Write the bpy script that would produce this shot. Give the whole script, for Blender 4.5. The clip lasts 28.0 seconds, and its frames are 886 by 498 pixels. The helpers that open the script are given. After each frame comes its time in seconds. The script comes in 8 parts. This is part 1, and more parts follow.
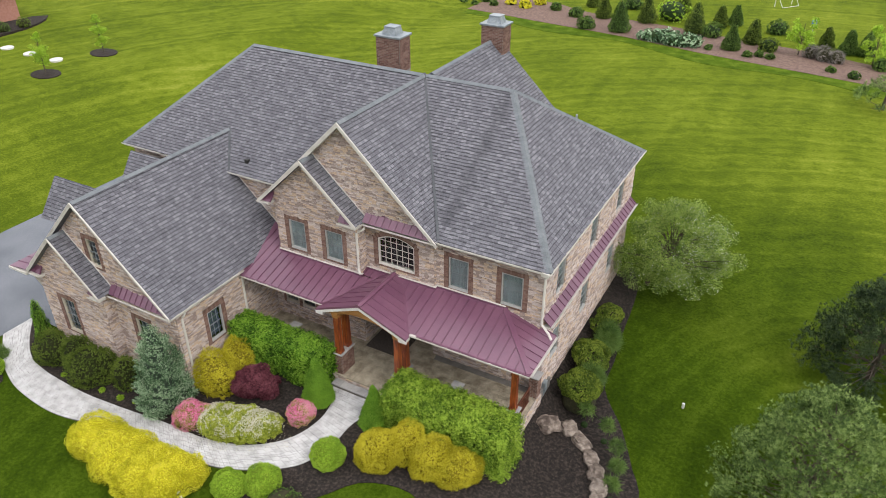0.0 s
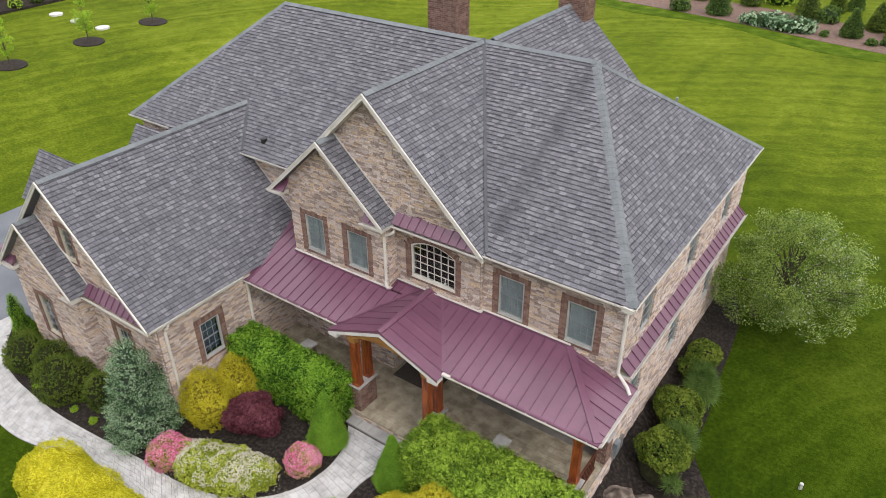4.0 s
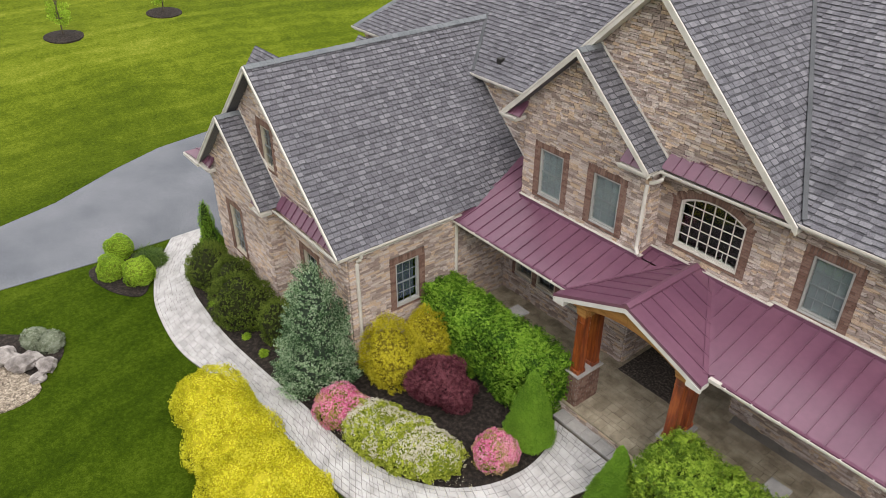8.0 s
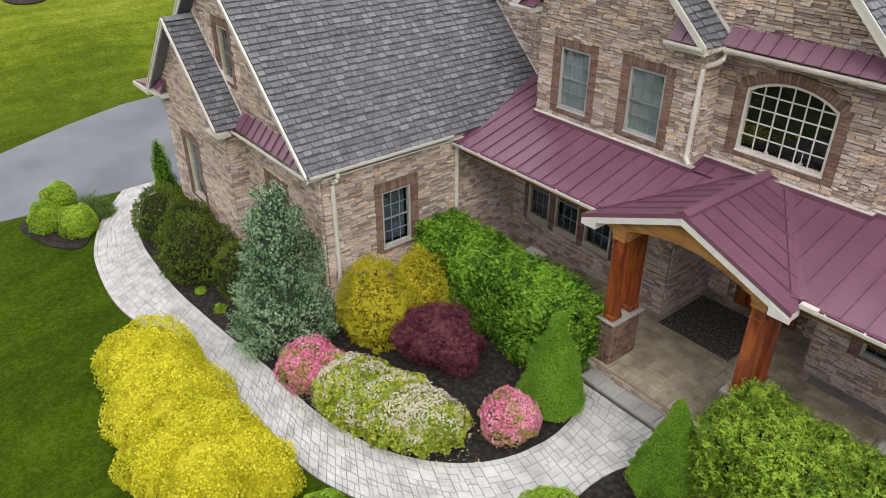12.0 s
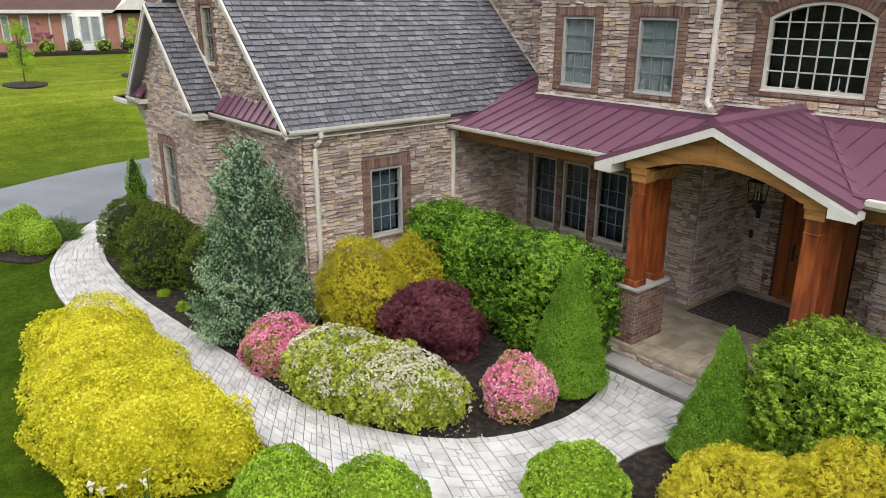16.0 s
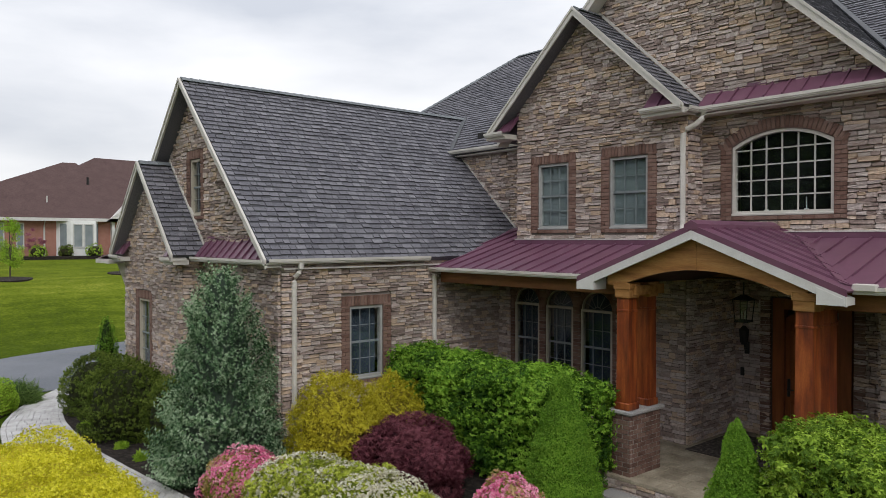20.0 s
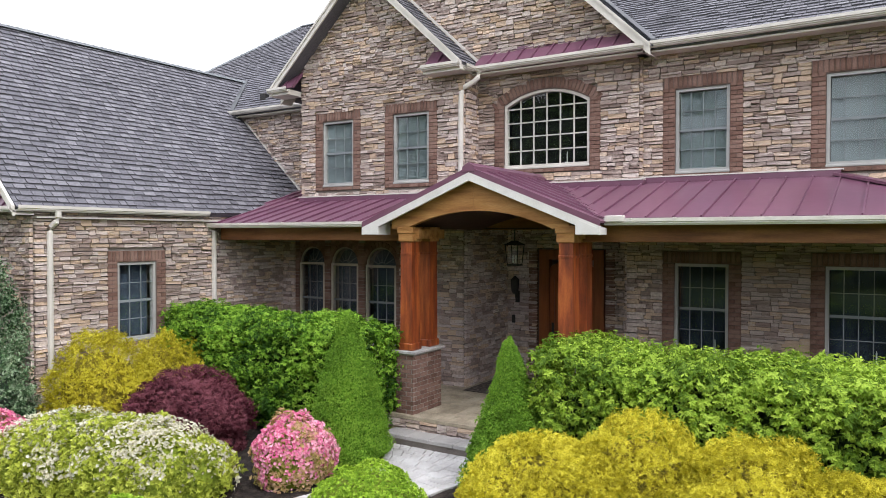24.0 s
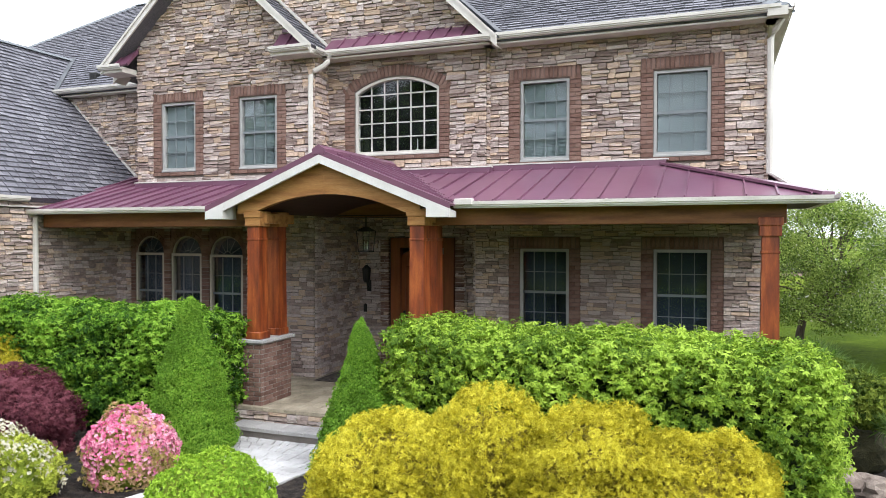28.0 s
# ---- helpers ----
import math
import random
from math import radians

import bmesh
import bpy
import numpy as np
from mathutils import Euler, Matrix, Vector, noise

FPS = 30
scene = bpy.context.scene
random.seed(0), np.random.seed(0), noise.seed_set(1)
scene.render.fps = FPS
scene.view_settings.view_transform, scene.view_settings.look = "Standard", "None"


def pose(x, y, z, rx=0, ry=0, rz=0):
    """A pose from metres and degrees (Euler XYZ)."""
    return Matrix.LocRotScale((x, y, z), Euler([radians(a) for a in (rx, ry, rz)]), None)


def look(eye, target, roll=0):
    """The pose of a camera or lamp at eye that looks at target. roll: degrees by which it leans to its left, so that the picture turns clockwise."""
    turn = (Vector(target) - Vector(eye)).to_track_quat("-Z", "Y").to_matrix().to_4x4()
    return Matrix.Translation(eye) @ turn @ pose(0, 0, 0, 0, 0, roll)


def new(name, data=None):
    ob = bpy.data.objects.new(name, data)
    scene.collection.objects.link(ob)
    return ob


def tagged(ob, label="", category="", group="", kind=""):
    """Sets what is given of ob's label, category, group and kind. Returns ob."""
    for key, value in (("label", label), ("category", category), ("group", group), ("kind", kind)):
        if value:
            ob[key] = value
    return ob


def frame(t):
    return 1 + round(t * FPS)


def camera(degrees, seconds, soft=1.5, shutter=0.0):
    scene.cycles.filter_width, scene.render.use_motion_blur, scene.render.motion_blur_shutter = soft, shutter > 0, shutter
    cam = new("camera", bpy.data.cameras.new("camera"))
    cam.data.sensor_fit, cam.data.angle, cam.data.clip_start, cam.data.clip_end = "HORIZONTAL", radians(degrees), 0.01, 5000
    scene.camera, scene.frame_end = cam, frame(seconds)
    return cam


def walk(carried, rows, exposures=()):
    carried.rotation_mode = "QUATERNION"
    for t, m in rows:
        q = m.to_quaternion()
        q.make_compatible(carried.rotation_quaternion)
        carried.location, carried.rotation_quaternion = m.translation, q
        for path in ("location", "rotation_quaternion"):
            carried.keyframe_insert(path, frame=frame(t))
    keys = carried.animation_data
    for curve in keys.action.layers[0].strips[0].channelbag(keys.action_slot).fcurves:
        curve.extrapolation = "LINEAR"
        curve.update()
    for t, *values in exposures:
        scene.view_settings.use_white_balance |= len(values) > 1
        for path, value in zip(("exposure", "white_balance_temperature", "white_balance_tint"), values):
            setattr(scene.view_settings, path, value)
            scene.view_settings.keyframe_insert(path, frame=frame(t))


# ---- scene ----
cam = camera(63.34, 28.0, soft=0.85)
PATH = [
    (0, 15.176, -18.328, 20.940, -31.448, 0.056, 28.829),
    (0.5, 14.898, -17.651, 20.669, -31.353, 0.044, 28.882),
    (1, 14.607, -16.949, 20.354, -31.330, 0.000, 28.884),
    (1.5, 14.325, -16.223, 19.988, -31.386, -0.027, 28.888),
    (2, 14.039, -15.474, 19.603, -31.389, -0.065, 28.891),
    (2.5, 13.731, -14.725, 19.211, -31.370, -0.098, 28.936),
    (4.5, 12.447, -12.550, 17.688, -32.246, -0.284, 38.042),
    (5, 12.052, -12.416, 17.174, -32.119, -0.202, 40.281),
    (5.5, 11.660, -12.355, 16.655, -32.058, -0.153, 42.767),
    (6, 11.259, -12.316, 16.143, -32.025, -0.099, 45.301),
    (6.5, 10.859, -12.243, 15.645, -32.128, -0.059, 47.453),
    (7, 10.360, -12.094, 15.167, -32.209, -0.013, 49.344),
    (7.5, 9.707, -11.825, 14.688, -32.245, 0.052, 50.868),
    (8, 8.953, -11.379, 14.180, -32.252, 0.064, 51.509),
    (8.5, 8.154, -10.848, 13.653, -32.139, 0.077, 51.592),
    (9, 7.515, -10.404, 13.141, -31.987, 0.091, 51.586),
    (9.5, 7.269, -10.158, 12.641, -32.171, 0.043, 51.486),
    (10, 7.219, -10.033, 12.156, -32.330, 0.016, 51.428),
    (10.5, 7.235, -9.987, 11.655, -32.411, 0.030, 51.366),
    (11, 7.250, -10.013, 11.132, -32.349, 0.031, 51.361),
    (11.5, 7.242, -10.031, 10.650, -31.669, -0.002, 51.318),
    (12, 7.251, -10.023, 10.197, -30.551, 0.014, 51.300),
    (12.5, 7.287, -9.999, 9.740, -29.317, 0.001, 51.311),
    (14.5, 7.219, -9.882, 7.776, -23.821, 0.043, 51.072),
    (15, 7.194, -9.869, 7.246, -22.374, 0.003, 51.059),
    (15.5, 7.150, -9.886, 6.672, -20.875, 0.031, 51.025),
    (16, 7.120, -9.883, 6.107, -18.532, 0.114, 50.992),
    (16.5, 7.105, -9.884, 5.606, -14.612, 0.050, 50.951),
    (17, 7.106, -9.892, 5.085, -10.255, -0.041, 50.946),
    (17.5, 7.108, -9.895, 4.705, -5.970, -0.169, 50.946),
    (18, 7.133, -9.890, 4.618, -2.423, -0.123, 50.910),
    (18.5, 7.155, -9.890, 4.536, -0.974, -0.041, 50.937),
    (19, 7.148, -9.878, 4.451, -0.821, 0.017, 50.988),
    (19.5, 7.125, -9.884, 4.416, -0.806, 0.007, 50.870),
    (20, 7.141, -9.858, 4.331, -0.848, -0.018, 49.616),
    (20.5, 7.170, -9.829, 4.222, -0.932, -0.009, 47.547),
    (21, 7.175, -9.836, 4.101, -1.015, -0.040, 45.417),
    (21.5, 7.169, -9.856, 3.988, -1.111, -0.044, 43.334),
    (23.5, 7.116, -9.906, 3.517, -1.087, 0.048, 34.751),
    (24, 7.145, -9.893, 3.447, -1.043, 0.078, 32.526),
    (24.5, 7.156, -9.870, 3.392, -1.001, 0.089, 30.525),
    (25, 7.132, -9.868, 3.354, -1.009, 0.073, 29.063),
    (25.5, 7.125, -9.843, 3.324, -1.025, 0.049, 27.737),
    (26, 7.117, -9.821, 3.290, -1.020, 0.021, 26.401),
    (26.5, 7.107, -9.816, 3.256, -0.999, 0.023, 24.985),
    (27, 7.108, -9.813, 3.226, -1.002, 0.041, 23.535),
    (27.5, 7.119, -9.823, 3.197, -0.977, 0.041, 22.088),
    (28, 7.126, -9.840, 3.176, -0.944, 0.029, 20.737),
]
walk(cam, [(t, pose(x, y, z, 90 + pitch, 0, yaw) @ pose(0, 0, 0, 0, 0, roll)) for t, x, y, z, pitch, roll, yaw in PATH],
     [(0, 0.50, 6670, 11.5), (3, 0.49, 6680, 12), (5.5, 0.47, 6780, 12.5), (8, 0.45, 6920, 12.5), (11, 0.46, 6840, 11.5), (15, 0.51, 6740, 11), (17.2, 0.66, 6620, 10.5), (18, 0.43, 6500, 11), (19, -0.19, 6500, 11),
      (20, -0.12, 6500, 11), (21, 0.14, 6500, 11), (22.5, 0.53, 6500, 12), (24, 0.88, 6400, 14), (28, 1.17, 6250, 11.5)])

# ---- light ----
world = bpy.data.worlds.new("overcast_sky")
scene.world = world
world.use_nodes = True
wn = world.node_tree
wn.nodes.clear()
SUN_ELEV, SUN_ROT = radians(43), radians(117)
sky = wn.nodes.new("ShaderNodeTexSky")
sky.sky_type, sky.sun_disc, sky.sun_elevation, sky.sun_rotation = "NISHITA", False, SUN_ELEV, SUN_ROT
wco = wn.nodes.new("ShaderNodeTexCoord")
wmap = wn.nodes.new("ShaderNodeMapping")
wmap.inputs["Scale"].default_value = (1.0, 1.0, 3.4)
wnoise = wn.nodes.new("ShaderNodeTexNoise")
wnoise.inputs["Scale"].default_value, wnoise.inputs["Detail"].default_value = 1.9, 7.0
wramp = wn.nodes.new("ShaderNodeValToRGB")
wramp.color_ramp.elements[0].position, wramp.color_ramp.elements[0].color = 0.34, (7.2, 7.6, 8.3, 1)
wramp.color_ramp.elements[1].position, wramp.color_ramp.elements[1].color = 0.62, (11.5, 11.6, 11.8, 1)
wmix = wn.nodes.new("ShaderNodeMixRGB")
wmix.inputs[0].default_value = 0.90
wbg = wn.nodes.new("ShaderNodeBackground")
wbg.inputs["Strength"].default_value = 0.092
wout = wn.nodes.new("ShaderNodeOutputWorld")
wn.links.new(wco.outputs["Generated"], wmap.inputs["Vector"])
wn.links.new(wmap.outputs["Vector"], wnoise.inputs["Vector"])
wn.links.new(wnoise.outputs["Fac"], wramp.inputs["Fac"])
wn.links.new(sky.outputs["Color"], wmix.inputs[1])
wn.links.new(wramp.outputs["Color"], wmix.inputs[2])
wsep = wn.nodes.new("ShaderNodeSeparateXYZ")
wlift = wn.nodes.new("ShaderNodeMapRange")
wlift.inputs["To Min"].default_value, wlift.inputs["To Max"].default_value = 0.94, 1.8
wup = wn.nodes.new("ShaderNodeVectorMath")
wup.operation = "SCALE"
wn.links.new(wco.outputs["Generated"], wsep.inputs[0])
wn.links.new(wsep.outputs["Z"], wlift.inputs["Value"])
wn.links.new(wmix.outputs["Color"], wup.inputs[0])
wn.links.new(wlift.outputs[0], wup.inputs["Scale"])
wn.links.new(wup.outputs[0], wbg.inputs["Color"])
wn.links.new(wbg.outputs["Background"], wout.inputs["Surface"])
sun = new("sun", bpy.data.lights.new("sun", "SUN"))
sun.data.energy, sun.data.angle, sun.data.color = 1.0, radians(28), (1.0, 0.97, 0.93)
sun.matrix_world = look((34, -17, 36), (0, 0, 0))


STREAK_A, STREAK_B = (3.52, 8.6), (3.5, 3.0)


# ---- materials ----
def material(name, colours, scale=3.0, detail=4.0, rough=0.8, bump=0.0, bump_scale=40.0, pieces=0.0, metal=0.0,
             stretch=(1, 1, 1), fine=0.25, fine_scale=60.0, spec=0.3, coat=0.0, broad=1.0, bump_dist=0.02):
    """Noise between colours, a finer grain over it, a change of tone from piece to piece, and relief."""
    m = bpy.data.materials.new(name)
    m.use_nodes = True
    nt = m.node_tree
    L = nt.links.new
    b = nt.nodes["Principled BSDF"]
    co = nt.nodes.new("ShaderNodeTexCoord")
    mp = nt.nodes.new("ShaderNodeMapping")
    mp.inputs["Scale"].default_value = stretch
    L(co.outputs["Object"], mp.inputs["Vector"])
    n1 = nt.nodes.new("ShaderNodeTexNoise")
    n1.inputs["Scale"].default_value, n1.inputs["Detail"].default_value = scale, detail
    L(mp.outputs["Vector"], n1.inputs["Vector"])
    ramp = nt.nodes.new("ShaderNodeValToRGB")
    el = ramp.color_ramp.elements
    lo, hi = 0.30, 0.70
    for i, c in enumerate(colours):
        p = lo + (hi - lo) * i / max(1, len(colours) - 1)
        e = el[i] if i < 2 else el.new(p)
        e.position, e.color = p, (*c, 1)
    if len(colours) == 1:
        el[1].color = (*colours[0], 1)
    wide = nt.nodes.new("ShaderNodeMapRange")
    wide.inputs["To Min"].default_value, wide.inputs["To Max"].default_value = 0.5 - 0.5 * broad, 0.5 + 0.5 * broad
    L(n1.outputs["Fac"], wide.inputs["Value"])
    fac = wide.outputs[0]
    if pieces:
        oi = nt.nodes.new("ShaderNodeObjectInfo")
        ge = nt.nodes.new("ShaderNodeNewGeometry")
        ad = nt.nodes.new("ShaderNodeMath")
        ad.operation = "ADD"
        L(oi.outputs["Random"], ad.inputs[0])
        L(ge.outputs["Random Per Island"], ad.inputs[1])
        fr = nt.nodes.new("ShaderNodeMath")
        fr.operation = "FRACT"
        L(ad.outputs[0], fr.inputs[0])
        mr = nt.nodes.new("ShaderNodeMapRange")
        mr.inputs["To Min"].default_value, mr.inputs["To Max"].default_value = -pieces, pieces
        L(fr.outputs[0], mr.inputs["Value"])
        a2 = nt.nodes.new("ShaderNodeMath")
        a2.operation = "ADD"
        L(fac, a2.inputs[0])
        L(mr.outputs[0], a2.inputs[1])
        fac = a2.outputs[0]
    L(fac, ramp.inputs["Fac"])
    n2 = nt.nodes.new("ShaderNodeTexNoise")
    n2.inputs["Scale"].default_value, n2.inputs["Detail"].default_value = fine_scale, 3.0
    L(mp.outputs["Vector"], n2.inputs["Vector"])
    m2 = nt.nodes.new("ShaderNodeMapRange")
    m2.inputs["From Min"].default_value, m2.inputs["From Max"].default_value = 0.3, 0.7
    m2.inputs["To Min"].default_value, m2.inputs["To Max"].default_value = 1 - fine, 1 + fine
    L(n2.outputs["Fac"], m2.inputs["Value"])
    mul = nt.nodes.new("ShaderNodeVectorMath")
    mul.operation = "SCALE"
    L(ramp.outputs["Color"], mul.inputs[0])
    L(m2.outputs[0], mul.inputs["Scale"])
    L(mul.outputs[0], b.inputs["Base Color"])
    b.inputs["Roughness"].default_value = rough
    b.inputs["Metallic"].default_value = metal
    b.inputs["Specular IOR Level"].default_value = spec
    b.inputs["Coat Weight"].default_value = coat
    if bump:
        n3 = nt.nodes.new("ShaderNodeTexNoise")
        n3.inputs["Scale"].default_value, n3.inputs["Detail"].default_value = bump_scale, 4.0
        L(mp.outputs["Vector"], n3.inputs["Vector"])
        bp = nt.nodes.new("ShaderNodeBump")
        bp.inputs["Strength"].default_value, bp.inputs["Distance"].default_value = bump, bump_dist
        L(n3.outputs["Fac"], bp.inputs["Height"])
        L(bp.outputs["Normal"], b.inputs["Normal"])
    return m


STONE = material("ledge_stone", [(0.30, 0.232, 0.203), (0.405, 0.328, 0.292), (0.465, 0.395, 0.365), (0.555, 0.478, 0.437), (0.51, 0.385, 0.285)],
                 scale=3.0, pieces=0.28, broad=0.28, rough=0.9, bump=0.6, bump_scale=26, fine=0.22, fine_scale=22, bump_dist=0.03)
MORTAR = material("mortar", [(0.19, 0.163, 0.146), (0.26, 0.23, 0.205)], rough=0.95)
BRICK = material("brick", [(0.125, 0.070, 0.054), (0.175, 0.100, 0.078), (0.215, 0.135, 0.108)], scale=6, pieces=0.25, rough=0.9, bump=0.4, bump_scale=60)
SHINGLE = material("roof_shingle", [(0.108, 0.107, 0.122), (0.132, 0.130, 0.147), (0.152, 0.150, 0.168), (0.205, 0.203, 0.222)],
                   scale=0.5, pieces=0.18, broad=0.16, rough=0.92, bump=0.6, bump_scale=70, fine=0.34, fine_scale=42)
# Cut edges and bands darkened so each course shows a painted shadow line.
SHINGLE_EDGE = material("shaded_cut_edge", [(0.082, 0.081, 0.09), (0.108, 0.107, 0.118)], scale=6, rough=0.95)
SHADOW_BAND = material("painted_shadow_band", [(0.050, 0.050, 0.057), (0.076, 0.076, 0.085)], scale=5, pieces=0.2, rough=0.95, fine=0.3, fine_scale=42)
RIDGECAP = material("ridge_shingle", [(0.135, 0.148, 0.158), (0.18, 0.195, 0.206)], scale=2, pieces=0.12, rough=0.9, bump=0.4, bump_scale=80)
VALLEY = material("valley_metal", [(0.06, 0.064, 0.07), (0.085, 0.09, 0.097)], scale=2, rough=0.6)


def streak(m, a, b_, wide):
    """A dark weather streak down a roof slope, along a line from a to b in plan."""
    nt = m.node_tree
    L = nt.links.new
    bs = nt.nodes["Principled BSDF"]
    src = bs.inputs["Base Color"].links[0].from_socket
    co = nt.nodes.new("ShaderNodeTexCoord")
    d = (Vector((*b_, 0)) - Vector((*a, 0)))
    n = Vector((-d.y, d.x, 0)).normalized()

    def math_node(op, x, y, z=None):
        k = nt.nodes.new("ShaderNodeMath")
        k.operation = op
        for i, q in enumerate((x, y, z)):
            if q is None:
                continue
            if isinstance(q, (int, float)):
                k.inputs[i].default_value = q
            else:
                L(q, k.inputs[i])
        return k.outputs[0]

    def along(way):
        k = nt.nodes.new("ShaderNodeVectorMath")
        k.operation = "DOT_PRODUCT"
        L(co.outputs["Object"], k.inputs[0])
        k.inputs[1].default_value = way
        return k.outputs["Value"]
    ns = nt.nodes.new("ShaderNodeTexNoise")
    ns.inputs["Scale"].default_value, ns.inputs["Detail"].default_value = 1.1, 5.0
    L(co.outputs["Object"], ns.inputs["Vector"])
    across = math_node("ABSOLUTE", math_node("SUBTRACT", along(n), n.dot(Vector((*a, 0)))), 0)
    across = math_node("MULTIPLY_ADD", ns.outputs["Fac"], wide * 1.1, across)
    u = d.normalized()
    t = math_node("SUBTRACT", along(u), u.dot(Vector((*a, 0))))
    inside = math_node("MULTIPLY", math_node("GREATER_THAN", t, -0.3), math_node("LESS_THAN", t, d.length))
    mr = nt.nodes.new("ShaderNodeMapRange")
    mr.interpolation_type = "SMOOTHSTEP"
    mr.inputs["From Min"].default_value, mr.inputs["From Max"].default_value = wide * 0.5, wide * 1.5
    mr.inputs["To Min"].default_value, mr.inputs["To Max"].default_value = 0.42, 0.0
    L(across, mr.inputs["Value"])
    mix = nt.nodes.new("ShaderNodeMixRGB")
    L(math_node("MULTIPLY", mr.outputs[0], inside), mix.inputs[0])
    L(src, mix.inputs[1])
    mix.inputs[2].default_value = (0.035, 0.036, 0.04, 1)
    L(mix.outputs[0], bs.inputs["Base Color"])


streak(SHINGLE, STREAK_A, STREAK_B, 0.55)
METAL_ROOF = material("maroon_metal", [(0.124, 0.048, 0.083), (0.163, 0.070, 0.110)], scale=0.9, rough=0.33, fine=0.06, fine_scale=8, spec=0.65, pieces=0.08)
FRAME = material("window_frame_paint", [(0.30, 0.305, 0.295), (0.38, 0.38, 0.365)], scale=3, rough=0.5, fine=0.05)
TRIM = material("cream_trim", [(0.50, 0.475, 0.43), (0.61, 0.585, 0.54)], scale=2.5, rough=0.55, fine=0.06)
WHITE = material("white_paint", [(0.53, 0.52, 0.495), (0.63, 0.62, 0.60)], scale=3, rough=0.5, fine=0.05)
TAN = material("tan_trim", [(0.40, 0.36, 0.29), (0.48, 0.43, 0.35)], scale=3, rough=0.6, fine=0.06)
WOOD_COL = material("mahogany_stain", [(0.085, 0.017, 0.007), (0.20, 0.042, 0.011), (0.34, 0.092, 0.022)], scale=2.2, stretch=(5, 5, 0.7), rough=0.42, fine=0.18, fine_scale=30, spec=0.5)
WOOD_BEAM = material("cedar_beam", [(0.20, 0.085, 0.025), (0.33, 0.16, 0.05), (0.40, 0.22, 0.08)], scale=2.0, stretch=(0.6, 5, 5), rough=0.5, fine=0.15, fine_scale=25)
# Cedar copy for the porch beams, with their shade put into the colour.
WOOD_SHADED = material("shaded_cedar_beam", [(0.11, 0.040, 0.014), (0.19, 0.078, 0.026), (0.24, 0.11, 0.04)], scale=2.0, stretch=(0.6, 5, 5), rough=0.5, fine=0.15, fine_scale=25)
# Dark wood, its tone lowered further to deepen the shade inside the porch.
WOOD_DARK = material("dark_shaded_ceiling_wood", [(0.03, 0.012, 0.008), (0.06, 0.024, 0.013)], scale=2, stretch=(0.6, 6, 6), rough=0.6)
DOORWOOD = material("door_wood", [(0.15, 0.042, 0.013), (0.27, 0.085, 0.026)], scale=2, stretch=(5, 5, 0.6), rough=0.4, fine=0.15)
BLIND = material("window_blind", [(0.20, 0.23, 0.24), (0.262, 0.294, 0.306)], scale=1.5, rough=0.7, fine=0.05)
# Near-black plate tone; the darkness of the room is put into colour.
DARK_PLATE = material("room_dark_plate", [(0.008, 0.009, 0.009), (0.016, 0.018, 0.017)], scale=2, rough=0.9)
# Navy tone behind panes; reflected sky and dim rooms put into the colour.
PANE_TONE = material("navy_pane_tone", [(0.035, 0.05, 0.075), (0.062, 0.08, 0.11)], scale=2, rough=0.9)
CONCRETE = material("porch_paver", [(0.21, 0.178, 0.128), (0.315, 0.27, 0.20), (0.42, 0.365, 0.275)], scale=2.5, pieces=0.07, rough=0.85, bump=0.25, bump_scale=50)
BLUESTONE = material("bluestone", [(0.27, 0.265, 0.26), (0.40, 0.385, 0.37)], scale=3, pieces=0.1, rough=0.8, bump=0.2)
PAVER = material("walk_paver", [(0.37, 0.36, 0.355), (0.48, 0.47, 0.465), (0.55, 0.545, 0.54)], scale=2.5, pieces=0.07, rough=0.9, bump=0.3, bump_scale=60, fine=0.1)
JOINT = material("paver_joint", [(0.15, 0.14, 0.128), (0.215, 0.20, 0.185)], rough=0.95)
MULCH = material("mulch", [(0.010, 0.008, 0.007), (0.024, 0.018, 0.015), (0.06, 0.046, 0.037)], scale=9, detail=8, rough=0.95, bump=1.0, bump_scale=30, fine=0.5, fine_scale=45, bump_dist=0.05)
MULCH_RED = material("red_brown_mulch", [(0.11, 0.068, 0.054), (0.19, 0.125, 0.10)], scale=3, detail=8, rough=0.95, bump=0.8, bump_scale=12, fine=0.35, fine_scale=14)
ASPHALT = material("asphalt", [(0.105, 0.115, 0.132), (0.14, 0.15, 0.168), (0.17, 0.18, 0.20)], scale=0.35, detail=8, rough=0.78, bump=0.25, bump_scale=80, fine=0.22, fine_scale=38)
GRAVEL = material("pale_gravel", [(0.10, 0.08, 0.06), (0.26, 0.215, 0.165), (0.46, 0.40, 0.32)], scale=14, detail=3, rough=0.95, bump=1.0, bump_scale=16, fine=0.4, fine_scale=26, bump_dist=0.05)
ROUGH_GRASS = material("unmown_grass", [(0.034, 0.064, 0.004), (0.058, 0.098, 0.006), (0.10, 0.14, 0.014)], scale=0.8, detail=6, rough=1.0, bump=0.8, bump_scale=14, fine=0.35, fine_scale=12, spec=0.04)
ROCK = material("boulder", [(0.09, 0.068, 0.056), (0.20, 0.16, 0.132), (0.34, 0.285, 0.24)], scale=4, detail=8, rough=0.9, bump=0.8, bump_scale=9, pieces=0.1)
ROCK_GREY = material("weathered_boulder", [(0.13, 0.115, 0.108), (0.28, 0.255, 0.24), (0.50, 0.47, 0.445)], scale=3, detail=8, rough=0.9, bump=0.8, bump_scale=9, pieces=0.1)
BARK = material("bark", [(0.05, 0.04, 0.03), (0.12, 0.095, 0.075)], scale=6, stretch=(4, 4, 0.8), rough=0.95, bump=0.6, bump_scale=20)
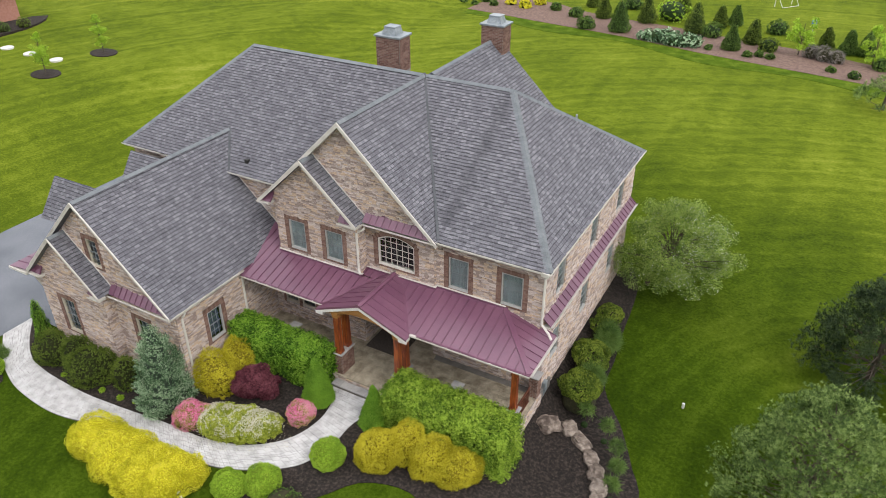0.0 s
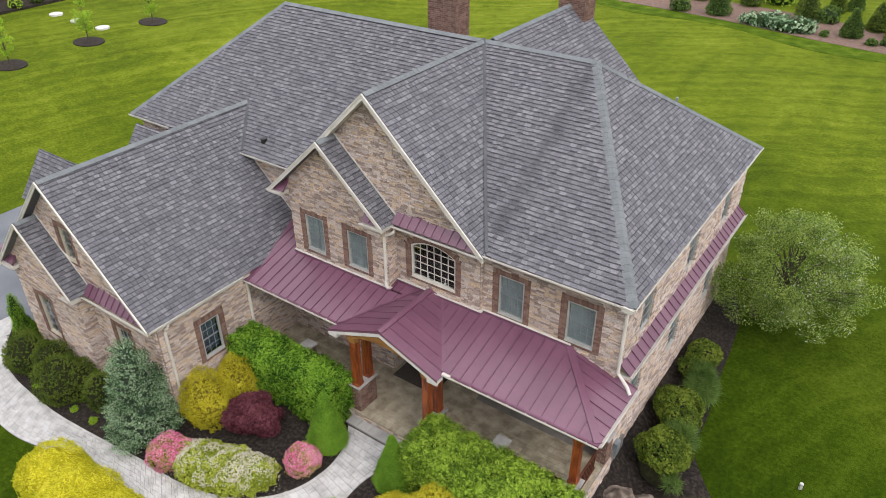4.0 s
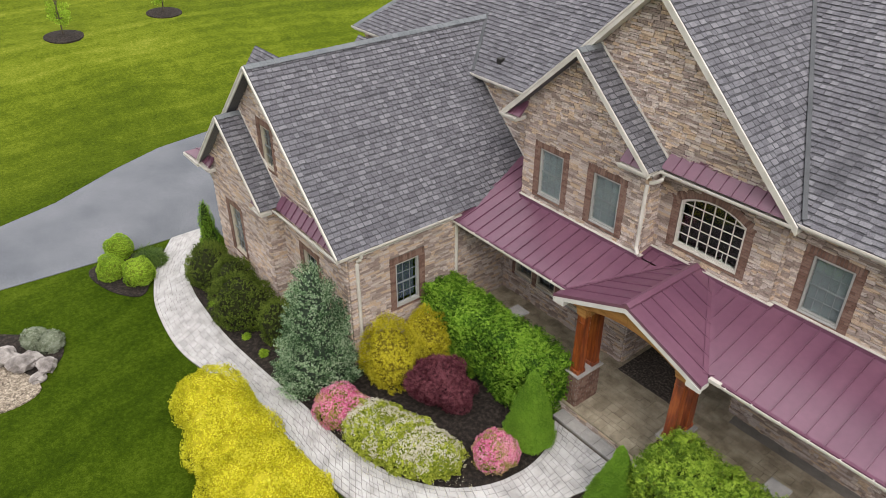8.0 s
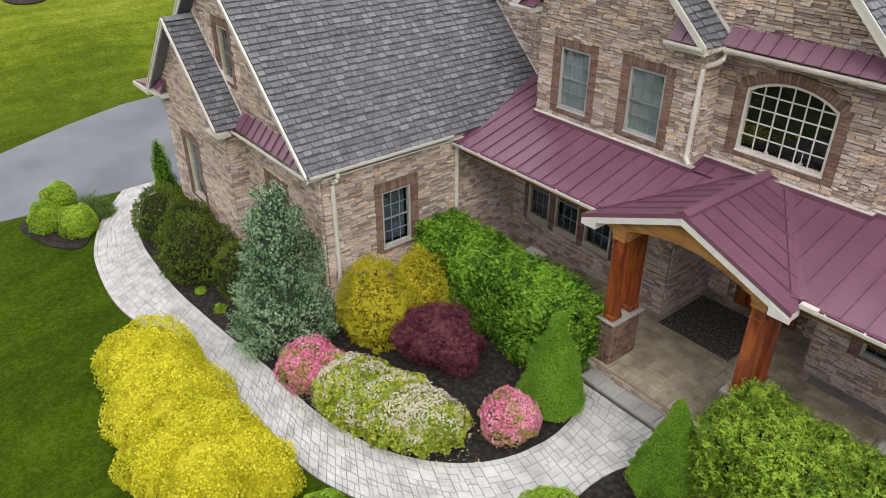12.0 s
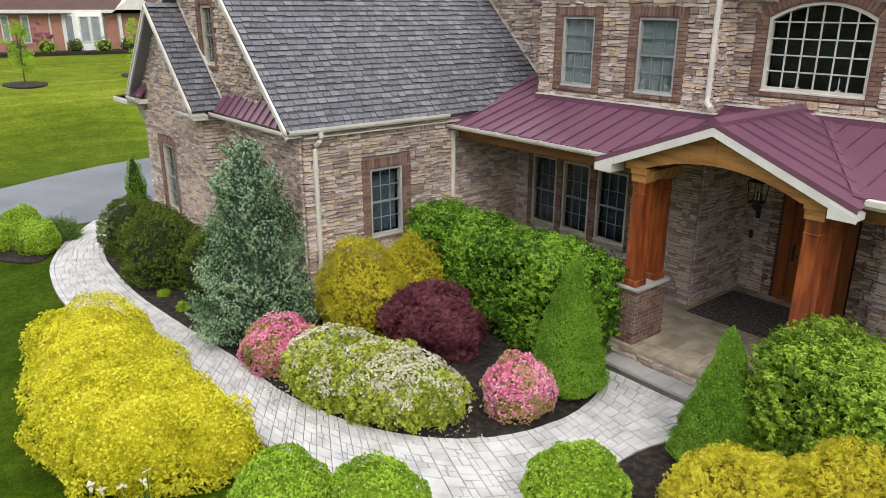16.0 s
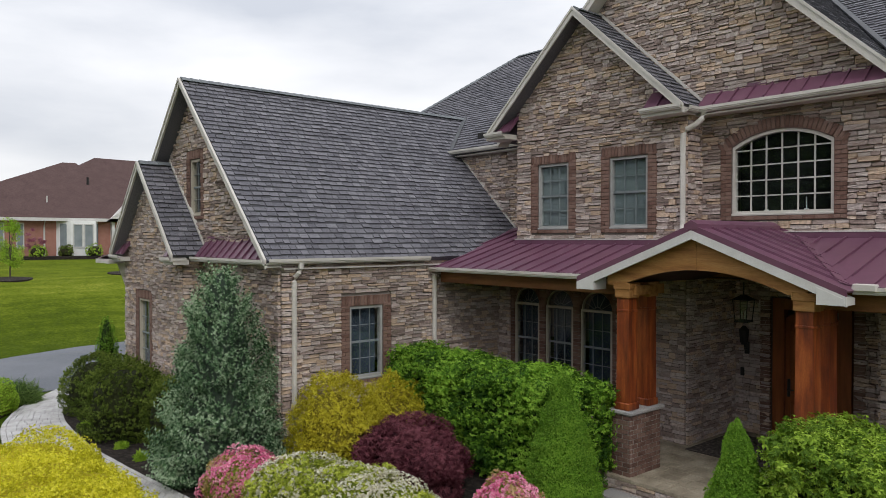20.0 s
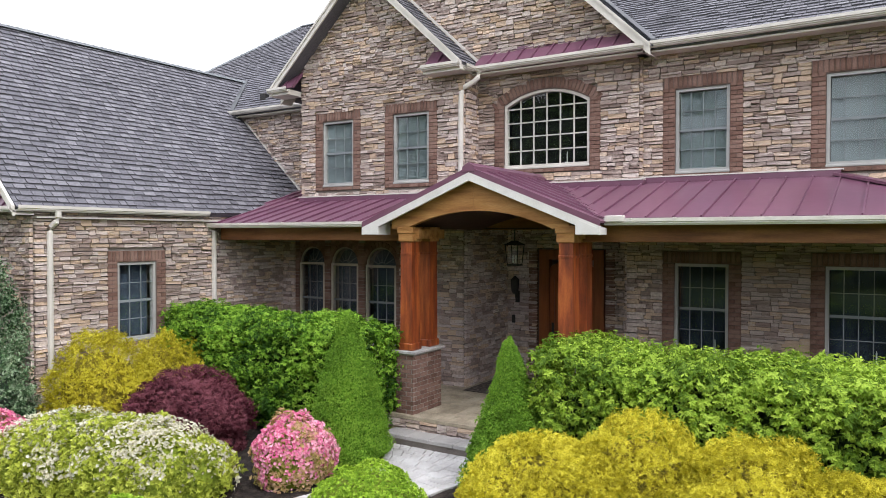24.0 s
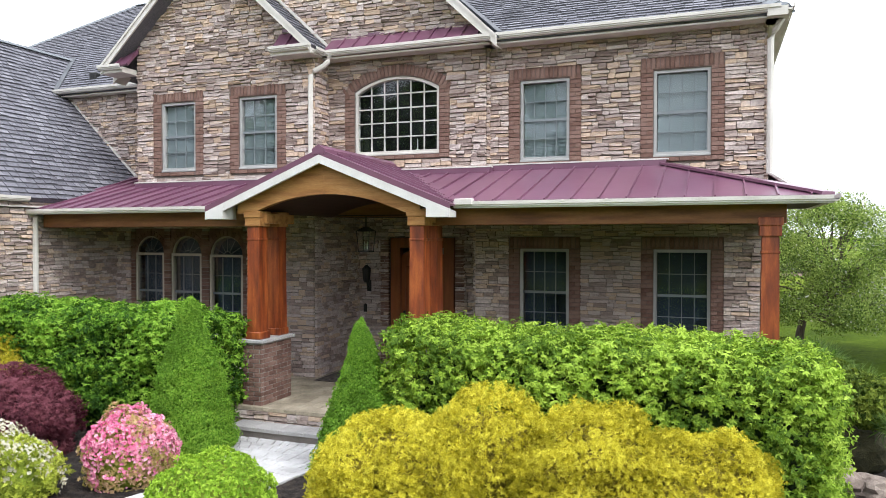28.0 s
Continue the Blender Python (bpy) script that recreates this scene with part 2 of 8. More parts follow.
# Fill behind leaves; its dark colour stands in for shade between them.
CORE_SHADE = material("shrub_core_shade", [(0.02, 0.022, 0.01), (0.05, 0.045, 0.02)], scale=12, rough=0.95, bump=0.6)
METAL_GREY = material("galvanised_metal", [(0.20, 0.23, 0.25), (0.33, 0.36, 0.38)], scale=4, rough=0.45, metal=0.5)
BLACK = material("black_iron", [(0.012, 0.012, 0.012), (0.025, 0.024, 0.022)], rough=0.5)
MAT_RUG = material("door_mat", [(0.03, 0.025, 0.022), (0.06, 0.05, 0.044), (0.16, 0.135, 0.115)], scale=16, detail=2, rough=0.95, bump=0.5)


def leaf(name, colours, rough=0.6, pieces=0.26):
    """Leaves let part of the light through."""
    m = material(name, colours, scale=1.4, detail=3, rough=rough, pieces=pieces, fine=0.08, fine_scale=30, spec=0.2)
    nt = m.node_tree
    bs = nt.nodes["Principled BSDF"]
    tr = nt.nodes.new("ShaderNodeBsdfTranslucent")
    mix = nt.nodes.new("ShaderNodeMixShader")
    mix.inputs[0].default_value = 0.38
    nt.links.new(bs.inputs["Base Color"].links[0].from_socket, tr.inputs["Color"])
    nt.links.new(bs.outputs[0], mix.inputs[1])
    nt.links.new(tr.outputs[0], mix.inputs[2])
    nt.links.new(mix.outputs[0], nt.nodes["Material Output"].inputs["Surface"])
    return m


L_HEDGE = leaf("hedge_leaf", [(0.032, 0.094, 0.008), (0.145, 0.31, 0.022), (0.31, 0.52, 0.058)])
L_HEDGE2 = leaf("hedge_leaf_yellowish", [(0.095, 0.178, 0.016), (0.25, 0.39, 0.035), (0.41, 0.565, 0.075)])
L_GOLD = leaf("gold_needles", [(0.36, 0.325, 0.018), (0.575, 0.515, 0.032), (0.73, 0.67, 0.075)])
L_YELLOW = leaf("bright_yellow_leaf", [(0.44, 0.43, 0.02), (0.66, 0.63, 0.03), (0.81, 0.77, 0.09)])
L_MAPLE = leaf("burgundy_leaf", [(0.075, 0.016, 0.025), (0.14, 0.034, 0.05), (0.23, 0.075, 0.095)])
L_PINK = leaf("pink_flower", [(0.68, 0.16, 0.31), (0.8, 0.3, 0.45), (0.88, 0.5, 0.6)])
L_AZGREEN = leaf("azalea_leaf", [(0.22, 0.27, 0.03), (0.40, 0.46, 0.055), (0.58, 0.63, 0.12)])
L_WHITE = leaf("white_flower", [(0.58, 0.55, 0.40), (0.74, 0.71, 0.60)])
L_BLUE = leaf("blue_needles", [(0.04, 0.088, 0.04), (0.19, 0.33, 0.165), (0.55, 0.68, 0.48)])
L_YEW = leaf("yew_needles", [(0.06, 0.092, 0.015), (0.125, 0.18, 0.028), (0.215, 0.285, 0.05)])
L_CONE = leaf("dwarf_spruce_needles", [(0.115, 0.235, 0.022), (0.19, 0.375, 0.034), (0.28, 0.48, 0.055)])
L_LIME = leaf("lime_leaf", [(0.18, 0.31, 0.022), (0.32, 0.49, 0.04), (0.46, 0.64, 0.08)])
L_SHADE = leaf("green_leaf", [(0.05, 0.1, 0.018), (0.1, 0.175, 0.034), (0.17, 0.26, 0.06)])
L_TREE = leaf("pale_green_leaf", [(0.12, 0.16, 0.055), (0.22, 0.28, 0.10), (0.36, 0.41, 0.18)])
L_CRAB = leaf("crabapple_leaf", [(0.08, 0.135, 0.024), (0.20, 0.295, 0.055), (0.38, 0.48, 0.125)])
L_BLOSSOM = leaf("cream_blossom", [(0.4, 0.42, 0.33), (0.6, 0.61, 0.52)])
L_PINE = leaf("dark_pine_needles", [(0.02, 0.038, 0.016), (0.042, 0.07, 0.028), (0.08, 0.12, 0.045)])
L_PALE = leaf("pale_pine_needles", [(0.06, 0.105, 0.028), (0.15, 0.23, 0.06), (0.30, 0.40, 0.13)])
L_SAGE = leaf("sage_leaf", [(0.16, 0.19, 0.12), (0.30, 0.34, 0.24), (0.46, 0.50, 0.40)])
L_GREY = leaf("grey_twigs", [(0.16, 0.15, 0.13), (0.30, 0.27, 0.25)])


def lawn_material():
    m = bpy.data.materials.new("lawn")
    m.use_nodes = True
    nt, b = m.node_tree, m.node_tree.nodes["Principled BSDF"]
    L = nt.links.new
    co = nt.nodes.new("ShaderNodeTexCoord")

    def noise_of(scale, detail, stretch=(1, 1, 1), turn=0.0):
        mp = nt.nodes.new("ShaderNodeMapping")
        mp.inputs["Scale"].default_value = stretch
        mp.inputs["Rotation"].default_value = (0, 0, turn)
        L(co.outputs["Object"], mp.inputs["Vector"])
        n = nt.nodes.new("ShaderNodeTexNoise")
        n.inputs["Scale"].default_value, n.inputs["Detail"].default_value = scale, detail
        L(mp.outputs["Vector"], n.inputs["Vector"])
        return n.outputs["Fac"]

    big, stripe = noise_of(0.07, 5), noise_of(0.62, 3, (1, 0.06, 1), radians(-28))
    patch, mid, grain, blade = noise_of(0.26, 4), noise_of(1.3, 6), noise_of(7.0, 5), noise_of(26.0, 3)
    # sweeping mower tracks round the side lawn
    arc = nt.nodes.new("ShaderNodeVectorMath")
    arc.operation = "DISTANCE"
    arc.inputs[1].default_value = (26.0, 3.0, 0.0)
    L(co.outputs["Object"], arc.inputs[0])
    bend = nt.nodes.new("ShaderNodeMath")
    bend.operation = "MULTIPLY_ADD"
    L(patch, bend.inputs[0])
    bend.inputs[1].default_value = 2.5
    L(arc.outputs["Value"], bend.inputs[2])
    track = nt.nodes.new("ShaderNodeTexNoise")
    track.noise_dimensions = "1D"
    track.inputs["Scale"].default_value, track.inputs["Detail"].default_value = 1.1, 4.0
    L(bend.outputs[0], track.inputs["W"])
    mow = track.outputs["Fac"]
    total = None
    for src, w in ((big, 0.34), (patch, 0.24), (stripe, 0.20), (mow, 0.26), (mid, 0.26), (grain, 0.42), (blade, 0.5)):
        k = nt.nodes.new("ShaderNodeMath")
        k.operation = "MULTIPLY_ADD"
        L(src, k.inputs[0])
        k.inputs[1].default_value = w
        if total:
            L(total, k.inputs[2])
        else:
            k.inputs[2].default_value = -0.65
        total = k.outputs[0]
    ramp = nt.nodes.new("ShaderNodeValToRGB")
    el = ramp.color_ramp.elements
    el[0].position, el[0].color = 0.24, (0.043, 0.068, 0.006, 1)
    el[1].position, el[1].color = 0.45, (0.094, 0.130, 0.009, 1)
    for p, c in ((0.58, (0.150, 0.187, 0.016)), (0.76, (0.25, 0.27, 0.045))):
        e = el.new(p)
        e.color = (*c, 1)
    L(total, ramp.inputs["Fac"])
    # deeper green inside a noisy ring round the house, paler on the open field
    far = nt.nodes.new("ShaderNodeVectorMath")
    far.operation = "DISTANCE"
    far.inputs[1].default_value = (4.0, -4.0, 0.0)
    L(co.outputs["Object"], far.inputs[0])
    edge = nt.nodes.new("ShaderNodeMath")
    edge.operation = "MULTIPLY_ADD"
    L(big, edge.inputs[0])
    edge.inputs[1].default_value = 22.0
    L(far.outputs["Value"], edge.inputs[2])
    farness = nt.nodes.new("ShaderNodeMapRange")
    farness.inputs["From Min"].default_value, farness.inputs["From Max"].default_value = 28.0, 52.0
    L(edge.outputs[0], farness.inputs["Value"])
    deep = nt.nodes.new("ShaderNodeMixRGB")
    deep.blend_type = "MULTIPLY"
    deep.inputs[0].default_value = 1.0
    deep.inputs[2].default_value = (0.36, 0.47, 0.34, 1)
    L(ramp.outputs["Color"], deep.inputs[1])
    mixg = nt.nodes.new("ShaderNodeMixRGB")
    L(farness.outputs[0], mixg.inputs[0])
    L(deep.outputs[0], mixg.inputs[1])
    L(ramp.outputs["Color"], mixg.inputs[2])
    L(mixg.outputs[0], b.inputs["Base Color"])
    b.inputs["Roughness"].default_value = 1.0
    b.inputs["Specular IOR Level"].default_value = 0.04
    bp = nt.nodes.new("ShaderNodeBump")
    bp.inputs["Strength"].default_value, bp.inputs["Distance"].default_value = 0.8, 0.05
    L(noise_of(30.0, 4), bp.inputs["Height"])
    L(bp.outputs["Normal"], b.inputs["Normal"])
    return m


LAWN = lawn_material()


# ---- builders ----
def fast_mesh(name, V, faces):
    """A mesh from an array of places and an array of quads (or triangles)."""
    V = np.asarray(V, dtype=np.float32).reshape(-1, 3)
    Q = np.asarray(faces, dtype=np.int32)
    me = bpy.data.meshes.new(name)
    me.vertices.add(len(V))
    me.vertices.foreach_set("co", V.ravel())
    k = Q.shape[1]
    me.loops.add(Q.size)
    me.loops.foreach_set("vertex_index", Q.ravel())
    me.polygons.add(len(Q))
    me.polygons.foreach_set("loop_start", np.arange(len(Q), dtype=np.int32) * k)
    me.polygons.foreach_set("loop_total", np.full(len(Q), k, dtype=np.int32))
    me.polygons.foreach_set("use_smooth", [False] * len(Q))
    me.update(calc_edges=True)
    me.validate()
    return me


def thing(name, label, category, place=(0, 0, 0), group="", kind=""):
    ob = new(name)
    ob.location = place
    ob.empty_display_size = 0.2
    return tagged(ob, label, category, group, kind)


class Geo:
    """Gathers boxes, prisms and sheets into one mesh."""

    def __init__(self):
        self.v, self.f = [], []

    def add(self, verts, faces):
        k = len(self.v)
        self.v += [tuple(p) for p in verts]
        self.f += [tuple(i + k for i in f) for f in faces]
        return self

    def box(self, x0, y0, z0, x1, y1, z1, c=0.0):
        """A box with edges cut by c."""
        if not c:
            return self.add([(x, y, z) for z in (z0, z1) for y in (y0, y1) for x in (x0, x1)],
                            [(0, 2, 3, 1), (4, 5, 7, 6), (0, 1, 5, 4), (2, 6, 7, 3), (0, 4, 6, 2), (1, 3, 7, 5)])
        c = min(c, (x1 - x0) * 0.45, (y1 - y0) * 0.45, (z1 - z0) * 0.45)
        bm = bmesh.new()
        bmesh.ops.create_cube(bm, size=1)
        for v in bm.verts:
            v.co = ((x0 + x1) / 2 + v.co.x * (x1 - x0), (y0 + y1) / 2 + v.co.y * (y1 - y0), (z0 + z1) / 2 + v.co.z * (z1 - z0))
        bmesh.ops.bevel(bm, geom=bm.edges[:], offset=c, segments=1, affect="EDGES", profile=0.5)
        bm.verts.index_update()
        self.add([v.co[:] for v in bm.verts], [[v.index for v in f.verts] for f in bm.faces])
        bm.free()
        return self

    def prism(self, poly, way, holes=()):
        """A flat outline in space, with holes, pushed along way."""
        way = Vector(way)
        loops = [[Vector(p) for p in poly]] + [[Vector(p) for p in h] for h in holes]
        flat = [p for lp in loops for p in lp]
        tris = bpy_tess(loops)
        n = len(flat)
        nrm = Vector((0, 0, 0))
        for a, b_, c in tris:
            nrm += (flat[b_] - flat[a]).cross(flat[c] - flat[a])
        flip = nrm.dot(way) > 0
        faces = []
        for a, b_, c in tris:
            faces.append((a, c, b_) if flip else (a, b_, c))
            faces.append((a + n, b_ + n, c + n) if flip else (a + n, c + n, b_ + n))
        k = 0
        for lp in loops:
            m = len(lp)
            for i in range(m):
                j = (i + 1) % m
                faces.append((k + i, k + j, k + j + n, k + i + n))
            k += m
        return self.add([p[:] for p in flat] + [(p + way)[:] for p in flat], faces)

    def tube(self, pts, r, sides=8):
        """A round pipe along points."""
        pts = [Vector(p) for p in pts]
        rings = []
        for i, p in enumerate(pts):
            d = (pts[min(i + 1, len(pts) - 1)] - pts[max(i - 1, 0)]).normalized()
            a = d.cross(Vector((0, 0, 1)) if abs(d.z) < 0.9 else Vector((1, 0, 0))).normalized()
            b_ = d.cross(a)
            rr = r[i] if isinstance(r, (list, tuple)) else r
            rings.append([(p + a * rr * math.cos(t) + b_ * rr * math.sin(t))[:] for t in (2 * math.pi * k / sides for k in range(sides))])
        fs = []
        for i in range(len(pts) - 1):
            for k in range(sides):
                j = (k + 1) % sides
                fs.append((i * sides + k, i * sides + j, (i + 1) * sides + j, (i + 1) * sides + k))
        fs += [tuple(range(sides))[::-1], tuple(range((len(pts) - 1) * sides, len(pts) * sides))]
        return self.add([p for ring in rings for p in ring], fs)

    def make(self, name, mat, parent=None, label="", smooth=False, kind=""):
        me = bpy.data.meshes.new(name)
        me.from_pydata(self.v, [], self.f)
        bm = bmesh.new()
        bm.from_mesh(me)
        bmesh.ops.recalc_face_normals(bm, faces=bm.faces[:])
        bm.to_mesh(me)
        bm.free()
        me.materials.append(mat)
        if smooth:
            me.polygons.foreach_set("use_smooth", [True] * len(me.polygons))
        return place_mesh(name, me, parent, label, kind)


def place_mesh(name, me, parent=None, label="", kind=""):
    ob = new(name, me)
    if parent:
        ob.parent = parent
        if parent.type == "EMPTY":
            ob.matrix_parent_inverse = Matrix.Translation(-parent.location)
    return tagged(ob, label, kind=kind)


from mathutils.geometry import tessellate_polygon as bpy_tess


def spans(poly, z):
    """Where a level line at height z lies inside an outline of (u, z)."""
    xs = []
    for (u0, a), (u1, b_) in zip(poly, poly[1:] + poly[:1]):
        if (a <= z < b_) or (b_ <= z < a):
            xs.append(u0 + (u1 - u0) * (z - a) / (b_ - a))
    xs.sort()
    return list(zip(xs[::2], xs[1::2]))


def minus(iv, cuts):
    for c0, c1 in cuts:
        out = []
        for a, b_ in iv:
            if c1 <= a or c0 >= b_:
                out.append((a, b_))
                continue
            if c0 > a:
                out.append((a, c0))
            if c1 < b_:
                out.append((c1, b_))
        iv = out
    return iv


rng = random.Random(7)


def stone_mesh(i):
    """A split ledge stone, 1 by 1 by 1: an uneven six-sided outline, rough face to -y, edges broken."""
    r = random.Random(100 + i)
    j = lambda s: r.uniform(-s, s)
    a, b_ = r.uniform(0.04, 0.16), r.uniform(0.1, 0.34)
    ring = [(-0.5, -0.5 + abs(j(0.1))), (0.5, -0.5 + abs(j(0.1))), (0.5, 0.5 - abs(j(0.14))), (-0.5, 0.5 - abs(j(0.14)))]
    cut = r.randrange(4)
    out = []
    for k, (x, z) in enumerate(ring):
        if k in (cut, (cut + 2 + r.randrange(2)) % 4) and len(out) - k < 2:
            first, second = (x * (1 - 2 * a), z), (x, z * (1 - 2 * b_))
            out += [first, second] if k in (1, 3) else [second, first]
        else:
            out.append((x, z))
    while len(out) < 6:
        (x0, z0), (x1, z1) = out[-1], out[0]
        out.append(((x0 + x1) / 2 + j(0.02), (z0 + z1) / 2))
    back = [(x, 0.5, z) for x, z in out]
    face = [(x * 0.965 + j(0.012), -0.5 + j(0.22), z * 0.91 + j(0.03)) for x, z in out]
    f = [(6, 7, 8, 9), (6, 9, 10, 11)] + [(k, (k + 1) % 6, (k + 1) % 6 + 6, k + 6) for k in range(6)]
    me = bpy.data.meshes.new("stone")
    me.from_pydata(back + face, [], f)
    me.materials.append(STONE)
    return me


BRICK_SEAM = material("brick_seam", [(0.125, 0.09, 0.078), (0.165, 0.125, 0.108)], rough=0.95)
BRICK_JOINT = material("brick_joint", [(0.26, 0.235, 0.21), (0.34, 0.31, 0.28)], rough=0.95)
STONES = [stone_mesh(i) for i in range(14)]
STONE_V = [np.array([v.co[:] for v in m.vertices]) for m in STONES]
STONE_F = np.array([list(p.vertices) for p in STONES[0].polygons])


def stone_face(wall, origin, along, out, poly, holes=(), single=0, near=(0, 0)):
    """Courses of ledge stone on a wall. poly, holes: outlines in (u, z), u along the wall; near: the place round which single stones lie."""
    o, u, n = Vector(origin), Vector(along), Vector(out)
    turn = Matrix(((u.x, -n.x, 0), (u.y, -n.y, 0), (0, 0, 1)))
    zs = [p[1] for p in poly]
    z, laid = min(zs), []
    while z < max(zs) - 0.03:
        h = min(rng.choice((0.075, 0.1, 0.12, 0.14, 0.17)), max(zs) - z)
        zm = z + h / 2
        cuts = [s for hole in holes for s in spans(hole, zm)]
        for a, b_ in minus(spans(poly, zm), cuts):
            x = a
            while x < b_ - 0.015:
                w = rng.uniform(0.11, 0.38)
                if b_ - x - w < 0.1:
                    w = b_ - x
                k = 1 if h < 0.08 or (h < 0.125 and w < 0.24 and rng.random() < 0.6) else (3 if h > 0.15 and rng.random() < 0.35 else 2)
                parts = [rng.uniform(0.7, 1.3) for _ in range(k)]
                zz = z
                for q in parts:
                    hh = h * q / sum(parts)
                    if w > 0.28 and hh > 0.05 and rng.random() < 0.4:
                        c = w * rng.uniform(0.35, 0.65)
                        laid += [(x + c / 2, zz + hh / 2, c, hh), (x + (w + c) / 2, zz + hh / 2, w - c, hh)]
                    else:
                        laid.append((x + w / 2, zz + hh / 2, w, hh))
                    zz += hh
                x += w
        z += h
    laid.sort(key=lambda s: math.hypot(s[0] - near[0], (s[1] - near[1]) * 1.2))
    V, F = [], []
    for i, (cu, cz, w, h) in enumerate(laid):
        d = rng.uniform(0.056, 0.084)
        k = rng.randrange(14)
        flip = rng.choice((-1, 1))
        p = o + u * cu + n * (d * 0.5 - 0.02)
        p.z = cz + rng.uniform(-0.006, 0.006)
        h += rng.uniform(-0.004, 0.012)
        lean = turn @ Matrix.Rotation(rng.uniform(-0.055, 0.055) * min(1.0, 0.2 / w), 3, "Y")
        if i < single:
            st = new("stone", STONES[k])
            st.parent = wall
            st.matrix_basis = Matrix.Translation(p) @ lean.to_4x4() @ Matrix.Diagonal((w - 0.002, d, h - 0.001, 1))
        else:
            a = STONE_V[k] * np.array((w - 0.002, d, h - 0.001))
            V.append(a @ np.array(lean).T + np.array(p))
            F.append(STONE_F + 12 * len(F))
    if V:
        me = fast_mesh("stonework", np.concatenate(V), np.concatenate(F))
        me.materials.append(STONE)
        place_mesh("stonework", me, wall, kind="stuff")


SHINGLE_TRIS = [(0, 1, 2), (0, 2, 5), (5, 2, 11), (5, 11, 10), (10, 11, 3), (10, 3, 4), (6, 7, 1), (6, 1, 0), (7, 8, 2), (7, 2, 1), (9, 6, 0), (9, 0, 5), (9, 5, 10), (9, 10, 4), (8, 3, 11), (8, 11, 2)]
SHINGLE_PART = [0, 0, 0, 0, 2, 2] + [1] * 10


def shingle_slope(roof, eave, along, up, poly, single=0, near=(0, 0), row=0.155, mat=None):
    """A roof plane: a deck and courses of laminated shingles, each with a shadow line coloured in along the top of what
    shows and tabs of two lengths. poly: outline in (u, v), u along the eave, v up the slope.
    """
    o, u, v = Vector(eave), Vector(along).normalized(), Vector(up).normalized()
    n = u.cross(v)
    if n.z < 0:
        n = -n
    Geo().prism([o + u * a + v * b_ for a, b_ in poly], n * -0.1).make("roof_deck", mat or SHINGLE, roof)
    tops = max(p[1] for p in poly)
    laid = []
    b0 = min(p[1] for p in poly) - 0.03
    while b0 < tops - 0.02:
        b1 = min(b0 + row + 0.05, tops)
        lo, hi = spans(poly, max(b0, min(p[1] for p in poly) + 0.002)), spans(poly, min(b0 + row, tops - 0.004))
        for (a0, c0), (a1, c1) in zip(lo, hi):
            x = min(a0, a1) - rng.uniform(0, 0.3)
            while x < max(c0, c1):
                w = rng.choice((0.14, 0.17, 0.2, 0.22, 0.26))
                l0, r0, l1, r1 = max(x, a0), min(x + w - 0.013, c0), max(x, a1), min(x + w - 0.013, c1)
                if r0 - l0 > 0.01 or r1 - l1 > 0.01:
                    r0, r1 = max(r0, l0), max(r1, l1)
                    laid.append((l0, r0, l1, r1, b0 + rng.choice((0.0, 0.0, 0.0, 0.022)) + rng.uniform(-0.006, 0.006), b1))
                x += w
        b0 += row
    laid.sort(key=lambda s: math.hypot(s[0] - near[0], s[4] - near[1]))
    V, F = [], []
    O, U, W, N = (np.array(q) for q in (o, u, v, n))
    for i, (l0, r0, l1, r1, y0, y1) in enumerate(laid):
        t = rng.uniform(0.02, 0.034)
        f = min(0.9, max(0.3, (row - 0.033 * row / 0.155 + rng.uniform(-0.006, 0.006)) / (row + 0.05)))
        lb, rb, yb, tb = l0 + (l1 - l0) * f, r0 + (r1 - r0) * f, y0 + (y1 - y0) * f, t + (0.004 - t) * f
        c = min(0.008, (r0 - l0) * 0.3)
        q = np.array([O + U * (l0 + c) + W * y0 + N * t, O + U * (r0 - c) + W * y0 + N * t, O + U * r0 + W * (y0 + c) + N * t, O + U * r1 + W * y1 + N * 0.004,
                      O + U * l1 + W * y1 + N * 0.004, O + U * l0 + W * (y0 + c) + N * t, O + U * (l0 + c) + W * y0, O + U * (r0 - c) + W * y0,
                      O + U * r0 + W * (y0 + c), O + U * l0 + W * (y0 + c), O + U * lb + W * yb + N * tb, O + U * rb + W * yb + N * tb])
        if i < single:
            me = bpy.data.meshes.new("shingle")
            me.from_pydata(q.tolist(), [], [(0, 1, 2, 11, 10, 5), (10, 11, 3, 4), (6, 7, 1, 0), (7, 8, 2, 1), (9, 6, 0, 5), (9, 5, 10, 4), (8, 3, 11, 2)])
            for m in (mat or SHINGLE, SHINGLE_EDGE, SHADOW_BAND):
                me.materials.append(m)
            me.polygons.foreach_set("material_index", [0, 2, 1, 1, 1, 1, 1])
            place_mesh("shingle", me, roof)
        else:
            V.append(q)
            k = 12 * (len(V) - 1)
            F += [(k + a, k + b_, k + e) for a, b_, e in SHINGLE_TRIS]
    if V:
        me = fast_mesh("shingles", np.concatenate(V), np.array(F))
        for m in (mat or SHINGLE, SHINGLE_EDGE, SHADOW_BAND):
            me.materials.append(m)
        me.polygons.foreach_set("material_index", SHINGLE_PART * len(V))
        place_mesh("shingles", me, roof, kind="stuff")


